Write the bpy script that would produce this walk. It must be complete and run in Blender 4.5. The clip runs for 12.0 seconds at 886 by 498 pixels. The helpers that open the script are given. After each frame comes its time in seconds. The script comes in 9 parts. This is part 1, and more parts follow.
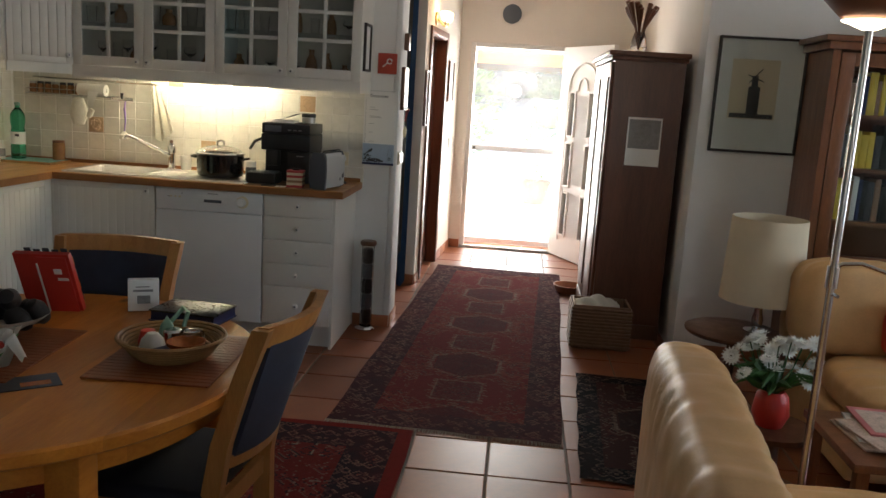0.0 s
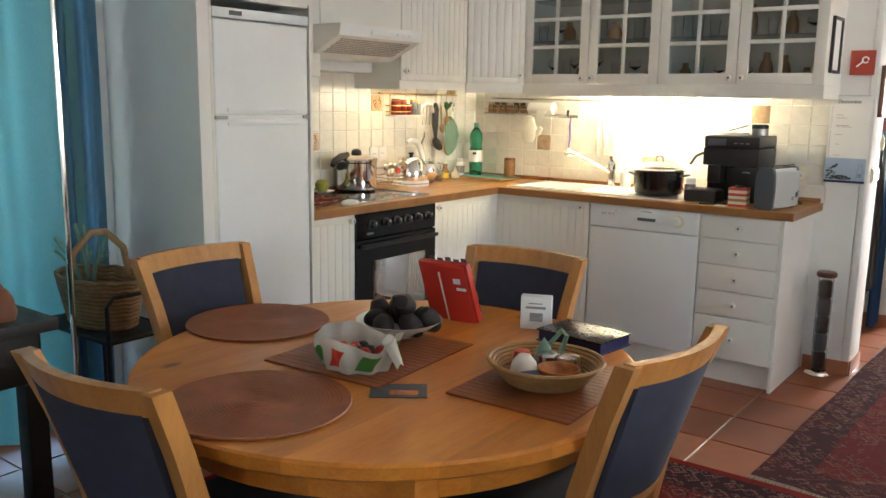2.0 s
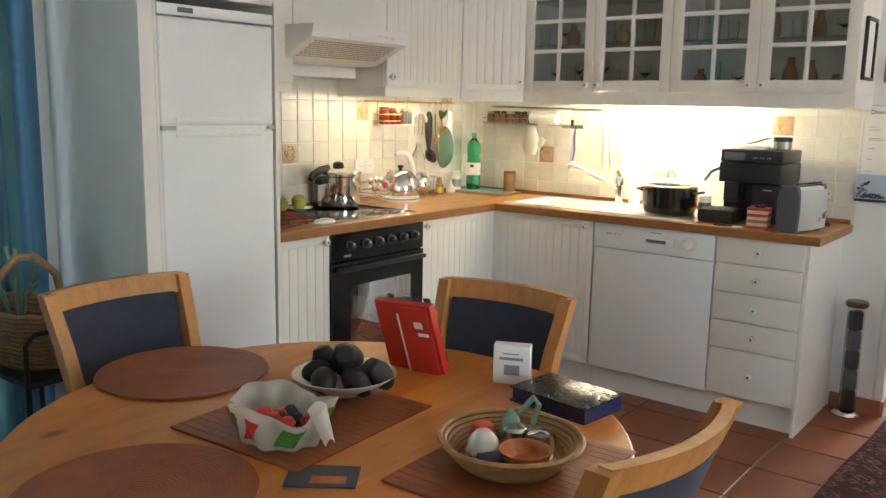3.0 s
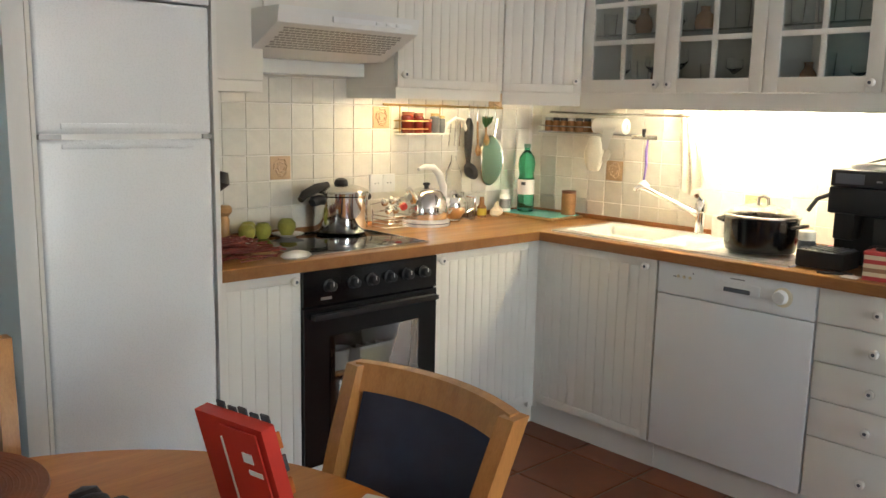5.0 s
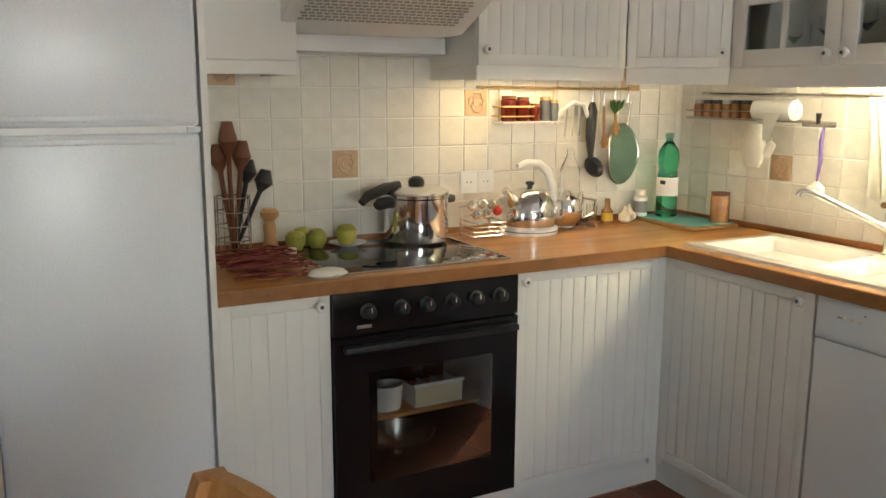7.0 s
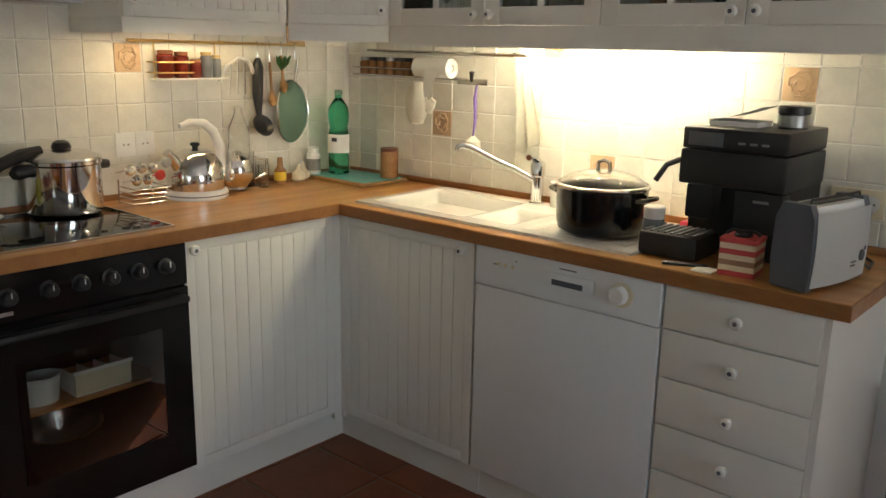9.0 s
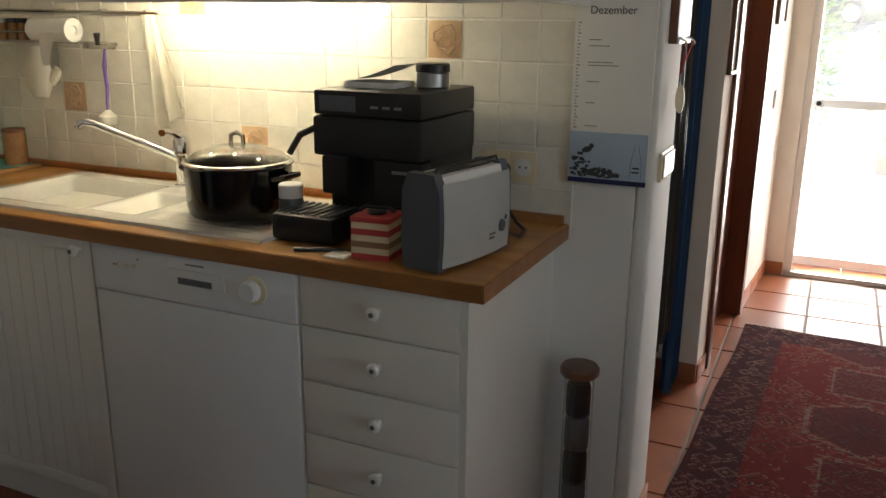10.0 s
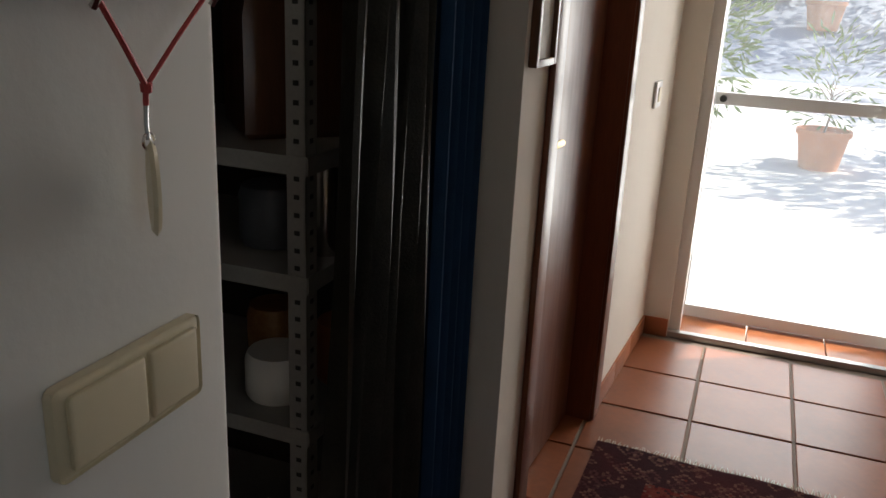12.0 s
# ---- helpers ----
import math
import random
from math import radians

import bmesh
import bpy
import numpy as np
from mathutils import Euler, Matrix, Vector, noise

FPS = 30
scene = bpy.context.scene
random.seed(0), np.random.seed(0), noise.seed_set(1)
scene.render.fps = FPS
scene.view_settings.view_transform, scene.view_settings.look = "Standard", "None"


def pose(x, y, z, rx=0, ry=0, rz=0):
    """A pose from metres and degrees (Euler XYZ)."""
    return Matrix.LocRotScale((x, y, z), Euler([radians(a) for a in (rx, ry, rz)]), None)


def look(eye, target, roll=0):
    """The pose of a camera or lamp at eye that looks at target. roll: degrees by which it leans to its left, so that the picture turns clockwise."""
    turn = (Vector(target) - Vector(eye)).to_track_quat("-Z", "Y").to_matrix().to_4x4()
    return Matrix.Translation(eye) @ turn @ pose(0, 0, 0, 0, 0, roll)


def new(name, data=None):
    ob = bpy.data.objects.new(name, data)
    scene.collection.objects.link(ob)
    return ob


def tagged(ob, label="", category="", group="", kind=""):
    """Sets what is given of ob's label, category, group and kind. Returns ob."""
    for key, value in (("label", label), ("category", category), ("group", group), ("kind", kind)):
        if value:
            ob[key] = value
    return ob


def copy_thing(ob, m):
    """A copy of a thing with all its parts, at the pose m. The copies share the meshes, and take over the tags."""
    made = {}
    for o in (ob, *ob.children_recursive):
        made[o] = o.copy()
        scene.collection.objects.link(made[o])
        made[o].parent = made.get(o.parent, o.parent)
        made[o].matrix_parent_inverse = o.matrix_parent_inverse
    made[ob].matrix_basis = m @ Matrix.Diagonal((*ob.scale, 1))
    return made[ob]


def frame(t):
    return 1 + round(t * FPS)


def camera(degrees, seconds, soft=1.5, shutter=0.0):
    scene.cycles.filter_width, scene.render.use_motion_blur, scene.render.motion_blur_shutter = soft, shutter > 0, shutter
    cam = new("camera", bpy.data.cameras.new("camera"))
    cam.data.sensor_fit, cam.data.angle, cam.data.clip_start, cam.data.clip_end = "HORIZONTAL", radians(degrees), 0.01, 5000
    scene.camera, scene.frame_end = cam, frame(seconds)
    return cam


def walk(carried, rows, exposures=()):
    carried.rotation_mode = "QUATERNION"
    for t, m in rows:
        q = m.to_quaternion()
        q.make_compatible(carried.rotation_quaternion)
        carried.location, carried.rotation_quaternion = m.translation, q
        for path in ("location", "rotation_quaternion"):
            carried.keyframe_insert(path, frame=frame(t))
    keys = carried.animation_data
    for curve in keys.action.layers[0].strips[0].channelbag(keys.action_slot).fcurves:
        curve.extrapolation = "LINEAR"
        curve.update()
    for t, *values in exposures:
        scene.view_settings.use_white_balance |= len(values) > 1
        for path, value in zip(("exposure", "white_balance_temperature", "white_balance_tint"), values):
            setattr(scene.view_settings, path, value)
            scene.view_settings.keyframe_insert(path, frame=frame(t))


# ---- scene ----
cam = camera(56.1, 12.0)
PATH = [
    (0, (-0.06, 0.279, 1.461), (-0.222, 2.238, 1.093), 3.5),
    (0.5, (0.133, 0.373, 1.45), (-0.525, 2.225, 1.077), 1.9),
    (1, (0.125, 0.401, 1.411), (-0.856, 2.107, 1.055), 0.9),
    (1.5, (0.103, 0.488, 1.405), (-1.041, 2.089, 1.05), 0.7),
    (2, (0.02, 0.629, 1.406), (-1.162, 2.203, 1.049), 0.9),
    (2.5, (-0.073, 0.845, 1.413), (-1.259, 2.416, 1.058), 1.1),
    (3, (-0.104, 1.039, 1.414), (-1.324, 2.587, 1.073), 1.1),
    (5, (-0.297, 1.97, 1.411), (-1.747, 3.308, 1.081), 1.2),
    (5.5, (-0.388, 2.202, 1.399), (-1.934, 3.426, 1.06), 1.1),
    (6, (-0.478, 2.422, 1.413), (-2.125, 3.497, 1.05), 0.9),
    (6.5, (-0.511, 2.613, 1.412), (-2.256, 3.517, 1.042), 0.1),
    (8.5, (-0.55, 2.808, 1.404), (-2.057, 4.052, 0.977), 1.2),
    (9, (-0.533, 2.812, 1.424), (-1.805, 4.283, 0.955), 1.2),
    (9.5, (-0.503, 2.98, 1.395), (-1.539, 4.62, 0.905), 1.0),
    (10, (-0.418, 3.274, 1.395), (-1.228, 5.024, 0.863), 0.6),
    (10.5, (-0.411, 3.613, 1.36), (-0.938, 5.465, 0.818), 0.9),
    (11, (-0.361, 4.016, 1.322), (-0.714, 5.902, 0.758), 1.3),
    (11.5, (-0.321, 4.448, 1.357), (-0.728, 6.31, 0.754), 0.4),
    (12, (-0.366, 4.939, 1.367), (-1.018, 6.725, 0.747), 2.8),
]
EXPOSURES = [(0, 2.0), (0.6, 2.3), (1.2, 2.95), (1.6, 3.3), (2.4, 3.55), (5.5, 3.25), (6.7, 3.1), (8.6, 2.75), (9, 2.6), (9.8, 2.15), (10.3, 1.6), (11, 1.15), (12, 0.6)]
walk(cam, [(t, look(eye, target, roll)) for t, eye, target, roll in PATH], EXPOSURES)

# ---- world and daylight ----
world = bpy.data.worlds.new("sky")
scene.world = world
world.use_nodes = True
wn = world.node_tree.nodes
sky = wn.new("ShaderNodeTexSky")
sky.sky_type, sky.sun_disc = "NISHITA", False
SUN_ELEVATION, SUN_TURN = radians(45), radians(60)
sky.sun_elevation, sky.sun_rotation = SUN_ELEVATION, SUN_TURN
world.node_tree.links.new(sky.outputs[0], wn["Background"].inputs[0])
wn["Background"].inputs[1].default_value = 0.15


def lamp(name, kind, at, aim, energy, color, size=(0.1, 0.1), angle=0.0):
    data = bpy.data.lights.new(name, kind)
    data.energy, data.color = energy, color
    if kind == "AREA":
        data.shape, data.size, data.size_y = "RECTANGLE", size[0], size[1]
    if kind == "SUN":
        data.angle = angle
    if kind == "POINT":
        data.shadow_soft_size = size[0]
    ob = new(name, data)
    ob.matrix_world = look(at, aim)
    return ob


sun_way = Vector((math.sin(SUN_TURN) * math.cos(SUN_ELEVATION), math.cos(SUN_TURN) * math.cos(SUN_ELEVATION), math.sin(SUN_ELEVATION)))
lamp("sun", "SUN", sun_way * 30, (0, 0, 0), 5.0, (1.0, 0.93, 0.82), angle=radians(0.5))
# area lamps added for sky light: living room's unseen windows, curtain, front door
lamp("window_light_back", "AREA", (1.1, -2.95, 1.45), (0.6, 3, 1.2), 0.1, (0.86, 0.93, 1.0), (1.5, 1.2))
lamp("window_light_side", "AREA", (3.97, 2.9, 1.45), (-2, 2.9, 0.9), 4.8, (0.72, 0.88, 1.0), (1.5, 1.2))
lamp("window_light_curtain", "AREA", (-3.32, 1.5, 1.15), (0, 1.5, 1.15), 0.2, (0.70, 0.88, 1.0), (1.8, 2.1))
lamp("door_light", "AREA", (-0.12, 8.80, 1.1), (-0.1, 4, 0.4), 23, (1.0, 0.97, 0.92), (0.85, 1.9))
# fluorescent tubes under the wall cabinets
for tube_x in (-2.15, -1.90, -1.65):
    lamp("tube_light_sink", "POINT", (tube_x, 5.085, 1.425), (tube_x, 5.0, 0), 0.72, (1.0, 0.87, 0.60), (0.014, 0.014))
lamp("tube_light_hob", "AREA", (-3.06, 4.40, 1.448), (-3.06, 4.40, 0), 0.22, (1.0, 0.74, 0.38), (0.05, 0.5))

# ---- materials ----
MATS = {}


def nodes_of(name):
    m = bpy.data.materials.new(name)
    m.use_nodes = True
    MATS[name] = m
    t = m.node_tree
    return m, t.nodes, t.links, t.nodes["Principled BSDF"]


def coords(n, l, scale=(1, 1, 1), turn=(0, 0, 0)):
    tc, mp = n.new("ShaderNodeTexCoord"), n.new("ShaderNodeMapping")
    mp.inputs["Scale"].default_value, mp.inputs["Rotation"].default_value = scale, turn
    l.new(tc.outputs["Object"], mp.inputs["Vector"])
    return mp.outputs[0]


def noisy(n, l, vec, scale, detail=4.0, rough=0.6):
    x = n.new("ShaderNodeTexNoise")
    x.inputs["Scale"].default_value, x.inputs["Detail"].default_value, x.inputs["Roughness"].default_value = scale, detail, rough
    l.new(vec, x.inputs["Vector"])
    return x.outputs["Fac"]


def ramp(n, l, fac, stops, constant=False):
    r = n.new("ShaderNodeValToRGB")
    e = r.color_ramp.elements
    while len(e) < len(stops):
        e.new(0.5)
    for k, (p, c) in zip(e, stops):
        k.position, k.color = p, (*c, 1.0)
    if constant:
        r.color_ramp.interpolation = "CONSTANT"
    l.new(fac, r.inputs[0])
    return r.outputs[0]


def mixed(n, l, fac, a, b, mode="MIX"):
    x = n.new("ShaderNodeMix")
    x.data_type, x.blend_type = "RGBA", mode
    for src, i in ((fac, 0), (a, 6), (b, 7)):
        if isinstance(src, (int, float)):
            x.inputs[i].default_value = src
        elif isinstance(src, tuple):
            x.inputs[i].default_value = (*src, 1.0)
        else:
            l.new(src, x.inputs[i])
    return x.outputs[2]


def maths(n, l, op, a, b=None):
    x = n.new("ShaderNodeMath")
    x.operation = op
    for i, v in enumerate((a, b)):
        if v is None:
            continue
        if isinstance(v, (int, float)):
            x.inputs[i].default_value = v
        else:
            l.new(v, x.inputs[i])
    return x.outputs[0]


def bumped(n, l, p, height, strength, distance=0.002):
    b = n.new("ShaderNodeBump")
    b.inputs["Strength"].default_value, b.inputs["Distance"].default_value = strength, distance
    l.new(height, b.inputs["Height"])
    l.new(b.outputs[0], p.inputs["Normal"])


def plain(name, color, rough=0.5, metal=0.0, vary=0.06, scale=6.0, fine=120.0, bump=0.1, coat=0.0, spread=0.0, dirt=0.0):
    """A surface with variation at two scales, fine relief and, by dirt, faint stains."""
    m, n, l, p = nodes_of(name)
    v = coords(n, l)
    big, small = noisy(n, l, v, scale, 3), noisy(n, l, v, fine, 4)
    lo, hi = tuple(c * (1 - vary) for c in color), tuple(min(1, c * (1 + vary)) for c in color)
    col = ramp(n, l, big, [(0.3, lo), (0.7, hi)])
    col = mixed(n, l, 0.35 * min(1, vary * 6), col, ramp(n, l, small, [(0.35, lo), (0.65, hi)]))
    if dirt:
        spots = ramp(n, l, noisy(n, l, v, scale * 2.3, 6, 0.7), [(0.5, (0, 0, 0)), (0.75, (dirt, dirt, dirt))])
        col = mixed(n, l, spots, col, tuple(c * 0.55 for c in color))
    if spread:
        info = n.new("ShaderNodeObjectInfo")
        s = maths(n, l, "MULTIPLY_ADD", info.outputs["Random"], 2 * spread)
        s.node.inputs[2].default_value = 1 - spread
        hsv = n.new("ShaderNodeHueSaturation")
        l.new(col, hsv.inputs["Color"])
        l.new(s, hsv.inputs["Value"])
        col = hsv.outputs[0]
    l.new(col, p.inputs["Base Color"])
    p.inputs["Metallic"].default_value = metal
    p.inputs["Coat Weight"].default_value = coat
    r = ramp(n, l, small, [(0.2, (rough * 0.85,) * 3), (0.8, (min(1, rough * 1.15),) * 3)])
    l.new(r, p.inputs["Roughness"])
    if bump:
        bumped(n, l, p, small, bump)
    return m


def wood(name, dark, light, along="x", rough=0.4, scale=9.0, knots=0.0, coat=0.0, planks=0.0):
    m, n, l, p = nodes_of(name)
    s = {"x": (0.12, 1, 1), "y": (1, 0.12, 1), "z": (1, 1, 0.12)}[along]
    v = coords(n, l, s)
    grain, fine = noisy(n, l, v, scale * 2.2, 6, 0.65), noisy(n, l, v, scale * 22, 3)
    col = ramp(n, l, grain, [(0.3, dark), (0.52, tuple((a + b) / 2 for a, b in zip(dark, light))), (0.72, light)])
    col = mixed(n, l, 0.25, col, ramp(n, l, fine, [(0.4, dark), (0.6, light)]))
    if planks:
        tc, sep = n.new("ShaderNodeTexCoord"), n.new("ShaderNodeSeparateXYZ")
        l.new(tc.outputs["Object"], sep.inputs[0])
        axis = {"x": 1, "y": 0, "z": 0}[along]
        cell = maths(n, l, "FLOOR", maths(n, l, "DIVIDE", sep.outputs[axis], planks))
        wn_ = n.new("ShaderNodeTexWhiteNoise")
        wn_.noise_dimensions = "1D"
        l.new(cell, wn_.inputs["W"])
        hsv = n.new("ShaderNodeHueSaturation")
        l.new(col, hsv.inputs["Color"])
        l.new(ramp(n, l, wn_.outputs[0], [(0, (0.86,) * 3), (1, (1.12,) * 3)]), hsv.inputs["Value"])
        col = hsv.outputs[0]
    if knots:
        vo = n.new("ShaderNodeTexVoronoi")
        vo.voronoi_dimensions = "2D"
        vo.inputs["Scale"].default_value = 3.6
        l.new(coords(n, l, {"x": (0.55, 1, 1), "y": (1, 0.55, 1), "z": (1, 1, 0.55)}[along]), vo.inputs["Vector"])
        k = ramp(n, l, vo.outputs["Distance"], [(0.025, (knots,) * 3), (0.075, (0, 0, 0))])
        col = mixed(n, l, k, col, tuple(c * 0.22 for c in dark))
    l.new(col, p.inputs["Base Color"])
    l.new(ramp(n, l, grain, [(0.3, (rough * 1.15,) * 3), (0.7, (rough * 0.85,) * 3)]), p.inputs["Roughness"])
    p.inputs["Coat Weight"].default_value = coat
    p.inputs["Coat Roughness"].default_value = 0.2
    bumped(n, l, p, fine, 0.12, 0.001)
    return m


def glass(name, color=(1, 1, 1), rough=0.02, ior=1.45):
    m, n, l, p = nodes_of(name)
    p.inputs["Base Color"].default_value = (*color, 1)
    p.inputs["Transmission Weight"].default_value = 1.0
    p.inputs["Roughness"].default_value, p.inputs["IOR"].default_value = rough, ior
    return m


def pane_glass(name, tint=(0.95, 0.97, 0.96), flare_haze=0.0):
    """Thin flat glass: clear, with a mirror gloss that grows at a glancing angle."""
    m, n, l, p = nodes_of(name)
    out = n["Material Output"]
    clear, gloss, fres, mix = n.new("ShaderNodeBsdfTransparent"), n.new("ShaderNodeBsdfGlossy"), n.new("ShaderNodeFresnel"), n.new("ShaderNodeMixShader")
    clear.inputs[0].default_value = (*tint, 1)
    gloss.inputs["Roughness"].default_value = 0.03
    fres.inputs[0].default_value = 1.5
    l.new(fres.outputs[0], mix.inputs[0])
    l.new(clear.outputs[0], mix.inputs[1])
    l.new(gloss.outputs[0], mix.inputs[2])
    # mixes a pale translucent veil into the glass, standing in for flare
    if flare_haze:
        haze, veil = n.new("ShaderNodeBsdfTranslucent"), n.new("ShaderNodeMixShader")
        haze.inputs[0].default_value = (0.9, 0.9, 0.9, 1)
        l.new(ramp(n, l, noisy(n, l, coords(n, l), 5.0, 4), [(0.3, (flare_haze * 0.7,) * 3), (0.7, (flare_haze * 1.3,) * 3)]), veil.inputs[0])
        l.new(mix.outputs[0], veil.inputs[1])
        l.new(haze.outputs[0], veil.inputs[2])
        l.new(veil.outputs[0], out.inputs[0])
        return m
    l.new(mix.outputs[0], out.inputs[0])
    return m


def glow(name, color, strength):
    m, n, l, p = nodes_of(name)
    p.inputs["Base Color"].default_value = (*color, 1)
    p.inputs["Emission Color"].default_value = (*color, 1)
    p.inputs["Emission Strength"].default_value = strength
    return m


def rug_material(name, w, length, ground, deep, cream, accent, edge=0.05, broad=0.20, rim=None):
    """A knotted rug: woven cells, mirrored figures, a framed border round a field."""
    m, n, l, p = nodes_of(name)
    tc, sep, snap = n.new("ShaderNodeTexCoord"), n.new("ShaderNodeSeparateXYZ"), n.new("ShaderNodeVectorMath")
    snap.operation = "SNAP"
    snap.inputs[1].default_value = (0.009, 0.009, 1)
    l.new(tc.outputs["Object"], snap.inputs[0])
    l.new(snap.outputs[0], sep.inputs[0])
    ax, ay = maths(n, l, "ABSOLUTE", sep.outputs[0]), maths(n, l, "ABSOLUTE", sep.outputs[1])
    d = maths(n, l, "MINIMUM", maths(n, l, "SUBTRACT", w / 2, ax), maths(n, l, "SUBTRACT", length / 2, ay))
    comb = n.new("ShaderNodeCombineXYZ")
    l.new(ax, comb.inputs[0])
    l.new(maths(n, l, "PINGPONG", sep.outputs[1], 0.42), comb.inputs[1])
    vo = n.new("ShaderNodeTexVoronoi")
    vo.feature, vo.distance = "F1", "MANHATTAN"
    vo.inputs["Scale"].default_value = 11
    l.new(comb.outputs[0], vo.inputs["Vector"])
    big = n.new("ShaderNodeTexVoronoi")
    big.distance = "CHEBYCHEV"
    big.inputs["Scale"].default_value = 4.2
    l.new(comb.outputs[0], big.inputs["Vector"])
    dim = tuple(0.55 * a + 0.45 * b for a, b in zip(cream, ground))
    mid = tuple(0.45 * a + 0.25 * b + 0.06 for a, b in zip(ground, deep))
    fig = ramp(n, l, vo.outputs["Distance"], [(0.0, dim), (0.13, deep), (0.22, ground), (0.40, dim), (0.46, deep), (0.54, accent), (0.68, ground), (0.80, dim), (0.86, ground)], True)
    field = ramp(n, l, big.outputs["Distance"], [(0.0, accent), (0.10, deep), (0.15, ground), (0.30, cream), (0.325, deep), (0.36, ground), (0.52, accent), (0.56, ground)], True)
    yp = maths(n, l, "PINGPONG", sep.outputs[1], 0.42)
    hexa = maths(n, l, "MAXIMUM", ax, maths(n, l, "ADD", maths(n, l, "MULTIPLY", ax, 0.5), maths(n, l, "MULTIPLY", yp, 0.85)))
    star = maths(n, l, "MAXIMUM", maths(n, l, "MULTIPLY", ax, 1.15), maths(n, l, "SUBTRACT", 0.42, yp))
    spots = noisy(n, l, snap.outputs[0], 42, 1)
    field = mixed(n, l, ramp(n, l, spots, [(0.0, (0, 0, 0)), (0.45, (1, 1, 1))], True), field, fig)
    field = mixed(n, l, maths(n, l, "MULTIPLY", maths(n, l, "LESS_THAN", hexa, 0.17), 0.65), field, deep)
    field = mixed(n, l, maths(n, l, "MULTIPLY", maths(n, l, "LESS_THAN", star, 0.13), 0.45), field, deep)
    hook = maths(n, l, "MULTIPLY", maths(n, l, "LESS_THAN", maths(n, l, "PINGPONG", sep.outputs[1], 0.018), 0.007), 0.03)
    for shape, size, wide in ((hexa, 0.185, 0.006), (star, 0.135, 0.004)):
        off = maths(n, l, "SUBTRACT", shape, size)
        line = maths(n, l, "LESS_THAN", maths(n, l, "ABSOLUTE", off), wide)
        hooks = maths(n, l, "MULTIPLY", maths(n, l, "GREATER_THAN", off, 0.0), maths(n, l, "LESS_THAN", off, hook))
        field = mixed(n, l, maths(n, l, "MULTIPLY", maths(n, l, "MAXIMUM", line, hooks), ramp(n, l, spots, [(0.38, (0.08,) * 3), (0.55, (0.62,) * 3)])), field, cream)
    bo = n.new("ShaderNodeTexVoronoi")
    bo.distance = "MANHATTAN"
    bo.inputs["Scale"].default_value = 19
    l.new(snap.outputs[0], bo.inputs["Vector"])
    band = ramp(n, l, bo.outputs["Distance"], [(0.0, accent), (0.16, dim), (0.26, deep), (0.52, mid), (0.66, dim), (0.76, deep)], True)
    inside = ramp(n, l, maths(n, l, "DIVIDE", d, 0.5), [(0.0, (0, 0, 0)), (broad * 2, (1, 1, 1))], True)
    col = mixed(n, l, inside, band, field)
    guard = ramp(n, l, maths(n, l, "DIVIDE", d, 0.5), [(0.0, (1, 1, 1)), (0.03, (0, 0, 0)), (edge * 2, (1, 1, 1)), (edge * 2 + 0.03, (0, 0, 0)), (broad * 2 - 0.06, (1, 1, 1)), (broad * 2, (0, 0, 0))], True)
    col = mixed(n, l, guard, col, mixed(n, l, 0.6, deep, band))
    if rim:
        col = mixed(n, l, maths(n, l, "LESS_THAN", d, 0.05), col, rim)
    streak = noisy(n, l, coords(n, l, (30, 210, 1)), 1.0, 2)
    col = mixed(n, l, 0.5, col, ramp(n, l, streak, [(0.35, (0.35,) * 3), (0.65, (1.0,) * 3)]), "MULTIPLY")
    soft = noisy(n, l, tc.outputs["Object"], 4.0, 4)
    col = mixed(n, l, ramp(n, l, soft, [(0.35, (0.0,) * 3), (0.75, (0.45,) * 3)]), col, tuple(c * 0.7 for c in ground))
    pile = noisy(n, l, tc.outputs["Object"], 260, 2)
    col = mixed(n, l, 0.35, col, ramp(n, l, pile, [(0.3, (0.25,) * 3), (0.7, (0.9,) * 3)]), "MULTIPLY")
    l.new(col, p.inputs["Base Color"])
    p.inputs["Roughness"].default_value = 0.95
    p.inputs["Specular IOR Level"].default_value = 0.1
    bumped(n, l, p, pile, 0.6, 0.004)
    return m


plain("wall_paint", (0.78, 0.77, 0.74), 0.85, vary=0.03, scale=2.0, fine=60, bump=0.25, dirt=0.06)
plain("hall_paint", (0.80, 0.74, 0.66), 0.85, vary=0.03, scale=2.0, fine=60, bump=0.25, dirt=0.06)
plain("ceiling_paint", (0.82, 0.81, 0.78), 0.9, vary=0.02, bump=0.1)
plain("cabinet_white", (0.78, 0.76, 0.70), 0.38, vary=0.03, scale=3, fine=90, bump=0.04, dirt=0.05)
plain("cabinet_inside", (0.62, 0.58, 0.50), 0.6, vary=0.05)
plain("fridge_white", (0.80, 0.82, 0.83), 0.28, vary=0.02, scale=3, fine=200, bump=0.05)
plain("appliance_white", (0.78, 0.79, 0.79), 0.35, vary=0.02, scale=3, fine=160, bump=0.03)
plain("wall_tile_glaze", (0.76, 0.735, 0.66), 0.22, vary=0.07, scale=14, fine=70, bump=0.12, spread=0.05)
plain("wall_grout", (0.82, 0.80, 0.75), 0.9, vary=0.08)
plain("decor_tile", (0.58, 0.40, 0.24), 0.3, vary=0.1, scale=40)
plain("decor_relief", (0.72, 0.58, 0.40), 0.35, vary=0.1)
plain("terracotta_tile", (0.21, 0.066, 0.027), 0.36, vary=0.22, scale=5, fine=45, bump=0.08, spread=0.16, dirt=0.25)
plain("floor_grout", (0.20, 0.16, 0.13), 0.9, vary=0.2)
MATS["terracotta_tile"].node_tree.nodes["Principled BSDF"].inputs["Specular IOR Level"].default_value = 0.32
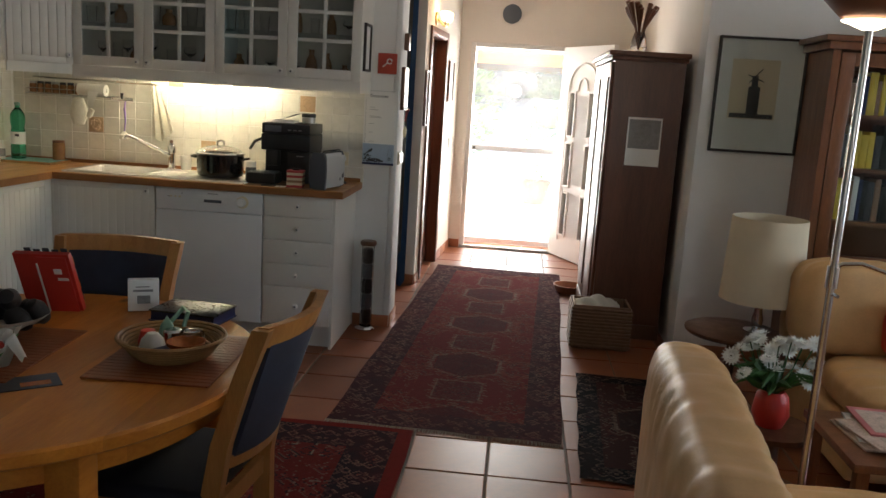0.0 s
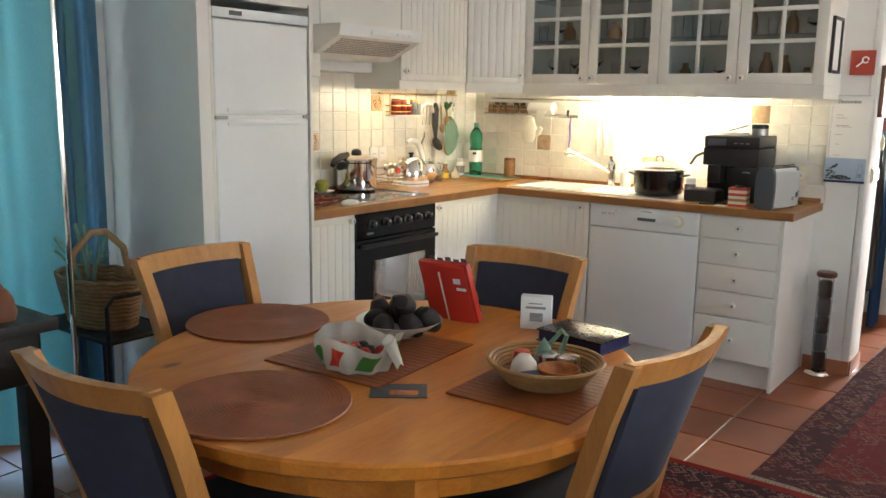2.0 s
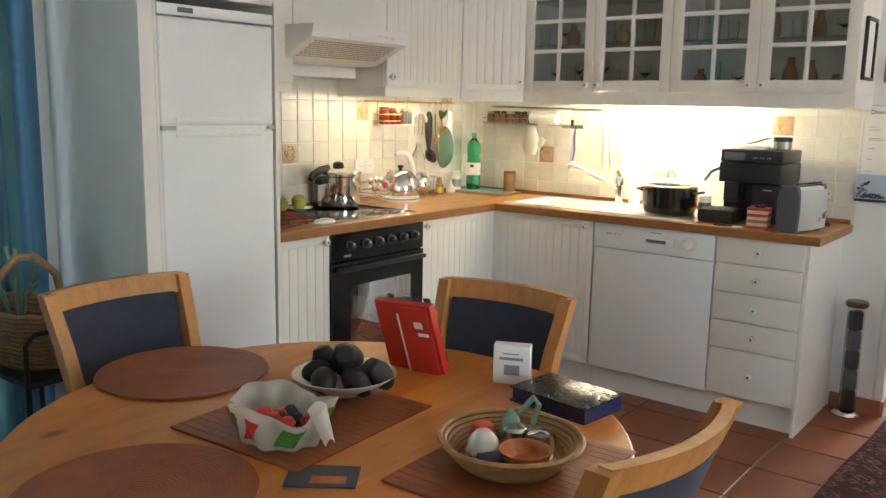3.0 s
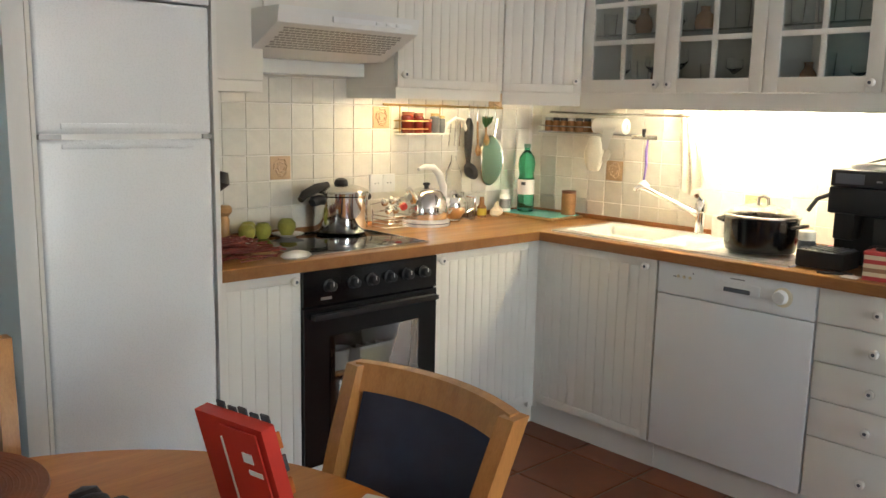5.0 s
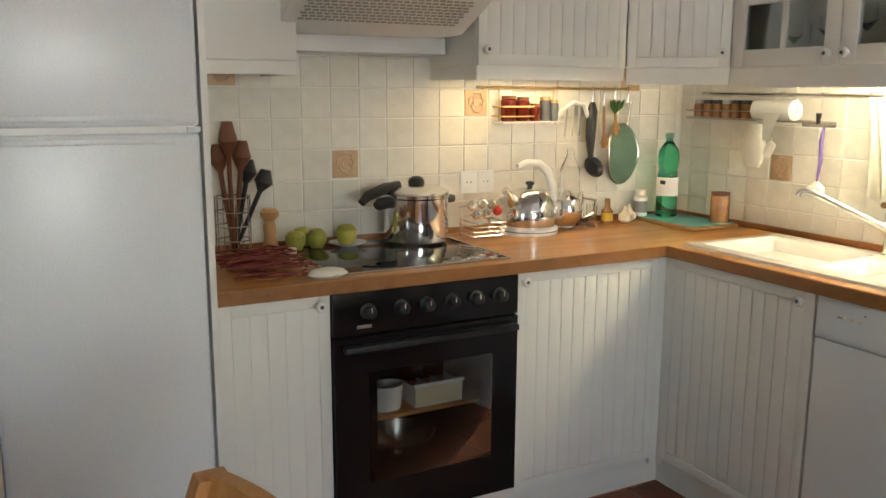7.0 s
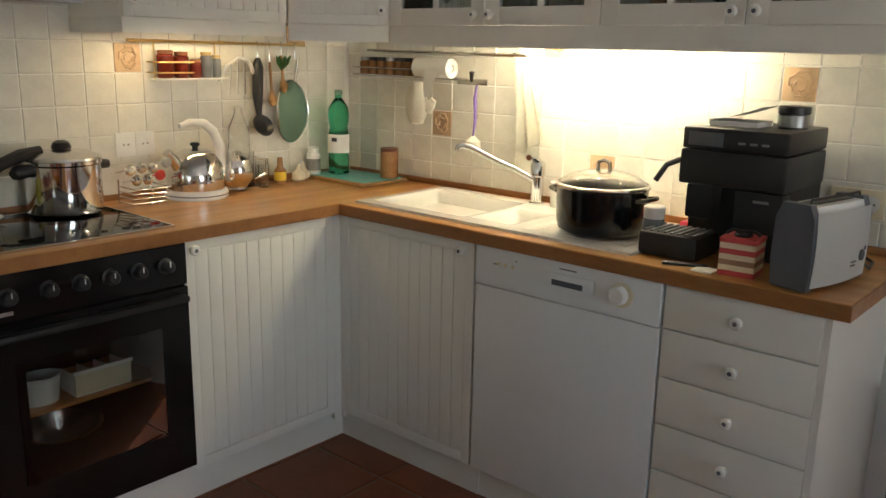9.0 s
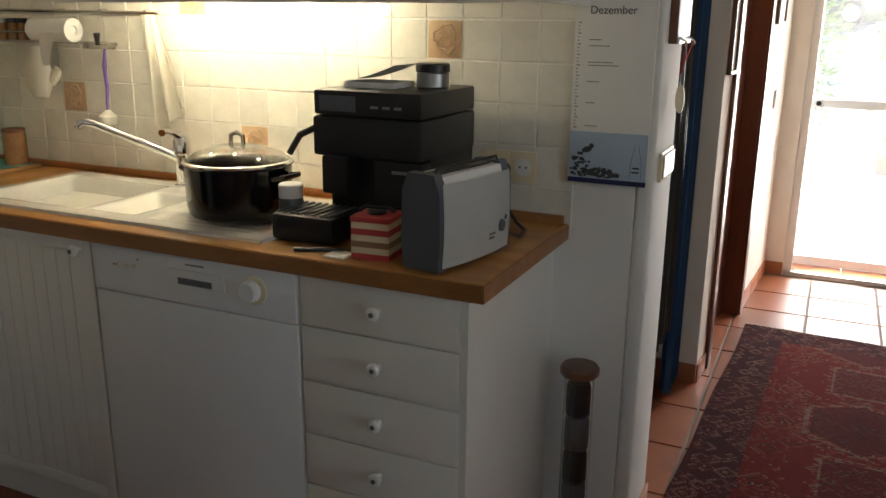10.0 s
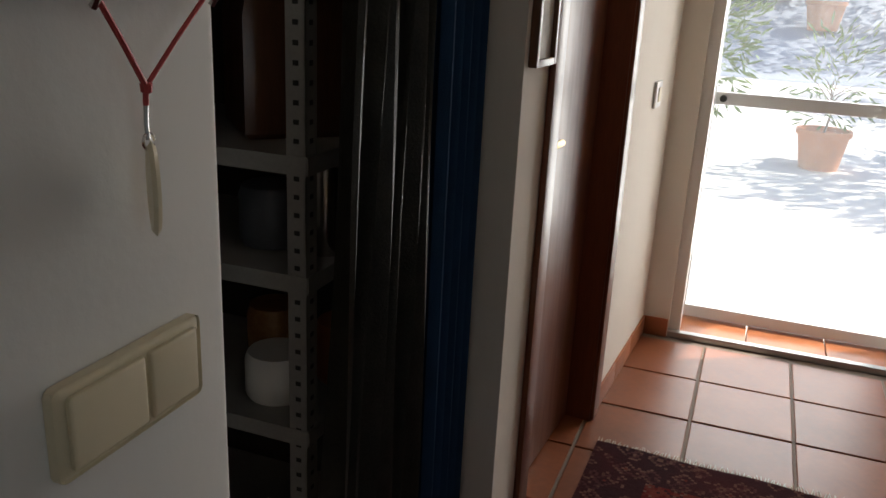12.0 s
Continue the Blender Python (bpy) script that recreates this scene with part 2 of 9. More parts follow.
plain("terracotta_skirting", (0.36, 0.13, 0.055), 0.35, vary=0.15, scale=9, spread=0.1)
plain("black_enamel", (0.008, 0.008, 0.009), 0.14, vary=0.1)
plain("black_plastic", (0.018, 0.018, 0.019), 0.38, vary=0.1, fine=300)
plain("black_glass", (0.006, 0.006, 0.007), 0.06, vary=0.05, bump=0)
plain("dark_grey_plastic", (0.10, 0.11, 0.13), 0.4)
plain("steel", (0.62, 0.61, 0.59), 0.22, metal=1.0, vary=0.04, fine=180, bump=0.02)
plain("chrome", (0.78, 0.78, 0.78), 0.08, metal=1.0, vary=0.02, bump=0)
plain("dull_metal", (0.42, 0.42, 0.41), 0.42, metal=1.0, vary=0.1)
plain("brass", (0.62, 0.45, 0.20), 0.3, metal=1.0)
plain("white_plastic", (0.80, 0.80, 0.78), 0.35, vary=0.02)
plain("cream_plastic", (0.74, 0.66, 0.48), 0.35, vary=0.03)
plain("porcelain", (0.82, 0.80, 0.75), 0.15, vary=0.02, bump=0)
plain("chair_fabric", (0.036, 0.040, 0.066), 0.9, vary=0.15, scale=20, fine=420, bump=0.5)
plain("chair_seat_fabric", (0.016, 0.016, 0.022), 0.9, vary=0.2, scale=20, fine=420, bump=0.5)


def drape(name, color, through_share):
    """Woven cloth that lets part of the light through."""
    m, n, l, p = nodes_of(name)
    col = ramp(n, l, noisy(n, l, coords(n, l, (300, 300, 60)), 1.0, 3), [(0.3, tuple(c * 0.88 for c in color)), (0.7, color)])
    front, back, mix = n.new("ShaderNodeBsdfDiffuse"), n.new("ShaderNodeBsdfTranslucent"), n.new("ShaderNodeMixShader")
    mix.inputs[0].default_value = through_share
    l.new(col, front.inputs[0])
    l.new(col, back.inputs[0])
    l.new(front.outputs[0], mix.inputs[1])
    l.new(back.outputs[0], mix.inputs[2])
    l.new(mix.outputs[0], n["Material Output"].inputs[0])


drape("curtain_cloth", (0.20, 0.40, 0.42), 0.16)
drape("sheer_cloth", (0.17, 0.32, 0.44), 0.22)
plain("blue_curtain", (0.025, 0.085, 0.20), 0.8, vary=0.12, scale=10, fine=350, bump=0.4)
# near-black base colour stands in for the shade inside the closet
plain("closet_shade", (0.05, 0.045, 0.04), 0.9)
plain("leather", (0.62, 0.37, 0.16), 0.5, vary=0.12, scale=7, fine=140, bump=0.25)
plain("cardinal_red", (0.55, 0.035, 0.022), 0.4, vary=0.06)
plain("paper", (0.80, 0.79, 0.76), 0.7, vary=0.02)
plain("grey_print", (0.25, 0.25, 0.25), 0.7, vary=0.2, scale=30)
plain("dark_print", (0.06, 0.06, 0.065), 0.7, vary=0.2)
plain("sky_print", (0.42, 0.53, 0.66), 0.6, vary=0.08)
# the hall basket's brown, darkened further to hold the shadow it stands in
plain("shaded_brown_wicker", (0.17, 0.088, 0.042), 0.65, vary=0.25, scale=30, fine=150, bump=0.3)
plain("wicker", (0.36, 0.22, 0.10), 0.65, vary=0.25, scale=30, fine=150, bump=0.3)
plain("rattan_mat", (0.27, 0.072, 0.018), 0.45, vary=0.3, scale=18, fine=260, bump=0.6)
plain("pale_wicker", (0.36, 0.20, 0.075), 0.6, vary=0.2, scale=30, fine=160, bump=0.4)
plain("black_iron", (0.012, 0.012, 0.012), 0.5, vary=0.2)
wood("worktop_wood", (0.42, 0.175, 0.036), (0.60, 0.295, 0.075), "x", 0.33, 10, coat=0.25, planks=0.045)
wood("worktop_wood_y", (0.42, 0.175, 0.036), (0.60, 0.295, 0.075), "y", 0.33, 10, coat=0.25, planks=0.045)
wood("worktop_edge", (0.24, 0.10, 0.030), (0.36, 0.165, 0.055), "x", 0.4, 10)
wood("table_pine", (0.50, 0.150, 0.015), (0.70, 0.265, 0.034), "y", 0.38, 6, knots=0.9, coat=0.12, planks=0.12)
wood("chair_beech", (0.40, 0.170, 0.045), (0.58, 0.275, 0.080), "z", 0.36, 12, coat=0.2)
wood("door_brown", (0.115, 0.030, 0.012), (0.20, 0.058, 0.022), "z", 0.42, 7, coat=0.2)
wood("wardrobe_wood", (0.085, 0.024, 0.010), (0.15, 0.048, 0.020), "z", 0.42, 7, coat=0.2)
wood("walnut", (0.075, 0.030, 0.014), (0.16, 0.065, 0.030), "z", 0.38, 8, coat=0.25)
wood("dark_stain", (0.010, 0.008, 0.007), (0.025, 0.018, 0.014), "x", 0.45, 8)
pane_glass("window_pane")
glass("oven_glass", (0.50, 0.50, 0.48))
glass("clear_glass", (0.97, 0.98, 0.97))
glass("lid_glass", (0.62, 0.60, 0.57))
glass("green_bottle_glass", (0.10, 0.62, 0.34))



def mesh_cloth(name, color, open_share):
    """Fine wire mesh: a share of the light passes straight through the holes."""
    m, n, l, p = nodes_of(name)
    hole, mix = n.new("ShaderNodeBsdfTransparent"), n.new("ShaderNodeMixShader")
    p.inputs["Base Color"].default_value, p.inputs["Roughness"].default_value = (*color, 1), 0.5
    weave = ramp(n, l, noisy(n, l, coords(n, l), 300, 2), [(0.35, (open_share * 0.7,) * 3), (0.65, (min(1, open_share * 1.3),) * 3)])
    l.new(weave, mix.inputs[0])
    l.new(p.outputs[0], mix.inputs[1])
    l.new(hole.outputs[0], mix.inputs[2])
    l.new(mix.outputs[0], n["Material Output"].inputs[0])


mesh_cloth("sieve_mesh", (0.20, 0.36, 0.26), 0.5)

# ---- building helpers ----
PLACE = {}


def thing(name, at, label, category, group="", rz=0.0, kind=""):
    """An Empty at a thing's base, under which its parts hang."""
    ob = new(name)
    ob.empty_display_size = 0.05
    PLACE[ob] = pose(*at, 0, 0, rz)
    ob.matrix_basis = PLACE[ob]
    return tagged(ob, label, category, group, kind)


def mesh_of(name, bm, mat, smooth=35):
    bmesh.ops.recalc_face_normals(bm, faces=bm.faces)
    me = bpy.data.meshes.new(name)
    bm.to_mesh(me)
    bm.free()
    me.materials.append(MATS[mat])
    if smooth:
        me.polygons.foreach_set("use_smooth", [True] * len(me.polygons))
        me.set_sharp_from_angle(angle=radians(smooth))
    return me


def part(name, bm, mat, parent, label="", local=False, smooth=35):
    """One mesh under a thing or a part; built in the room's coordinates unless local."""
    if not local:
        bmesh.ops.transform(bm, matrix=PLACE[parent].inverted(), verts=bm.verts)
    ob = new(name, mesh_of(name, bm, mat, smooth))
    ob.parent = parent
    PLACE[ob] = PLACE[parent]
    return tagged(ob, label)


def solid(name, bm, mat, label, category, kind="", at=(0, 0, 0), group="", smooth=35):
    """A thing of one mesh, with its origin at `at`."""
    if any(at):
        bmesh.ops.translate(bm, vec=-Vector(at), verts=bm.verts)
    ob = new(name, mesh_of(name, bm, mat, smooth))
    ob.location = at
    PLACE[ob] = pose(*at)
    return tagged(ob, label, category, group, kind)


def box(bm, x0, y0, z0, x1, y1, z1, bevel=0.0, seg=2):
    vs = [bm.verts.new(p) for p in ((x0, y0, z0), (x1, y0, z0), (x1, y1, z0), (x0, y1, z0), (x0, y0, z1), (x1, y0, z1), (x1, y1, z1), (x0, y1, z1))]
    fs = [bm.faces.new([vs[i] for i in f]) for f in ((3, 2, 1, 0), (4, 5, 6, 7), (0, 1, 5, 4), (1, 2, 6, 5), (2, 3, 7, 6), (3, 0, 4, 7))]
    if bevel:
        es = list({e for f in fs for e in f.edges})
        bmesh.ops.bevel(bm, geom=es, offset=bevel, segments=seg, affect="EDGES", profile=0.6)
    return bm


def boxes(*dims, bevel=0.0):
    bm = bmesh.new()
    for d in dims:
        box(bm, *d, bevel=bevel)
    return bm


def lathe(bm, prof, at=(0, 0, 0), seg=24, axis="z", squash=1.0):
    """Turns a profile of (radius, height) about an axis through `at`."""
    rings = []
    turn = {"z": Matrix.Identity(3), "x": Matrix.Rotation(radians(90), 3, "Y"), "y": Matrix.Rotation(radians(-90), 3, "X")}[axis]
    for r, z in prof:
        if r < 1e-5:
            rings.append([bm.verts.new(Vector(at) + turn @ Vector((0, 0, z)))])
        else:
            rings.append([bm.verts.new(Vector(at) + turn @ Vector((r * math.cos(2 * math.pi * k / seg), squash * r * math.sin(2 * math.pi * k / seg), z))) for k in range(seg)])
    for a, b in zip(rings, rings[1:]):
        for k in range(seg):
            j = (k + 1) % seg
            f = [a[k % len(a)], a[j % len(a)], b[j % len(b)], b[k % len(b)]]
            f = list(dict.fromkeys(f))
            if len(f) > 2:
                bm.faces.new(f)
    for ring, flip in ((rings[0], True), (rings[-1], False)):
        if len(ring) > 2:
            bm.faces.new(ring[::-1] if flip else ring)
    return bm


def turned(prof, at=(0, 0, 0), seg=24, axis="z", squash=1.0):
    return lathe(bmesh.new(), prof, at, seg, axis, squash)


def tube(bm, pts, r, seg=8, closed=False):
    """A round bar along a line of points; r may be one radius or one for each point."""
    pts = [Vector(p) for p in pts]
    rs = r if isinstance(r, (list, tuple)) else [r] * len(pts)
    rings, up = [], None
    for i, p in enumerate(pts):
        a, b = pts[(i - 1) % len(pts)] if (closed or i) else p, pts[(i + 1) % len(pts)] if (closed or i < len(pts) - 1) else p
        d = (b - a).normalized()
        if up is None:
            up = d.orthogonal().normalized()
        up = (up - d * up.dot(d)).normalized()
        side = d.cross(up)
        rings.append([bm.verts.new(p + rs[i] * (up * math.cos(2 * math.pi * k / seg) + side * math.sin(2 * math.pi * k / seg))) for k in range(seg)])
    pairs = list(zip(rings, rings[1:])) + ([(rings[-1], rings[0])] if closed else [])
    for a, b in pairs:
        for k in range(seg):
            bm.faces.new((a[k], a[(k + 1) % seg], b[(k + 1) % seg], b[k]))
    if not closed:
        bm.faces.new(rings[0][::-1])
        bm.faces.new(rings[-1])
    return bm


def bar(pts, r, seg=8, closed=False):
    return tube(bmesh.new(), pts, r, seg, closed)


def arc(cx, cy, r, a0, a1, count, plane="xy", h=0.0):
    out = []
    for k in range(count + 1):
        a = radians(a0 + (a1 - a0) * k / count)
        u, v = cx + r * math.cos(a), cy + r * math.sin(a)
        out.append({"xy": (u, v, h), "xz": (u, h, v), "yz": (h, u, v)}[plane])
    return out


def prism(bm, outline, a0, a1, axis="z"):
    """Extrudes an outline along an axis."""
    put = {"z": lambda u, v, w: (u, v, w), "y": lambda u, v, w: (u, w, v), "x": lambda u, v, w: (w, u, v)}[axis]
    lo, hi = [bm.verts.new(put(u, v, a0)) for u, v in outline], [bm.verts.new(put(u, v, a1)) for u, v in outline]
    bm.faces.new(lo[::-1])
    bm.faces.new(hi)
    for i in range(len(outline)):
        j = (i + 1) % len(outline)
        bm.faces.new((lo[i], lo[j], hi[j], hi[i]))
    return bm


def sheet(nu, nv, f, thick=0.0):
    """A surface f(u, v) over the unit square, with thickness."""
    bm = bmesh.new()
    g = [[bm.verts.new(f(i / nu, j / nv)) for j in range(nv + 1)] for i in range(nu + 1)]
    for i in range(nu):
        for j in range(nv):
            bm.faces.new((g[i][j], g[i + 1][j], g[i + 1][j + 1], g[i][j + 1]))
    if thick:
        bmesh.ops.solidify(bm, geom=bm.faces[:], thickness=thick)
    return bm


def joined(*bms):
    out = bms[0]
    for b in bms[1:]:
        me = bpy.data.meshes.new("tmp")
        b.to_mesh(me)
        b.free()
        out.from_mesh(me)
        bpy.data.meshes.remove(me)
    return out


def moved(bm, m):
    bmesh.ops.transform(bm, matrix=m, verts=bm.verts)
    return bm


def writing(text, size, m, mat, parent, name="lettering", depth=0.0005):
    """Letters in the built-in font, as a mesh; m: their pose (they lie in its xy plane)."""
    cu = bpy.data.curves.new(name, "FONT")
    cu.body, cu.size, cu.extrude, cu.align_x = text, size, depth, "CENTER"
    tmp = new("tmp", cu)
    dg = bpy.context.evaluated_depsgraph_get()
    bm = bmesh.new()
    bm.from_mesh(tmp.evaluated_get(dg).to_mesh())
    bpy.data.objects.remove(tmp)
    bpy.data.curves.remove(cu)
    return part(name, moved(bm, m), mat, parent, smooth=0)

# ---- the large structure ----
XL, YB, CEIL = -3.21, 5.275, 2.62          # kitchen's left wall, its back wall, ceiling height
HX, HR = -0.79, 0.95                      # the hall's two walls
YF = 8.25                                 # front wall, inner face


def wall(name, *dims, mat="wall_paint", label="smooth white painted plaster wall"):
    return solid(name, boxes(*dims), mat, label, "wall", "structure", smooth=0)


wall_left = wall("wall_left", (XL - 0.25, -3.0, 0, XL, 0.55, CEIL), (XL - 0.25, 2.45, 0, XL, YB + 0.3, CEIL), (XL - 0.25, 0.55, 2.25, XL, 2.45, CEIL))
wall_kitchen = wall("wall_kitchen", (XL, YB, 0, HX - 0.04, YB + 0.258, CEIL))
wall_end = solid("wall_end", box(bmesh.new(), HX - 0.04, YB, 0, HX, YB + 0.258, CEIL, 0.012, 3), "wall_paint", "rounded white plaster end of the kitchen wall", "wall", "structure")
wall_fridge = solid("wall_fridge", box(bmesh.new(), XL, 2.592, 0, -2.60, 2.648, CEIL, 0.006, 2), "wall_paint", "white partition wall beside the fridge", "wall", "structure")
wall_back = wall("wall_back", (XL - 0.25, -3.25, 0, 0.3, -3.0, CEIL), (1.9, -3.25, 0, 4.25, -3.0, CEIL), (0.3, -3.25, 2.1, 1.9, -3.0, CEIL), (0.3, -3.25, 0, 1.9, -3.0, 0.8))
wall_right = wall("wall_right", (4.0, -3.0, 0, 4.25, 2.1, CEIL), (4.0, 3.7, 0, 4.25, 5.2, CEIL), (4.0, 2.1, 2.1, 4.25, 3.7, CEIL), (4.0, 2.1, 0, 4.25, 3.7, 0.8))
wall_picture = wall("wall_picture", (HR, 5.20, 0, 4.25, 5.40, CEIL))
wall_hall_right = wall("wall_hall_right", (HR, 5.40, 0, HR + 0.2, YF, CEIL), mat="hall_paint", label="warm white hall wall behind the wardrobe")
wall_hall_left = wall("wall_hall_left", (HX - 0.16, 6.50, 0, HX, 6.70, CEIL), (HX - 0.16, 7.44, 0, HX, YF + 0.03, CEIL), (HX - 0.16, 6.70, 1.93, HX, 7.44, CEIL), mat="hall_paint", label="warm white hall wall with a doorway and a curtained opening")
wall_front = wall("wall_front", (HX - 0.3, YF, 0, -0.57, YF + 0.28, CEIL), (0.35, YF, 0, HR + 0.4, YF + 0.28, CEIL), (-0.57, YF, 1.95, 0.35, YF + 0.28, CEIL), mat="hall_paint", label="warm white plaster wall round the front door")
# the hall's left wall and all that hangs on it stands a few degrees askew
ASKEW = pose(HX, 6.5, 0, 0, 0, -3.8) @ pose(-HX, -6.5, 0)
DOOR_SHIFT = pose(0.13, 0, 0)


def turned_to(m, *things):
    for ob in things:
        ob.matrix_basis = m @ ob.matrix_basis


# the closet's darkness is painted on: its walls carry a near-black colour
wall_closet = wall("wall_closet", (-2.6, 5.534, 0, -2.5, 6.62, CEIL), (-2.5, 6.50, 0, HX - 0.16, 6.62, CEIL), mat="closet_shade", label="storage closet wall with its shade put into a near-black colour")
wall_lintel = wall("wall_lintel", (HX - 0.16, 5.534, 2.20, HX, 6.497, CEIL), mat="hall_paint", label="warm white lintel over the curtained opening")
wall_room_beyond = wall("wall_room_beyond", (-1.16, 6.62, 0, -1.10, 7.6, CEIL))
ceiling = solid("ceiling", boxes((XL - 0.25, -3.25, CEIL, 4.25, YF + 0.28, CEIL + 0.15)), "ceiling_paint", "plain white painted ceiling", "ceiling", "structure", smooth=0)
# unseen roof edge, added only to block sun patches through the windows
roof_overhang = solid("roof_overhang", boxes((-2.5, -4.6, CEIL + 0.15, 5.6, -3.25, CEIL + 0.3), (4.25, -3.25, CEIL + 0.15, 5.6, 5.4, CEIL + 0.3)), "ceiling_paint", "unseen roof edge added to keep the sun out of the windows", "roof", "structure", smooth=0)

turned_to(ASKEW, wall_hall_left)

# ---- kitchen cabinets ----
WT, WB = 0.90, 0.862                       # worktop's top and underside
FY, FX = 4.715, -2.655                     # door faces: sink run (facing the table), hob run
UY, UX = 4.925, -2.865                     # door faces of the wall cabinets
UB, UT = 1.497, 2.22


def knob(parent, at, axis):
    """A white ball knob with a dark screw cap."""
    s = {"x": 1, "y": -1}[axis]
    k = part("knob", turned([(0.007, 0), (0.007, s * 0.012), (0.0155, s * 0.017), (0.0165, s * 0.024), (0.012, s * 0.029), (0.006, s * 0.030)], at, 14, axis), "porcelain", parent, "white porcelain knob")
    d = [0, 0, 0]
    d["xyz".index(axis)] = s * 0.0302
    part("cap", turned([(0.006, 0), (0.0055, s * 0.0012), (0, s * 0.0015)], Vector(at) + Vector(d), 10, axis), "dark_grey_plastic", k, "dark screw cap")


def panel_door(parent, a0, z0, a1, z1, face, axis, boards=True, name="door"):
    """A framed door with tongue-and-groove boards. axis: the way it faces (y: towards -y, x: towards +x)."""
    def bx(bm, u0, w0, u1, w1, d0, d1, bev=0.0):
        if axis == "y":
            box(bm, u0, face + d0, w0, u1, face + d1, w1, bev)
        else:
            box(bm, face - d1, u0, w0, face - d0, u1, w1, bev)
    bm, rim = bmesh.new(), 0.034
    bx(bm, a0 + 0.0015, z0, a1 - 0.0015, z1, 0.004, 0.020, 0.001)
    if not boards:
        bx(bm, a0 + 0.0015, z0, a1 - 0.0015, z1, 0.0, 0.006, 0.0025)
    door = part(name, bm, "cabinet_white", parent)
    if boards:
        for u0, w0, u1, w1 in ((a0 + 0.0015, z0, a0 + rim, z1), (a1 - rim, z0, a1 - 0.0015, z1), (a0 + rim, z1 - rim, a1 - rim, z1), (a0 + rim, z0, a1 - rim, z0 + rim)):
            bm = bmesh.new()
            bx(bm, u0, w0, u1, w1, 0.0, 0.006, 0.0012)
            part("rail" if u1 - u0 > rim * 2 else "stile", bm, "cabinet_white", door)
        count = max(3, round((a1 - a0 - 2 * rim) / 0.047))
        step = (a1 - a0 - 2 * rim) / count
        for k in range(count):
            bm = bmesh.new()
            bx(bm, a0 + rim + k * step + 0.0012, z0 + rim + 0.001, a0 + rim + (k + 1) * step - 0.0012, z1 - rim - 0.001, 0.0015, 0.006, 0.0009)
            part("board", bm, "cabinet_white", door)
    return door


def base_cabinet(x0, y0, x1, y1, axis, label, name="base_cabinet"):
    t = thing(name, ((x0 + x1) / 2, (y0 + y1) / 2, 0), label, "cabinet", "base cabinets of the kitchen")
    part("body", boxes((x0, y0, 0.12, x1, y1, WB - 0.002)), "cabinet_white", t, smooth=0)
    if axis == "y":
        part("plinth", boxes((x0 - (0.1 if x0 < -2.5 else 0), y0 + 0.030, 0, x1, y0 + 0.046, 0.12)), "cabinet_white", t, smooth=0)
    else:
        part("plinth", boxes((x1 - 0.046, y0, 0, x1 - 0.030, y1 + (0.09 if y1 > 4.6 else 0), 0.12)), "cabinet_white", t, smooth=0)
    return t


BY0 = FY + 0.021
sink_cab = base_cabinet(-2.61, BY0, -2.05, YB, "y", "white base cabinet with one panelled door under the sink")
panel_door(sink_cab, -2.645, 0.125, -2.052, WB - 0.004, FY, "y")
knob(sink_cab, (-2.092, FY, 0.830), "y")
drawers = base_cabinet(-1.430, BY0, -1.045, YB, "y", "white drawer unit with five flat drawer fronts", "drawer_unit")
z = WB - 0.004
for hgt in (0.120, 0.131, 0.131, 0.131, 0.217):
    dr = panel_door(drawers, -1.432, z - hgt + 0.003, -1.045, z, FY, "y", False, "drawer")
    knob(dr, (-1.235, FY, z - hgt / 2 + 0.004), "y")
    z -= hgt
part("end_panel", boxes((-1.045, FY + 0.004, 0, -1.029, YB, WB - 0.002)), "cabinet_white", drawers, smooth=0)
left_cab = base_cabinet(XL, 3.185, FX - 0.021, 3.492, "x", "narrow white base cabinet between fridge and oven")
panel_door(left_cab, 3.182, 0.125, 3.492, WB - 0.004, FX, "x")
knob(left_cab, (FX, 3.458, 0.832), "x")
corner_cab = base_cabinet(XL, 4.105, FX - 0.021, 4.70, "x", "white corner base cabinet with a panelled door")
panel_door(corner_cab, 4.105, 0.125, 4.684, WB - 0.004, FX, "x")
knob(corner_cab, (FX, 4.128, 0.832), "x")

corner_post = part("corner_post", boxes((FX - 0.02, FY - 0.030, 0.10, FX - 0.002, FY + 0.02, WB - 0.003), (FX - 0.002, FY + 0.002, 0.10, -2.646, FY + 0.02, WB - 0.003)), "cabinet_white", corner_cab, smooth=0)

# worktop in two boards with a dark edge band
worktop = thing("worktop", (-2.4, 4.9, WB), "oiled wooden L-shaped worktop with a darker front edge", "worktop")
SX0, SX1, SY0, SY1 = -2.60, -1.57, 4.765, 5.19   # cut-out for the sink
part("sink_board", boxes((-2.64, 4.70, WB, -0.992, SY0, WT), (-2.64, SY1, WB, -0.992, YB - 0.012, WT), (SX1, SY0, WB, -0.992, SY1, WT), (-2.64, SY0, WB, SX0, SY1, WT)), "worktop_wood", worktop, smooth=0)
part("hob_board", boxes((XL + 0.012, 3.182, WB, -2.6405, YB - 0.012, WT)), "worktop_wood_y", worktop, smooth=0)
part("front_edge", boxes((-2.640, 4.696, WB - 0.001, -0.990, 4.6995, WT - 0.002), (-0.9915, 4.697, WB - 0.001, -0.988, YB - 0.012, WT - 0.002), (-2.6400, 3.182, WB - 0.001, -2.6365, 4.6955, WT - 0.002)), "worktop_edge", worktop, "darker reddish edge band", smooth=0)
part("upstand", joined(boxes((XL + 0.025, YB - 0.026, WT, -1.0, YB - 0.012, WT + 0.022), bevel=0.004), boxes((XL + 0.012, 3.20, WT, XL + 0.026, YB - 0.026, WT + 0.022), bevel=0.004)), "worktop_edge", worktop)

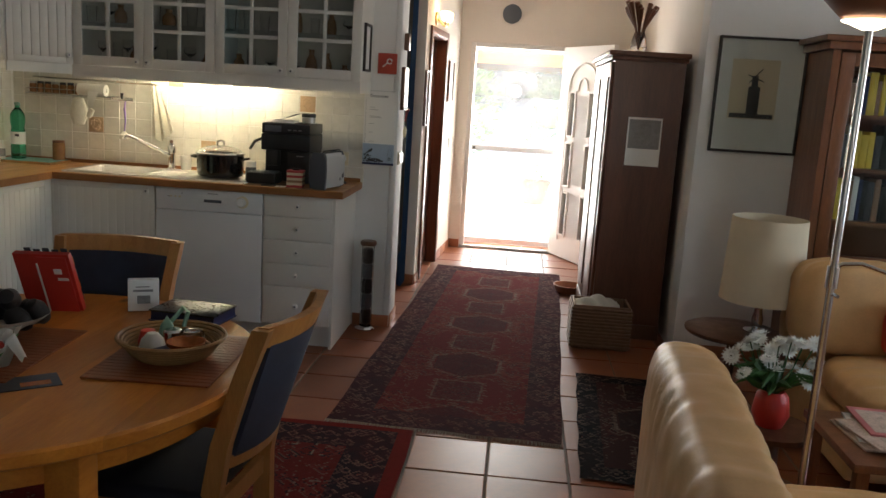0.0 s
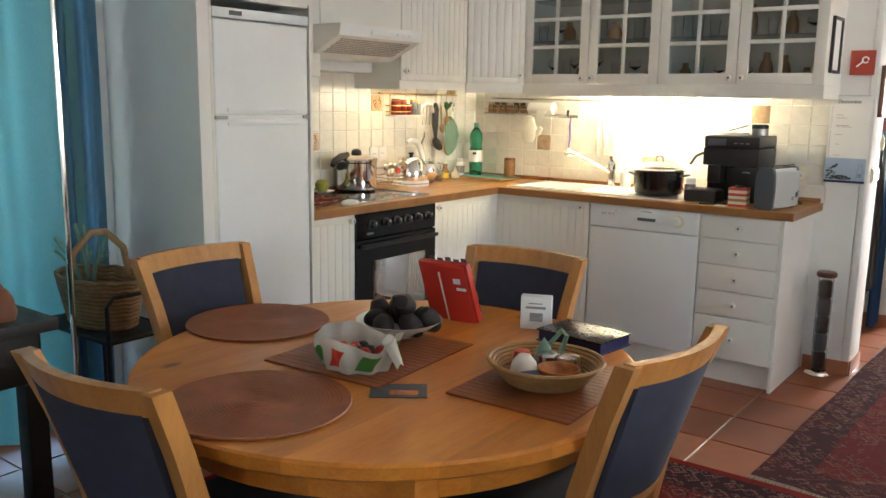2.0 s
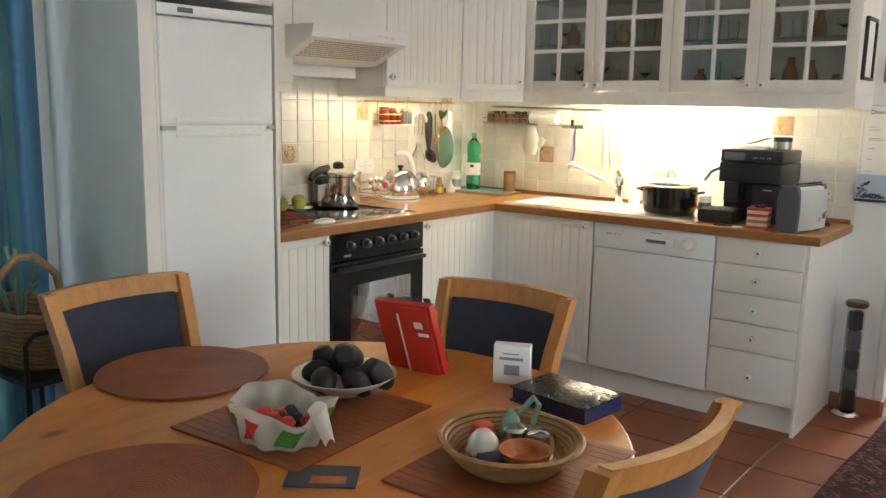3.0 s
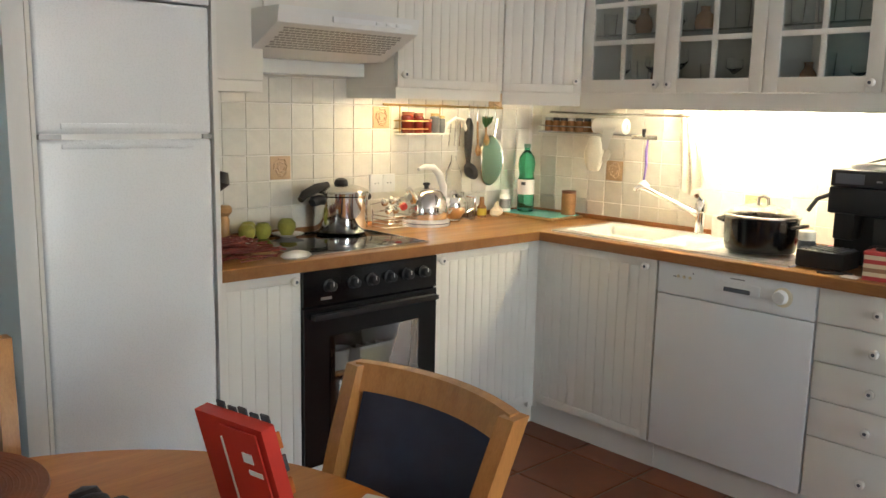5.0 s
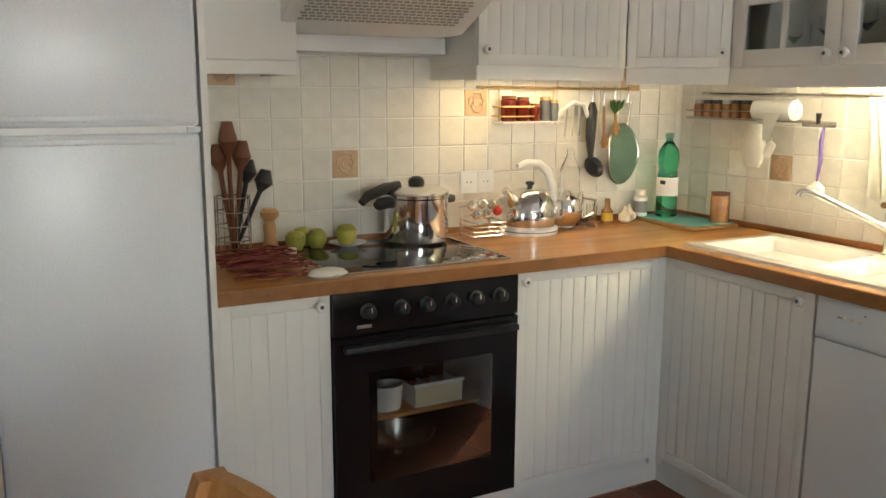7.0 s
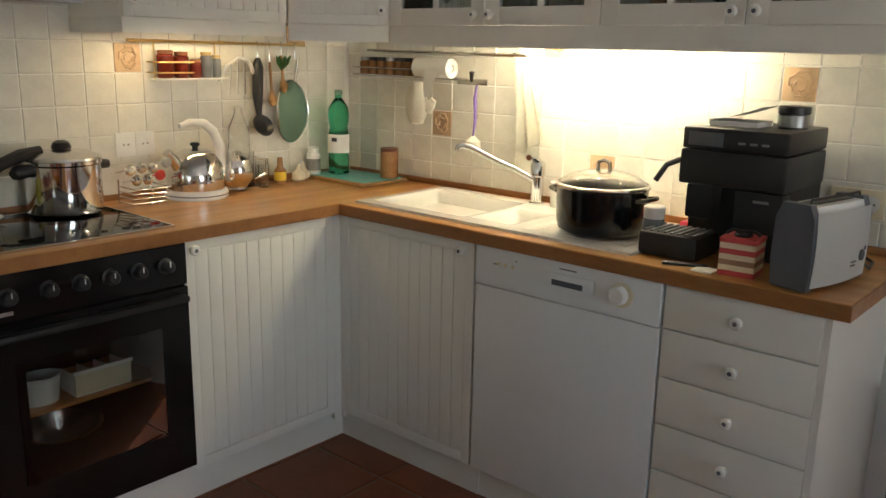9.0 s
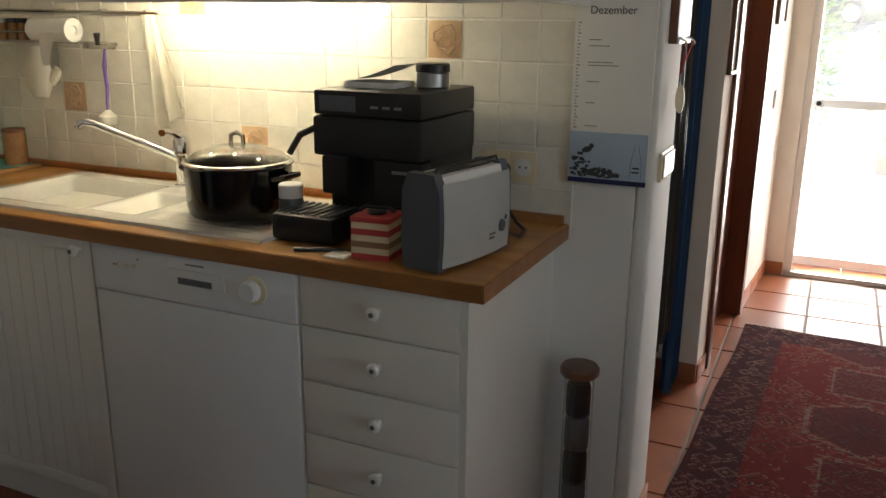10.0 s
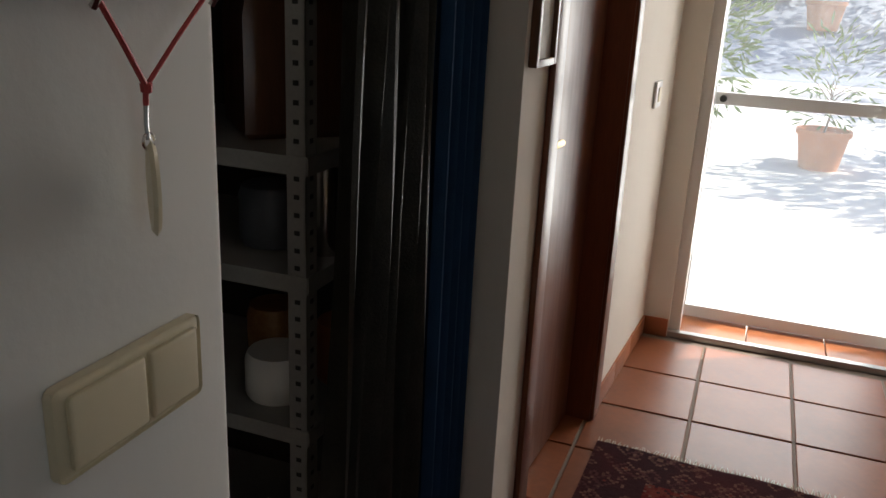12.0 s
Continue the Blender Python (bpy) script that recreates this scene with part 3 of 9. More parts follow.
# oven
oven = thing("oven", (-2.9, 3.805, 0), "black built-in oven with a glass door and six knobs", "oven")
part("body", boxes((XL + 0.05, 3.494, 0.12, FX - 0.004, 3.560, WB - 0.003), (XL + 0.05, 4.050, 0.12, FX - 0.004, 4.103, WB - 0.003), (XL + 0.05, 3.560, 0.12, FX - 0.004, 4.050, 0.20), (XL + 0.05, 3.560, 0.66, FX - 0.004, 4.050, WB - 0.003), (XL + 0.05, 3.560, 0.20, XL + 0.09, 4.050, 0.66)), "black_enamel", oven, smooth=0)
part("control_panel", box(bmesh.new(), FX - 0.004, 3.494, 0.735, FX + 0.012, 4.103, WB - 0.004, 0.003), "black_enamel", oven)
bm = bmesh.new()
OUT, HOLE = [(3.495, 0.150), (4.102, 0.150), (4.102, 0.728), (3.495, 0.728)], [(3.625, 0.30), (3.985, 0.30), (3.985, 0.60), (3.625, 0.60)]
rings = [[bm.verts.new((xx, a, b)) for a, b in loop] for xx, loop in ((FX - 0.0035, OUT), (FX + 0.014, OUT), (FX + 0.014, HOLE), (FX - 0.0035, HOLE))]
for a, b in zip(rings, rings[1:] + rings[:1]):
    for k in range(4):
        bm.faces.new((a[k], a[(k + 1) % 4], b[(k + 1) % 4], b[k]))
od = part("door", bm, "black_enamel", oven, smooth=0)
pane_ = part("window", box(bmesh.new(), FX + 0.0145, 3.60, 0.28, FX + 0.0165, 4.01, 0.62, 0.002), "oven_glass", od, "smoked see-through oven window")
pane_.visible_shadow = False
part("rack", boxes((-3.02, 3.562, 0.452, FX - 0.02, 4.048, 0.462)), "chair_beech", oven, "pale baking tray on its runners", smooth=0)
tub = thing("plastic_tub", (FX - 0.10, 3.69, 0.4625), "white plastic tub kept inside the oven", "container")
part("tub", turned([(0.050, 0), (0.058, 0.075), (0.062, 0.078), (0.058, 0.082), (0.048, 0.01), (0, 0.01)], (FX - 0.10, 3.69, 0.4625), 20), "white_plastic", tub)
bx = thing("storage_box", (FX - 0.10, 3.85, 0.4625), "pale divided plastic box kept inside the oven", "container")
part("base", boxes((FX - 0.16, 3.77, 0.4625, FX - 0.04, 3.94, 0.468)), "white_plastic", bx, smooth=0)
for yy in (3.77, 3.825, 3.88, 3.937):
    part("divider", boxes((FX - 0.16, yy, 0.468, FX - 0.04, yy + 0.003, 0.53)), "white_plastic", bx, smooth=0)
part("front", boxes((FX - 0.04, 3.77, 0.468, FX - 0.037, 3.94, 0.53)), "cream_plastic", bx, smooth=0)
part("rim", boxes((FX - 0.045, 3.765, 0.530, FX - 0.033, 3.945, 0.540)), "white_plastic", bx, smooth=0)
dish = thing("baking_dish", (FX - 0.14, 3.76, 0.2005), "round steel dish at the bottom of the oven", "dish")
part("bowl", turned([(0.07, 0), (0.12, 0.14), (0.128, 0.145), (0.118, 0.146), (0.066, 0.008), (0, 0.008)], (FX - 0.15, 3.76, 0.2005), 28), "steel", dish)
part("handle", joined(box(bmesh.new(), FX + 0.014, 3.52, 0.688, FX + 0.046, 4.09, 0.708, 0.006), boxes((FX + 0.046, 3.525, 0.705, FX + 0.048, 4.085, 0.7085))), "black_plastic", od)
part("plinth", boxes((FX - 0.03, 3.494, 0, FX - 0.014, 4.103, 0.118), (FX - 0.03, 3.494, 0.118, FX + 0.001, 4.103, 0.146)), "cabinet_white", oven, smooth=0)
for i in range(6):
    yk = 3.60 + i * 0.083 + (0.02 if i else 0)
    k = part("dial", turned([(0.024, 0), (0.024, 0.004), (0.019, 0.007), (0.017, 0.026), (0.013, 0.029), (0, 0.029)], (FX + 0.012, yk, 0.800), 18, "x"), "black_plastic", oven)
    part("pointer", boxes((FX + 0.0395, yk - 0.0015, 0.802, FX + 0.0415, yk + 0.0015, 0.816)), "white_plastic", k, "white pointer line", smooth=0)
part("badge", boxes((FX + 0.0122, 3.565, 0.752, FX + 0.0135, 3.61, 0.762)), "dull_metal", oven, smooth=0)

# dishwasher
dw = thing("dishwasher", (-1.722, 4.95, 0), "white built-in dishwasher with a control strip and dial", "dishwasher")
part("body", boxes((-2.044, BY0, 0.12, -1.436, YB - 0.05, WB - 0.003)), "appliance_white", dw, smooth=0)
part("door", box(bmesh.new(), -2.044, FY - 0.002, 0.125, -1.437, BY0, 0.735, 0.004), "appliance_white", dw)
strip = part("control_strip", box(bmesh.new(), -2.044, FY - 0.006, 0.738, -1.437, BY0, WB - 0.004, 0.006), "appliance_white", dw)
part("grip", box(bmesh.new(), -1.80, FY - 0.012, 0.785, -1.63, FY - 0.005, 0.825, 0.003), "appliance_white", strip)
part("grip_slot", box(bmesh.new(), -1.765, FY - 0.0135, 0.790, -1.665, FY - 0.0115, 0.806, 0.0008), "dark_grey_plastic", strip, "dark grip recess")
part("dial_ring", turned([(0.034, 0), (0.034, -0.004), (0.030, -0.005), (0, -0.005)], (-1.548, FY - 0.006, 0.803), 24, "y"), "cream_plastic", strip, "yellow-tinted ring")
part("dial", turned([(0.026, 0), (0.025, -0.012), (0.021, -0.020), (0, -0.021)], (-1.553, FY - 0.011, 0.803), 20, "y"), "white_plastic", strip)
for xb in (-1.955, -1.93, -1.905):
    part("button", turned([(0.006, 0), (0.005, -0.004), (0, -0.005)], (xb, FY - 0.006, 0.812), 12, "y"), "cream_plastic", strip)
for d in ((-1.975, 0.808, -1.962, 0.812), (-1.745, 0.836, -1.690, 0.840), (-1.895, 0.828, -1.890, 0.833)):
    part("symbol", boxes((d[0], FY - 0.0068, d[1], d[2], FY - 0.0058, d[3])), "grey_print", strip, smooth=0)
part("plinth", boxes((-2.05, BY0 + 0.034, 0, -1.430, BY0 + 0.050, 0.12)), "cabinet_white", dw, smooth=0)

# fridge
fridge = thing("fridge", (-2.9, 2.93, 0), "white fridge-freezer with two doors set in a niche", "fridge")
FRX = -2.60
part("body", boxes((XL + 0.02, 2.66, 0.03, FRX - 0.055, 3.153, 1.735)), "fridge_white", fridge, smooth=0)
part("fridge_door", box(bmesh.new(), FRX - 0.05, 2.662, 0.06, FRX, 3.150, 1.312, 0.012, 3), "fridge_white", fridge)
part("freezer_door", box(bmesh.new(), FRX - 0.05, 2.662, 1.327, FRX, 3.150, 1.690, 0.012, 3), "fridge_white", fridge)
part("grip_moulding", boxes((FRX - 0.002, 2.72, 1.340, FRX + 0.006, 3.09, 1.356), (FRX - 0.002, 2.72, 1.288, FRX + 0.006, 3.09, 1.302), bevel=0.003), "fridge_white", fridge)
for y0_, y1_ in ((2.664, 2.72), (3.12, 3.150)):
    part("hinge_bracket", boxes((FRX - 0.02, y0_, 1.313, FRX + 0.004, y1_, 1.326)), "dull_metal", fridge, smooth=0)
part("door_gap", boxes((FRX - 0.05, 2.67, 1.312, FRX - 0.006, 3.14, 1.328)), "white_plastic", fridge, smooth=0)
part("top_panel", box(bmesh.new(), FRX - 0.05, 2.662, 1.694, FRX + 0.002, 3.150, 1.732, 0.004), "fridge_white", fridge)
part("badge", boxes((FRX + 0.002, 2.74, 1.705, FRX + 0.004, 2.80, 1.722)), "dark_grey_plastic", fridge, smooth=0)
part("filler_panel", boxes((FRX - 0.3, 3.155, 0, FRX + 0.004, 3.171, 1.78), (FRX - 0.02, 2.649, 0, FRX - 0.002, 2.660, 1.78)), "cabinet_white", fridge, smooth=0)
over = thing("wall_cabinet", (-2.9, 2.93, 1.78), "white cabinet door above the fridge", "cabinet", "wall cabinets of the kitchen")
part("body", boxes((XL, 2.65, 1.765, FRX - 0.03, 3.171, UT)), "cabinet_white", over, smooth=0)
panel_door(over, 2.65, 1.765, 3.171, UT, FRX - 0.005, "x", False)
knob(over, (FRX - 0.005, 2.70, 1.80), "x")


def wall_cabinet(x0, y0, x1, y1, label, inside="cabinet_white", z0=UB):
    t = thing("wall_cabinet", ((x0 + x1) / 2, (y0 + y1) / 2, z0), label, "cabinet", "wall cabinets of the kitchen")
    w = 0.016
    part("carcass", boxes((x0, y0, z0, x1, y1, z0 + w), (x0, y0, UT - w, x1, y1, UT), (x0, y0, z0 + w, x0 + w, y1, UT - w), (x1 - w, y0, z0 + w, x1, y1, UT - w)), "cabinet_white", t, smooth=0)
    return t


lw = wall_cabinet(XL, 3.185, UX - 0.022, 3.485, "white wall cabinet beside the cooker hood")
for d in ((3.185, 3.201), (3.469, 3.485)):
    part("side", boxes((XL + 0.016, d[0], UB + 0.016, UX - 0.038, d[1], UT - 0.016)), "cabinet_white", lw, smooth=0)
panel_door(lw, 3.185, UB, 3.485, UT, UX, "x", False)
cw = wall_cabinet(XL, 4.078, UX - 0.022, 4.674, "white wall cabinet with grooved door beside the hood")
for d in ((4.078, 4.094), (4.658, 4.674)):
    part("side", boxes((XL + 0.016, d[0], UB + 0.016, UX - 0.038, d[1], UT - 0.016)), "cabinet_white", cw, smooth=0)
panel_door(cw, 4.078, UB, 4.673, UT, UX, "x")
knob(cw, (UX, 4.102, 1.545), "x")
# the corner unit's door stands across the corner
CA, CB = (UX, 4.676), (-2.628, UY)
corner_w = math.hypot(CB[0] - CA[0], CB[1] - CA[1])
cn = thing("wall_cabinet", (*CA, UB), "white corner wall cabinet with a grooved diagonal door", "cabinet", "wall cabinets of the kitchen", rz=math.degrees(math.atan2(CB[1] - CA[1], CB[0] - CA[0])))
bm = bmesh.new()
prism(bm, [(XL, 4.676), (UX - 0.030, 4.676), (-2.630, UY + 0.030), (-2.630, YB - 0.001), (XL, YB - 0.001)], UB, UT, "z")
part("body", bm, "cabinet_white", cn, smooth=0)
for u0, w0, u1, w1 in ((0.002, 0, 0.034, 0.723), (corner_w - 0.034, 0, corner_w - 0.002, 0.723), (0.034, 0, corner_w - 0.034, 0.034), (0.034, 0.689, corner_w - 0.034, 0.723)):
    part("rail" if u1 - u0 > 0.1 else "stile", box(bmesh.new(), u0, 0.0, w0, u1, 0.018, w1, 0.0012), "cabinet_white", cn, local=True)
step = (corner_w - 0.068) / 6
for k in range(6):
    part("board", box(bmesh.new(), 0.034 + k * step + 0.0012, 0.002, 0.035, 0.034 + (k + 1) * step - 0.0012, 0.018, 0.688, 0.0009), "cabinet_white", cn, local=True)
kn = part("knob", turned([(0.007, 0), (0.007, -0.012), (0.0155, -0.017), (0.0165, -0.024), (0.012, -0.029), (0.006, -0.030)], (corner_w - 0.028, 0, 0.048), 14, "y"), "porcelain", cn, "white porcelain knob", local=True)
part("cap", turned([(0.006, 0), (0.0055, -0.0012), (0, -0.0015)], (corner_w - 0.028, -0.0302, 0.048), 10, "y"), "dark_grey_plastic", kn, "dark screw cap", local=True)
hw = thing("wall_cabinet", (-2.95, 3.80, 1.72), "white cabinet above the cooker hood", "cabinet", "wall cabinets of the kitchen")
part("body", boxes((XL, 3.487, 1.735, UX - 0.022, 4.076, UT)), "cabinet_white", hw, smooth=0)
panel_door(hw, 3.487, 1.735, 4.076, UT, UX, "x", False)
rail = thing("light_rail", (-2.9, 4.6, 1.45), "white pelmet board under the wall cabinets", "trim", kind="structure")
for d in ((UX - 0.03, 3.185, 1.458, UX - 0.010, 3.485, UB - 0.001), (UX - 0.03, 4.078, 1.452, UX - 0.010, 4.674, UB - 0.001), (-2.630, UY + 0.006, 1.430, -0.962, UY + 0.026, UB - 0.001), (-0.982, UY + 0.026, 1.430, -0.962, YB - 0.001, UB - 0.001), (XL, 4.078, 1.452, UX - 0.03, 4.094, UB - 0.001), (XL, 3.469, 1.458, UX - 0.03, 3.485, UB - 0.001)):
    part("board", boxes(d), "cabinet_white", rail, smooth=0)
part("board", moved(boxes((0.0, 0.012, 1.440, corner_w, 0.030, UB - 0.001)), pose(*CA, 0, 0, 0, math.degrees(math.atan2(CB[1] - CA[1], CB[0] - CA[0])))), "cabinet_white", rail, smooth=0)


def glass_door(parent, x0, x1, z0=UB, z1=UT):
    """A framed door with two by four panes."""
    bm, r = bmesh.new(), 0.055
    for d in ((x0 + 0.0015, z0, x0 + r, z1), (x1 - r, z0, x1 - 0.0015, z1), (x0 + r, z0, x1 - r, z0 + r), (x0 + r, z1 - r, x1 - r, z1)):
        box(bm, d[0], UY, d[1], d[2], UY + 0.020, d[3], 0.002)
    door = part("door", bm, "cabinet_white", parent)
    zs = [z0 + r + k * (z1 - z0 - 2 * r) / 4 for k in range(5)]
    xm = (x0 + x1) / 2
    bm = boxes((xm - 0.010, UY + 0.003, z0 + r, xm + 0.010, UY + 0.016, z1 - r), bevel=0.002)
    for zz in zs[1:-1]:
        box(bm, x0 + r, UY + 0.0025, zz - 0.010, x1 - r, UY + 0.0155, zz + 0.010, 0.002)
    part("glazing_bar", bm, "cabinet_white", door)
    for a, b in ((x0 + r, xm - 0.010), (xm + 0.010, x1 - r)):
        for k in range(4):
            g = part("pane", boxes((a, UY + 0.008, zs[k], b, UY + 0.011, zs[k + 1])), "window_pane", door, "clear glass pane", smooth=0)
            g.visible_shadow = False
    return door


GX = (-2.628, -2.210, -1.795, -1.380, -0.962)
for i in (0, 2):
    gc = wall_cabinet(GX[i] + 0.002, UY + 0.022, GX[i + 2] - 0.002, YB - 0.001, "white wall cabinet with two glazed doors and glassware inside")
    part("back_panel", boxes((GX[i] + 0.018, YB - 0.008, UB + 0.016, GX[i + 2] - 0.018, YB - 0.002, UT - 0.016)), "cabinet_inside", gc, smooth=0)
    part("shelf", boxes((GX[i] + 0.018, UY + 0.05, 1.735, GX[i + 2] - 0.018, YB - 0.01, 1.743)), "clear_glass", gc, "glass shelf", smooth=0).visible_shadow = False
    part("shelf", boxes((GX[i] + 0.018, UY + 0.05, 1.965, GX[i + 2] - 0.018, YB - 0.01, 1.973)), "clear_glass", gc, "glass shelf", smooth=0).visible_shadow = False
    for j, s in ((0, 1), (1, -1)):
        d = glass_door(gc, GX[i + j], GX[i + j + 1])
        knob(d, (GX[i + 1] + (-0.03 if j == 0 else 0.03), UY, 1.529), "y")

# cooker hood
hood = thing("cooker_hood", (-2.9, 3.80, 1.50), "white slanted cooker hood with a grille filter", "cooker hood")
HY0, HY1 = 3.440, 4.035
bm = bmesh.new()
prism(bm, [(XL, 1.588), (-2.90, 1.588), (-2.868, 1.602), (-2.70, 1.682), (-2.688, 1.735), (XL, 1.735)], HY0, HY1, "y")
part("shell", bm, "white_plastic", hood)
bm = boxes((XL, 3.487, 1.535, UX - 0.19, 4.060, 1.586))
part("lower_box", bm, "white_plastic", hood, smooth=0)
grille = part("filter_frame", bmesh.new(), "white_plastic", hood)


def slope(u, v, lift):
    """A point on the hood's slanted face: u along it, v up it."""
    a, b = Vector((-2.866, 0, 1.603)), Vector((-2.702, 0, 1.681))
    n_ = Vector((0.430, 0, -0.903))
    p_ = a.lerp(b, v) + n_ * lift
    return Vector((p_.x, HY0 + u * (HY1 - HY0), p_.z))


for r in range(9):
    v0, v1 = 0.10 + r * 0.089, 0.10 + r * 0.089 + 0.05
    bm = bmesh.new()
    for c in range(22):
        u0 = 0.07 + c * 0.0385 + (0.012 if r % 2 else 0)
        q = [bm.verts.new(slope(*k)) for k in ((u0, v0, 0.0012), (u0 + 0.030, v0, 0.0012), (u0 + 0.030, v1, 0.0012), (u0, v1, 0.0012), (u0, v0, -0.002), (u0 + 0.030, v0, -0.002), (u0 + 0.030, v1, -0.002), (u0, v1, -0.002))]
        for f in ((0, 1, 2, 3), (0, 4, 5, 1), (1, 5, 6, 2), (2, 6, 7, 3), (3, 7, 4, 0)):
            bm.faces.new([q[k] for k in f])
    part("grille_slot", bm, "dull_metal", grille, "row of grey filter slots", smooth=0)
part("control_strip", boxes((-2.692, 3.65, 1.696, -2.686, 4.00, 1.714)), "appliance_white", hood, smooth=0)
for k in range(3):
    part("slider", boxes((-2.687, 3.83 + k * 0.045, 1.700, -2.681, 3.855 + k * 0.045, 1.710), bevel=0.002), "appliance_white", hood)

# ceramic hob
hob = thing("hob", (-2.93, 3.805, WT), "black glass ceramic hob set in the worktop", "hob")
part("plate", box(bmesh.new(), -3.145, 3.52, WT, -2.685, 4.09, WT + 0.006, 0.002), "black_glass", hob)
part("rim", boxes((-3.150, 3.515, WT, -2.680, 3.520, WT + 0.007), (-3.150, 4.090, WT, -2.680, 4.095, WT + 0.007), (-3.150, 3.52, WT, -3.145, 4.09, WT + 0.007), (-2.685, 3.52, WT, -2.680, 4.09, WT + 0.007)), "steel", hob, smooth=0)

# ---- dining table ----
TX, TY, TR, TZ = -1.322, 2.195, 0.637, 0.745
table = thing("dining_table", (TX, TY, 0), "round lacquered pine dining table with knots", "table")
part("tabletop", turned([(TR - 0.006, TZ - 0.036), (TR, TZ - 0.030), (TR, TZ - 0.006), (TR - 0.006, TZ), (0, TZ)], (TX, TY, 0), 96), "table_pine", table)
part("apron", turned([(0.575, TZ - 0.10), (0.575, TZ - 0.037), (0.553, TZ - 0.037), (0.553, TZ - 0.10), (0.575, TZ - 0.10)], (TX, TY, 0), 64), "table_pine", table)
for sx in (-1, 1):
    for sy in (-1, 1):
        lx, ly = TX + sx * 0.405, TY + sy * 0.405
        part("leg", box(bmesh.new(), lx - 0.038, ly - 0.038, 0.012, lx + 0.038, ly + 0.038, TZ - 0.037, 0.006), "table_pine", table)

# ---- chairs ----


def dining_chair():
    """A beech chair: curved frame, blue padded back, dark seat. Its front looks along -y."""
    t = thing("dining_chair", (0, 0, 0), "beech dining chair with a blue upholstered back and dark seat", "chair", "chairs round the table")
    for s in (-1, 1):
        bm = bmesh.new()
        pts = [(s * 0.170, 0.215, 0.0), (s * 0.168, 0.185, 0.22), (s * 0.168, 0.185, 0.44), (s * 0.174, 0.215, 0.60), (s * 0.186, 0.270, 0.77), (s * 0.198, 0.322, 0.902)]
        rows = []
        for x_, y_, z_ in pts:
            w_, d_ = 0.017, 0.026 - 0.006 * z_
            rows.append([bm.verts.new((x_ + a * w_, y_ + b * d_, z_)) for a, b in ((-1, -1), (1, -1), (1, 1), (-1, 1))])
        for a, b in zip(rows, rows[1:]):
            for k in range(4):
                bm.faces.new((a[k], a[(k + 1) % 4], b[(k + 1) % 4], b[k]))
        bm.faces.new(rows[0][::-1]), bm.faces.new(rows[-1])
        part("back_post", bm, "chair_beech", t, local=True)
        part("front_leg", box(bmesh.new(), s * 0.175 - 0.018, -0.205, 0, s * 0.175 + 0.018, -0.170, 0.43, 0.005), "chair_beech", t, local=True)
        part("side_rail", boxes((s * 0.172 - 0.011, -0.18, 0.375, s * 0.172 + 0.011, 0.19, 0.425)), "chair_beech", t, local=True)

    def curve(u, z_):
        bow, half = 0.045 * (1 - (2 * u - 1) ** 2), 0.166 + 0.032 * ((z_ - 0.44) / 0.46)
        return half * (2 * u - 1), 0.185 + 0.137 * ((z_ - 0.44) / 0.462) ** 1.2 + bow
    def rail_mesh(z0, z1, half, u0=0.0, u1=1.0, count=14):
        bm, rows = bmesh.new(), []
        for k in range(count + 1):
            u = u0 + (u1 - u0) * k / count
            ring = []
            for zz, o in ((z0, -half), (z0, half), (z1, half), (z1, -half)):
                x_, y_ = curve(u, zz)
                ring.append(bm.verts.new((x_, y_ + o, zz)))
            rows.append(ring)
        for a, b in zip(rows, rows[1:]):
            for k in range(4):
                bm.faces.new((a[k], a[(k + 1) % 4], b[(k + 1) % 4], b[k]))
        bm.faces.new(rows[0][::-1]), bm.faces.new(rows[-1])
        return bm
    part("top_rail", rail_mesh(0.852, 0.906, 0.012), "chair_beech", t, local=True)
    part("lower_rail", rail_mesh(0.53, 0.565, 0.011, 0.04, 0.96), "chair_beech", t, local=True)
    part("backrest", rail_mesh(0.562, 0.855, 0.013, 0.07, 0.93), "chair_fabric", t, "slate blue woven upholstery", local=True)
    part("seat", box(bmesh.new(), -0.195, -0.215, 0.425, 0.195, 0.175, 0.472, 0.018, 3), "chair_seat_fabric", t, "dark upholstered seat", local=True)
    part("front_rail", boxes((-0.16, -0.20, 0.375, 0.16, -0.18, 0.425)), "chair_beech", t, local=True)
    part("back_rail", boxes((-0.16, 0.170, 0.375, 0.16, 0.190, 0.425)), "chair_beech", t, local=True)
    return t


CHAIRS = [(-1.362, 2.622, 0.010, 3), (-0.905, 2.272, 0.011, -95), (-1.875, 2.245, 0.011, 90), (-1.375, 1.715, 0.011, 183)]
first = dining_chair()
first.matrix_basis = PLACE[first] = pose(*CHAIRS[0][:3], 0, 0, CHAIRS[0][3])
for cx, cy, cz, turn in CHAIRS[1:]:
    copy_thing(first, pose(cx, cy, cz, 0, 0, turn))

# ---- things on the worktop ----
plain("apple_skin", (0.34, 0.33, 0.06), 0.4, vary=0.2, scale=25)
plain("red_jam", (0.12, 0.014, 0.008), 0.12)
plain("green_leaf", (0.035, 0.11, 0.02), 0.5, vary=0.3, scale=12)
plain("sieve_green", (0.20, 0.34, 0.26), 0.6, vary=0.1)
plain("teal_tray", (0.10, 0.42, 0.42), 0.35, vary=0.05)
plain("white_cloth", (0.76, 0.73, 0.64), 0.9, vary=0.05, scale=20, fine=400, bump=0.4)
plain("lavender", (0.17, 0.10, 0.36), 0.5)
plain("brown_jar", (0.30, 0.15, 0.06), 0.25, vary=0.2, scale=30)
plain("pink_plastic", (0.65, 0.06, 0.12), 0.4)
plain("stripe_red", (0.46, 0.05, 0.05), 0.6)
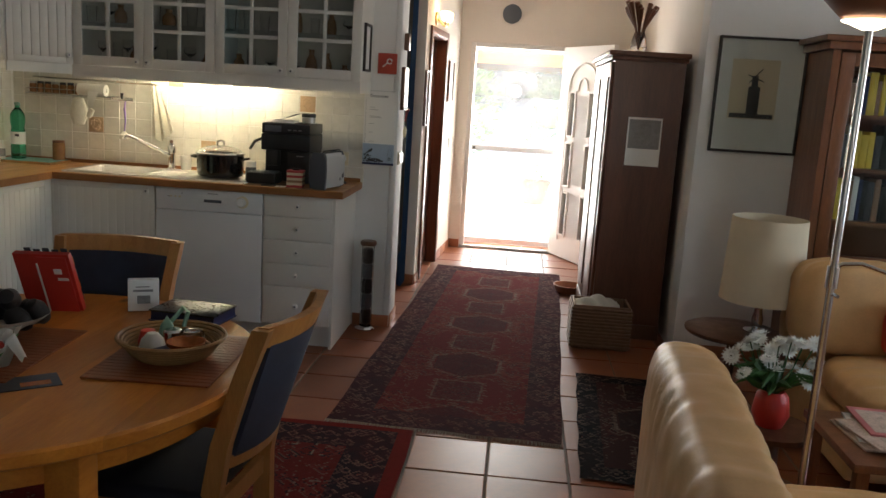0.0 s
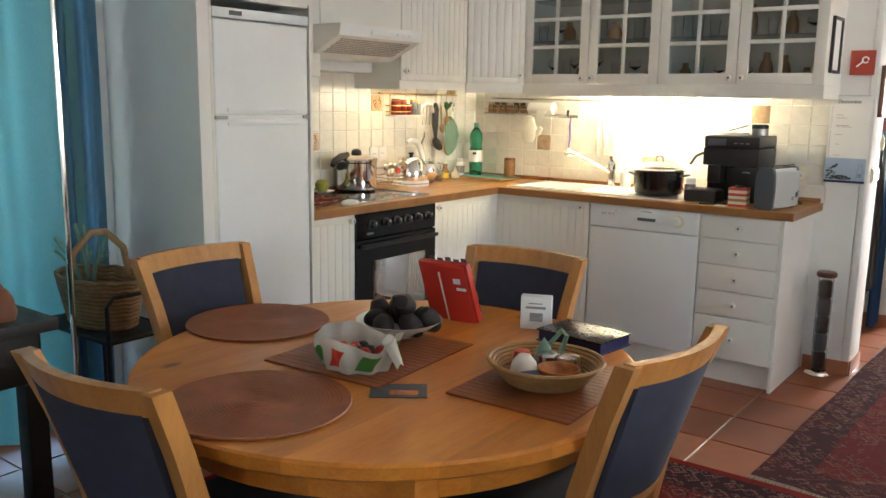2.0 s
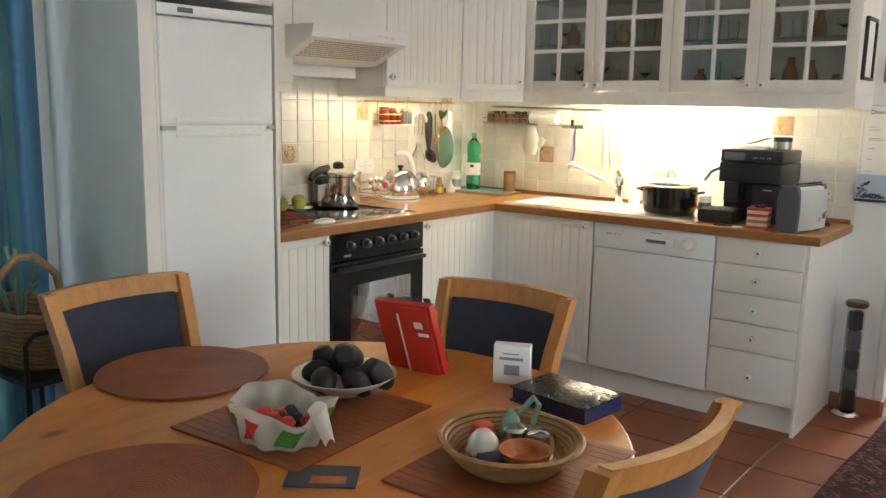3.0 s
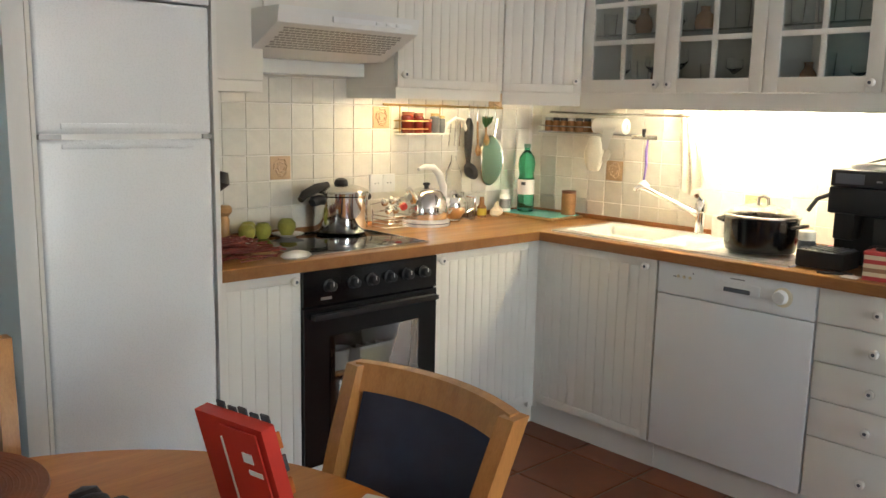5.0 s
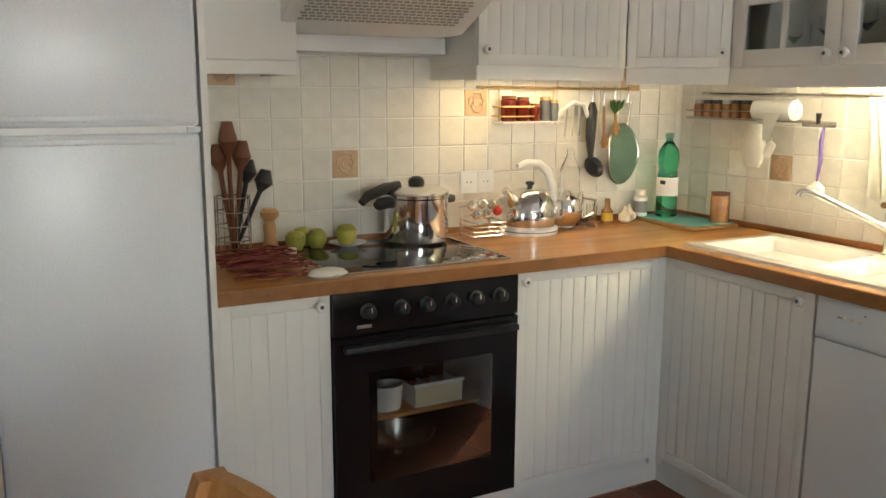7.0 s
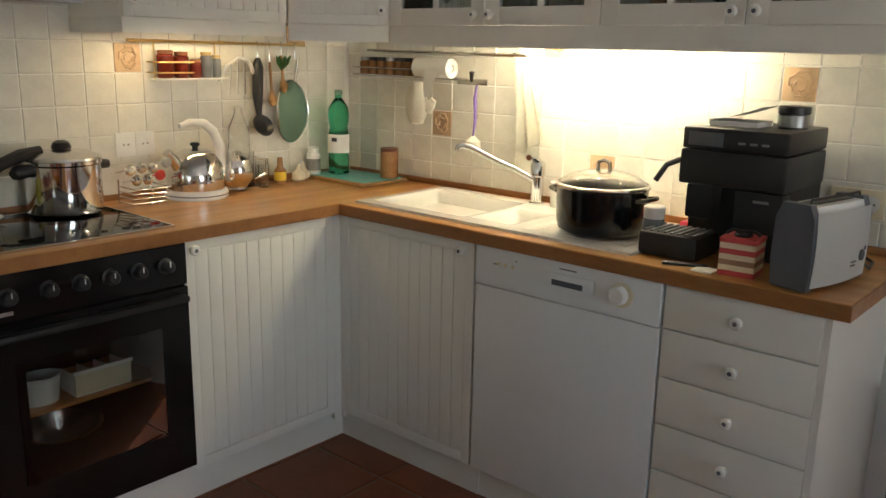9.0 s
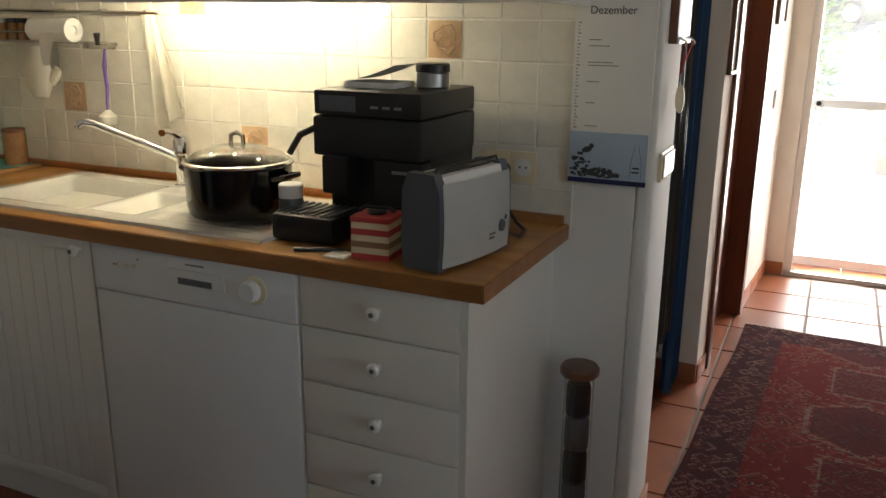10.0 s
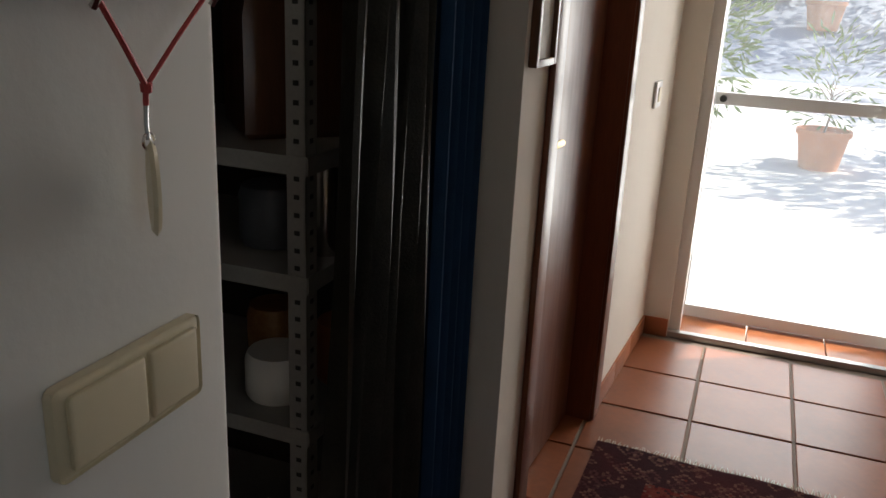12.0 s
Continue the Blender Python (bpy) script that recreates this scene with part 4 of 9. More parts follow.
plain("stripe_cream", (0.68, 0.58, 0.40), 0.6)
plain("stripe_brown", (0.30, 0.17, 0.10), 0.6)
plain("red_mat", (0.20, 0.03, 0.02), 0.6, vary=0.35, scale=60, fine=300, bump=0.6)
plain("garlic", (0.70, 0.64, 0.52), 0.6, vary=0.1, scale=40)
plain("spoon_wood", (0.16, 0.055, 0.022), 0.5, vary=0.2)
plain("beech_turned", (0.50, 0.27, 0.10), 0.35, vary=0.1, scale=30)
plain("yellow_label", (0.70, 0.50, 0.05), 0.5)

# sink with drainer
sink = thing("sink", (-2.0, 4.98, WT), "white ceramic inset sink with bowl and drainer", "sink")
bm = bmesh.new()
X0, X1, Y0, Y1 = -2.615, -1.555, 4.752, 5.205
def sink_z(u, v):
    x_, y_ = X0 + (X1 - X0) * u, Y0 + (Y1 - Y0) * v
    def dip(cx, cy, hx, hy, soft, depth):
        d = max(abs(x_ - cx) - hx, abs(y_ - cy) - hy)
        return -depth * min(1, max(0, -d / soft))
    z_ = WT + 0.008
    z_ += min(dip(-2.375, 4.975, 0.20, 0.165, 0.045, 0.15), dip(-2.075, 4.94, 0.075, 0.12, 0.04, 0.075), dip(-1.77, 4.965, 0.17, 0.17, 0.02, 0.006))
    if x_ > -1.93 and 4.80 < y_ < 5.13 and x_ < -1.61:
        z_ += 0.0018 * math.sin(y_ * 190)
    return (x_, y_, z_)
bm = sheet(120, 52, sink_z)
part("basin", bm, "porcelain", sink, smooth=60)
part("rim", boxes((X0, Y0, WT, X1, Y0 + 0.004, WT + 0.008), (X0, Y1 - 0.004, WT, X1, Y1, WT + 0.008), (X0, Y0, WT, X0 + 0.004, Y1, WT + 0.008), (X1 - 0.004, Y0, WT, X1, Y1, WT + 0.008)), "porcelain", sink, smooth=0)
part("strainer", turned([(0.034, 0), (0.036, 0.004), (0.026, 0.006), (0.022, 0.014), (0.010, 0.018), (0, 0.018)], (-2.42, 5.02, WT - 0.141), 20), "chrome", sink, "chrome drain strainer")
tap = thing("tap", (-2.145, 5.165, WT + 0.008), "chrome single-lever kitchen tap with a long spout", "tap")
part("base", turned([(0.028, 0), (0.028, 0.006), (0.022, 0.010), (0.022, 0.095), (0.026, 0.10), (0.026, 0.135), (0.018, 0.15), (0, 0.152)], (-2.145, 5.165, WT + 0.008), 20), "chrome", tap)
part("spout", bar([(-2.145, 5.165, 0.985), (-2.185, 5.13, 1.015), (-2.275, 5.05, 1.070), (-2.325, 5.01, 1.100), (-2.345, 4.995, 1.104), (-2.355, 4.988, 1.096), (-2.357, 4.986, 1.086)], [0.014, 0.013, 0.012, 0.012, 0.012, 0.012, 0.012], 12), "chrome", tap)
part("lever", bar([(-2.145, 5.165, 1.055), (-2.135, 5.12, 1.075), (-2.105, 5.06, 1.088), (-2.09, 5.03, 1.085)], [0.013, 0.010, 0.009, 0.010], 10), "chrome", tap)
soap = thing("dish_brush_holder", (-2.06, 5.175, WT + 0.008), "small glass with printed letters beside the tap", "cup")
part("cup", turned([(0.030, 0), (0.033, 0.085), (0.030, 0.085), (0.027, 0.004), (0, 0.004)], (-2.06, 5.175, WT + 0.008), 20), "porcelain", soap)

pot = thing("cooking_pot", (-1.785, 4.93, WT + 0.012), "large black enamel pot with a glass lid on the drainer", "pot")
P = (-1.76, 4.94, WT + 0.012)
part("body", turned([(0.112, 0), (0.126, 0.008), (0.131, 0.03), (0.134, 0.127), (0.139, 0.132), (0.134, 0.132), (0.128, 0.12), (0.124, 0.02), (0, 0.015)], P, 48), "black_enamel", pot)
part("lid", turned([(0.131, 0.136), (0.112, 0.155), (0.07, 0.171), (0.03, 0.178), (0, 0.179), (0, 0.175), (0.03, 0.174), (0.07, 0.167), (0.110, 0.151), (0.128, 0.134), (0.131, 0.136)], P, 48), "lid_glass", pot, "domed smoked glass lid").visible_shadow = False
part("lid_rim", turned([(0.137, 0.133), (0.137, 0.139), (0.130, 0.141), (0.129, 0.134), (0.137, 0.133)], P, 48), "steel", pot, "steel lid rim")
part("lid_knob", bar([(P[0] - 0.02, P[1], P[2] + 0.172), (P[0] - 0.018, P[1], P[2] + 0.200), (P[0], P[1], P[2] + 0.207), (P[0] + 0.018, P[1], P[2] + 0.200), (P[0] + 0.02, P[1], P[2] + 0.172)], 0.006, 8), "steel", pot)
for s in (-1, 1):
    part("handle", bar([(P[0] + s * 0.132, P[1] - 0.04, P[2] + 0.105), (P[0] + s * 0.160, P[1] - 0.030, P[2] + 0.110), (P[0] + s * 0.164, P[1], P[2] + 0.111), (P[0] + s * 0.160, P[1] + 0.030, P[2] + 0.110), (P[0] + s * 0.132, P[1] + 0.04, P[2] + 0.105)], 0.007, 8), "black_enamel", pot)

# coffee machine
cm = thing("coffee_machine", (-1.345, 5.05, WT), "black automatic coffee machine with a drip tray", "coffee machine")
C0, C1, D0, D1 = -1.515, -1.235, 4.945, 5.215
part("body", box(bmesh.new(), C0 + 0.012, D0 + 0.02, WT + 0.006, C1, D1, 1.170, 0.008, 2), "black_plastic", cm)
part("upper_housing", box(bmesh.new(), C0, D0 - 0.035, 1.085, C1 + 0.004, D1, 1.178, 0.010, 2), "black_plastic", cm)
part("lid", box(bmesh.new(), C0 + 0.002, D0 - 0.03, 1.180, C1 + 0.002, D1, 1.238, 0.008, 2), "black_plastic", cm)
part("display", boxes((C0 + 0.02, D0 - 0.033, 1.190, C0 + 0.115, D0 - 0.029, 1.225)), "dark_grey_plastic", cm, smooth=0)
for k in range(3):
    part("button", boxes((C0 + 0.155 + k * 0.03, D0 - 0.033, 1.200, C0 + 0.173 + k * 0.03, D0 - 0.0295, 1.206)), "grey_print", cm, smooth=0)
part("spout_block", box(bmesh.new(), C0 + 0.035, D0 - 0.055, 1.00, C0 + 0.105, D0 + 0.02, 1.090, 0.008), "black_plastic", cm)
part("side_column", box(bmesh.new(), C0 + 0.155, D0 - 0.025, WT + 0.004, C1, D0 + 0.03, 1.083, 0.008), "black_plastic", cm)
part("badge", boxes((C1 - 0.075, D0 - 0.0265, 1.055, C1 - 0.035, D0 - 0.0245, 1.062)), "dull_metal", cm, smooth=0)
part("drip_tray", box(bmesh.new(), C0 - 0.045, D0 - 0.150, WT + 0.002, C0 + 0.12, D0 - 0.005, 0.965, 0.012), "black_plastic", cm)
bm = bmesh.new()
for k in range(8):
    box(bm, C0 - 0.035 + k * 0.019, D0 - 0.14, 0.9655, C0 - 0.027 + k * 0.019, D0 - 0.02, 0.969)
part("tray_grille", bm, "dark_grey_plastic", cm, smooth=0)
part("steam_wand", bar([(C0 + 0.005, D0 - 0.02, 1.15), (C0 - 0.035, D0 - 0.035, 1.130), (C0 - 0.06, D0 - 0.045, 1.085)], 0.008, 8), "black_plastic", cm)
nb = thing("notebook", (-1.40, 5.06, 1.238), "small notebook with its cover half open", "notebook")
part("pages", boxes((-1.475, 4.99, 1.2385, -1.345, 5.10, 1.252)), "paper", nb, smooth=0)
part("cover", sheet(8, 1, lambda u, v: (-1.48 + 0.145 * u, 4.985 + 0.12 * v, 1.2535 + 0.04 * u ** 1.5), 0.002), "dark_grey_plastic", nb)
jar = thing("storage_jar", (-1.285, 5.08, 1.238), "round glass jar with a black lid", "jar")
part("glass", turned([(0.036, 0), (0.039, 0.004), (0.039, 0.034), (0.036, 0.038), (0, 0.038)], (-1.285, 5.08, 1.2385), 20), "dull_metal", jar)
part("lid", turned([(0.041, 0.038), (0.041, 0.055), (0.038, 0.058), (0, 0.058)], (-1.285, 5.08, 1.2385), 20), "black_plastic", jar)

# toaster
toaster = thing("toaster", (-1.112, 4.848, WT), "white long-slot toaster with dark grey ends", "toaster", rz=79)
bm = bmesh.new()
prism(bm, [(-0.058, 0.012), (-0.066, 0.06), (-0.064, 0.15), (-0.050, 0.178), (0.050, 0.178), (0.064, 0.15), (0.066, 0.06), (0.058, 0.012)], -0.115, 0.115, "x")
part("shell", bm, "white_plastic", toaster, local=True)
for s in (-1, 1):
    bm = bmesh.new()
    prism(bm, [(-0.062, 0.006), (-0.070, 0.06), (-0.067, 0.152), (-0.046, 0.184), (0.046, 0.184), (0.067, 0.152), (0.070, 0.06), (0.062, 0.006)], s * 0.115, s * 0.142, "x")
    part("end_cap", bm, "dark_grey_plastic", toaster, "dark grey plastic end", local=True)
part("slot", boxes((-0.105, -0.022, 0.176, 0.105, 0.022, 0.181)), "black_plastic", toaster, local=True, smooth=0)
part("warming_rail", bar([(-0.12, -0.032, 0.184), (-0.118, -0.032, 0.192), (0.118, -0.032, 0.192), (0.12, -0.032, 0.184)], 0.003, 6), "black_plastic", toaster, local=True)
part("dial", turned([(0.013, 0), (0.012, -0.010), (0, -0.011)], (0.085, -0.080, 0.062), 16, "y"), "dark_grey_plastic", toaster, local=True)
part("button", turned([(0.006, 0), (0.005, -0.006), (0, -0.006)], (0.108, -0.076, 0.075), 12, "y"), "dark_grey_plastic", toaster, local=True)
for x0_ in (-0.125, 0.10):
    part("foot", boxes((x0_, -0.05, 0, x0_ + 0.025, 0.05, 0.012)), "dark_grey_plastic", toaster, local=True, smooth=0)
for z0_, w_ in ((0.050, 0.025), (0.042, 0.020)):
    part("print", boxes((0.030, -0.0905, z0_, 0.030 + w_, -0.088, z0_ + 0.004)), "grey_print", toaster, local=True, smooth=0)
part("front_panel", sheet(16, 10, lambda u, v: (-0.132 + 0.264 * u, -0.069 - 0.016 * (1 - (2 * u - 1) ** 2) - 0.006 * math.sin(3.14 * v), 0.012 + 0.156 * v), 0.004), "white_plastic", toaster, "bulged glossy white side panel", local=True)
toaster.scale = (0.93, 0.70, 1.10)
cord = thing("power_cord", (-1.08, 5.15, WT), "black toaster cord running to the socket", "cable")
part("cord", bar([(-1.07, 4.99, 0.94), (-1.05, 5.06, 0.907), (-1.06, 5.13, 0.906), (-1.10, 5.18, 0.91), (-1.15, 5.222, 0.95), (-1.162, 5.222, 1.02)], 0.0042, 6), "black_plastic", cord)
part("plug", turned([(0.018, 0), (0.018, -0.012), (0.010, -0.03), (0, -0.032)], (-1.165, YB - 0.018, 1.028), 14, "y"), "black_plastic", cord)


def socket(at, axis, pair=True):
    t = thing("wall_socket", at, "white double wall socket on the tiles", "socket")
    n_ = 2 if pair else 1
    for k in range(n_):
        o = (k - (n_ - 1) / 2) * 0.071
        if axis == "y":
            c = (at[0] + o, at[1], at[2])
            part("plate", box(bmesh.new(), c[0] - 0.0355, c[1] - 0.008, c[2] - 0.040, c[0] + 0.0355, c[1], c[2] + 0.040, 0.003), "cream_plastic", t)
            part("insert", turned([(0.023, -0.0085), (0.021, -0.004), (0, -0.004)], c, 20, "y"), "white_plastic", t)
            part("hole", boxes((c[0] - 0.011, c[1] - 0.0095, c[2] - 0.0025, c[0] - 0.006, c[1] - 0.0042, c[2] + 0.0025), (c[0] + 0.006, c[1] - 0.0095, c[2] - 0.0025, c[0] + 0.011, c[1] - 0.0042, c[2] + 0.0025)), "dark_grey_plastic", t, smooth=0)
        else:
            c = (at[0], at[1] + o, at[2])
            part("plate", box(bmesh.new(), c[0], c[1] - 0.0355, c[2] - 0.040, c[0] + 0.008, c[1] + 0.0355, c[2] + 0.040, 0.003), "white_plastic", t)
            part("insert", turned([(0.023, 0.0085), (0.021, 0.004), (0, 0.004)], c, 20, "x"), "white_plastic", t)
            part("hole", boxes((c[0] + 0.0042, c[1] - 0.011, c[2] - 0.0025, c[0] + 0.0095, c[1] - 0.006, c[2] + 0.0025), (c[0] + 0.0042, c[1] + 0.006, c[2] - 0.0025, c[0] + 0.0095, c[1] + 0.011, c[2] + 0.0025)), "dark_grey_plastic", t, smooth=0)


socket((-1.150, YB - 0.0095, 1.035), "y")
socket((XL + 0.0095, 4.27, 1.085), "x")

note = thing("note_box", (-1.275, 4.79, WT), "small striped cardboard note box", "box", rz=6)
for k, mname in enumerate(("stripe_red", "stripe_cream", "stripe_brown", "stripe_cream", "stripe_red", "stripe_cream")):
    part("stripe", boxes((-0.043, -0.043, 0.0005 + k * 0.0135, 0.043, 0.043, 0.0005 + (k + 1) * 0.0135)), mname, note, local=True, smooth=0)
part("lid", box(bmesh.new(), -0.045, -0.045, 0.082, 0.045, 0.045, 0.094, 0.002), "stripe_red", note, local=True)
watch = thing("wrist_watch", (-1.275, 4.79, WT + 0.094), "dark wrist watch lying on the note box", "watch")
part("case", turned([(0.02, 0), (0.022, 0.004), (0.019, 0.010), (0, 0.010)], (-1.275, 4.79, WT + 0.0945), 16), "black_plastic", watch)
part("strap", bar([(-1.315, 4.78, WT + 0.098), (-1.30, 4.785, WT + 0.108), (-1.275, 4.79, WT + 0.1065), (-1.25, 4.795, WT + 0.108), (-1.237, 4.80, WT + 0.098)], 0.005, 6), "black_plastic", watch)
pen = thing("pen", (-1.40, 4.76, WT), "black ballpoint pen on the worktop", "pen")
part("barrel", bar([(-1.455, 4.735, WT + 0.005), (-1.36, 4.775, WT + 0.005), (-1.352, 4.778, WT + 0.005)], [0.005, 0.005, 0.002], 8), "black_plastic", pen)
pad = solid("note_pad", boxes((-1.375, 4.725, WT + 0.0005, -1.325, 4.775, WT + 0.004)), "paper", "small white paper slip", "paper", at=(-1.35, 4.75, WT), smooth=0)
creamer = thing("creamer_jar", (-1.505, 5.0, WT), "small jar with a white cap beside the coffee machine", "jar")
part("glass", turned([(0.028, 0), (0.030, 0.004), (0.030, 0.075), (0.026, 0.085), (0, 0.085)], (-1.56, 4.88, WT + 0.0005), 20), "dark_grey_plastic", creamer)
part("cap", turned([(0.029, 0.085), (0.029, 0.115), (0.026, 0.118), (0, 0.118)], (-1.56, 4.88, WT + 0.0005), 20), "white_plastic", creamer)
sponge = solid("sponge", box(bmesh.new(), -1.60, 5.13, WT + 0.009, -1.535, 5.18, WT + 0.035, 0.006), "pink_plastic", "pink washing-up sponge on the sink edge", "sponge", at=(-1.57, 5.155, WT + 0.009))

# tray with bottle, pills and tin in the corner
tray = thing("tray", (-3.0, 5.07, WT), "flat tray with a teal surface and pale rim", "tray")
part("board", box(bmesh.new(), -3.165, 4.985, WT + 0.0005, -2.815, 5.225, WT + 0.014, 0.004), "pale_wicker", tray)
part("surface", boxes((-3.17, 4.998, WT + 0.0142, -2.83, 5.212, WT + 0.0165)), "teal_tray", tray, smooth=0)
bot = thing("water_bottle", (-3.075, 5.09, WT + 0.017), "green plastic water bottle with a pale label", "bottle")
B = (-3.075, 5.09, WT + 0.017)
part("body", turned([(0.036, 0), (0.042, 0.006), (0.042, 0.075), (0.040, 0.080), (0.041, 0.085), (0.041, 0.165), (0.039, 0.170), (0.036, 0.190), (0.041, 0.215), (0.043, 0.240), (0.038, 0.270), (0.022, 0.295), (0.014, 0.305), (0.014, 0.318), (0, 0.318)], B, 28), "green_bottle_glass", bot)
part("label", turned([(0.0425, 0.088), (0.0425, 0.162), (0.0415, 0.162), (0.0415, 0.088), (0.0425, 0.088)], B, 28), "paper", bot, "pale paper label")
part("label_print", boxes((B[0] + 0.005, B[1] - 0.0432, B[2] + 0.135, B[0] + 0.028, B[1] - 0.036, B[2] + 0.15)), "dark_print", bot, smooth=0)
part("cap", turned([(0.016, 0.318), (0.0165, 0.322), (0.0165, 0.334), (0.013, 0.337), (0, 0.337)], B, 18), "sieve_green", bot, "green screw cap")
pills = thing("pill_bottle", (-3.145, 5.015, WT + 0.017), "white plastic pill bottle with a printed label", "bottle")
B2 = (-3.145, 5.015, WT + 0.017)
part("body", turned([(0.026, 0), (0.028, 0.004), (0.028, 0.075), (0.020, 0.085), (0, 0.085)], B2, 20), "white_plastic", pills)
part("label", turned([(0.0284, 0.015), (0.0284, 0.062), (0.0280, 0.062), (0.0280, 0.015), (0.0284, 0.015)], B2, 20), "grey_print", pills)
part("cap", turned([(0.021, 0.085), (0.021, 0.105), (0.018, 0.108), (0, 0.108)], B2, 18), "white_plastic", pills)
cork = thing("bean_jar", (-2.865, 5.17, WT + 0.017), "brown glass jar with a cork lid", "jar")
part("glass", turned([(0.034, 0), (0.036, 0.006), (0.036, 0.10), (0.033, 0.105), (0, 0.105)], (-2.865, 5.17, WT + 0.017), 20), "brown_jar", cork)
part("lid", turned([(0.035, 0.105), (0.036, 0.118), (0, 0.120)], (-2.865, 5.17, WT + 0.017), 20), "spoon_wood", cork)
garl = thing("garlic_bulbs", (-3.11, 4.93, WT), "two pale garlic bulbs", "garlic")
for gx, gy in ((-3.10, 4.90), (-3.135, 4.95)):
    part("bulb", turned([(0.012, 0), (0.028, 0.012), (0.026, 0.032), (0.010, 0.048), (0.005, 0.068), (0, 0.070)], (gx, gy, WT + 0.0005), 14), "garlic", garl)
oil = thing("spice_bottle", (-3.12, 4.825, WT), "small bottle with a yellow label and dark neck", "bottle")
part("glass", turned([(0.022, 0), (0.023, 0.05), (0.012, 0.065), (0.010, 0.10), (0, 0.10)], (-3.12, 4.825, WT + 0.0005), 16), "brown_jar", oil)
part("label", turned([(0.0235, 0.012), (0.0235, 0.045), (0.0228, 0.045), (0.0228, 0.012), (0.0235, 0.012)], (-3.12, 4.825, WT + 0.0005), 16), "yellow_label", oil)
for gx, gy, h, r in ((-3.13, 4.745, 0.10, 0.026), (-3.15, 4.69, 0.13, 0.030), (-3.085, 4.72, 0.085, 0.022)):
    g = thing("glass_tumbler", (gx, gy, WT), "clear glass tumbler on the worktop", "glass", "glasses beside the kettle")
    part("glass", turned([(r * 0.85, 0), (r, h), (r - 0.002, h), (r * 0.85 - 0.002, 0.006), (0, 0.006)], (gx, gy, WT + 0.0005), 18), "clear_glass", g)
wb = thing("carafe", (-3.15, 4.66, WT), "clear ribbed plastic bottle leaning at the wall", "bottle")
part("glass", turned([(0.036, 0), (0.040, 0.02), (0.040, 0.10), (0.037, 0.11), (0.040, 0.12), (0.040, 0.16), (0.037, 0.17), (0.040, 0.18), (0.038, 0.22), (0.014, 0.275), (0.014, 0.30), (0, 0.30)], (-3.150, 4.66, WT + 0.0005), 20), "clear_glass", wb)
ball = thing("sugar_pot", (-3.09, 4.60, WT), "round chrome teapot standing beside the kettle", "teapot")
part("body", turned([(0.03, 0), (0.035, 0.006), (0.030, 0.012), (0.058, 0.045), (0.062, 0.075), (0.050, 0.115), (0.020, 0.13), (0.012, 0.145), (0, 0.146)], (-3.09, 4.605, WT + 0.0005), 24), "chrome", ball)
part("handle", bar([(-3.06, 4.66, 1.02), (-3.04, 4.70, 1.01), (-3.045, 4.70, 0.96), (-3.065, 4.665, 0.94)], 0.005, 8), "chrome", ball)

# kettle
ket = thing("kettle", (-3.00, 4.375, WT), "chrome dome kettle with a white arched handle and base", "kettle")
K = (-3.075, 4.425, WT)
part("base", turned([(0.104, 0), (0.107, 0.004), (0.107, 0.022), (0.100, 0.030), (0, 0.030)], K, 32), "white_plastic", ket)
part("base_ring", turned([(0.1075, 0.012), (0.108, 0.014), (0.1075, 0.016), (0.106, 0.014), (0.1075, 0.012)], K, 32), "dark_grey_plastic", ket)
part("body", turned([(0.096, 0.031), (0.099, 0.055), (0.097, 0.085), (0.088, 0.120), (0.070, 0.150), (0.045, 0.165), (0, 0.168)], K, 40), "chrome", ket)
part("lid_knob", turned([(0.010, 0.167), (0.010, 0.175), (0.018, 0.182), (0.014, 0.190), (0, 0.192)], K, 14), "black_plastic", ket)
part("handle", bar([(K[0] + 0.03, K[1] - 0.075, K[2] + 0.252), (K[0] + 0.02, K[1] - 0.03, K[2] + 0.262), (K[0] + 0.01, K[1] + 0.03, K[2] + 0.256), (K[0], K[1] + 0.075, K[2] + 0.225), (K[0], K[1] + 0.102, K[2] + 0.165), (K[0], K[1] + 0.106, K[2] + 0.10), (K[0], K[1] + 0.095, K[2] + 0.035)], [0.008, 0.012, 0.015, 0.017, 0.017, 0.016, 0.015], 12), "white_plastic", ket)
part("spout", bar([(K[0] + 0.01, K[1] - 0.075, K[2] + 0.115), (K[0] + 0.015, K[1] - 0.105, K[2] + 0.15), (K[0] + 0.016, K[1] - 0.12, K[2] + 0.168)], [0.024, 0.016, 0.014], 12), "chrome", ket)
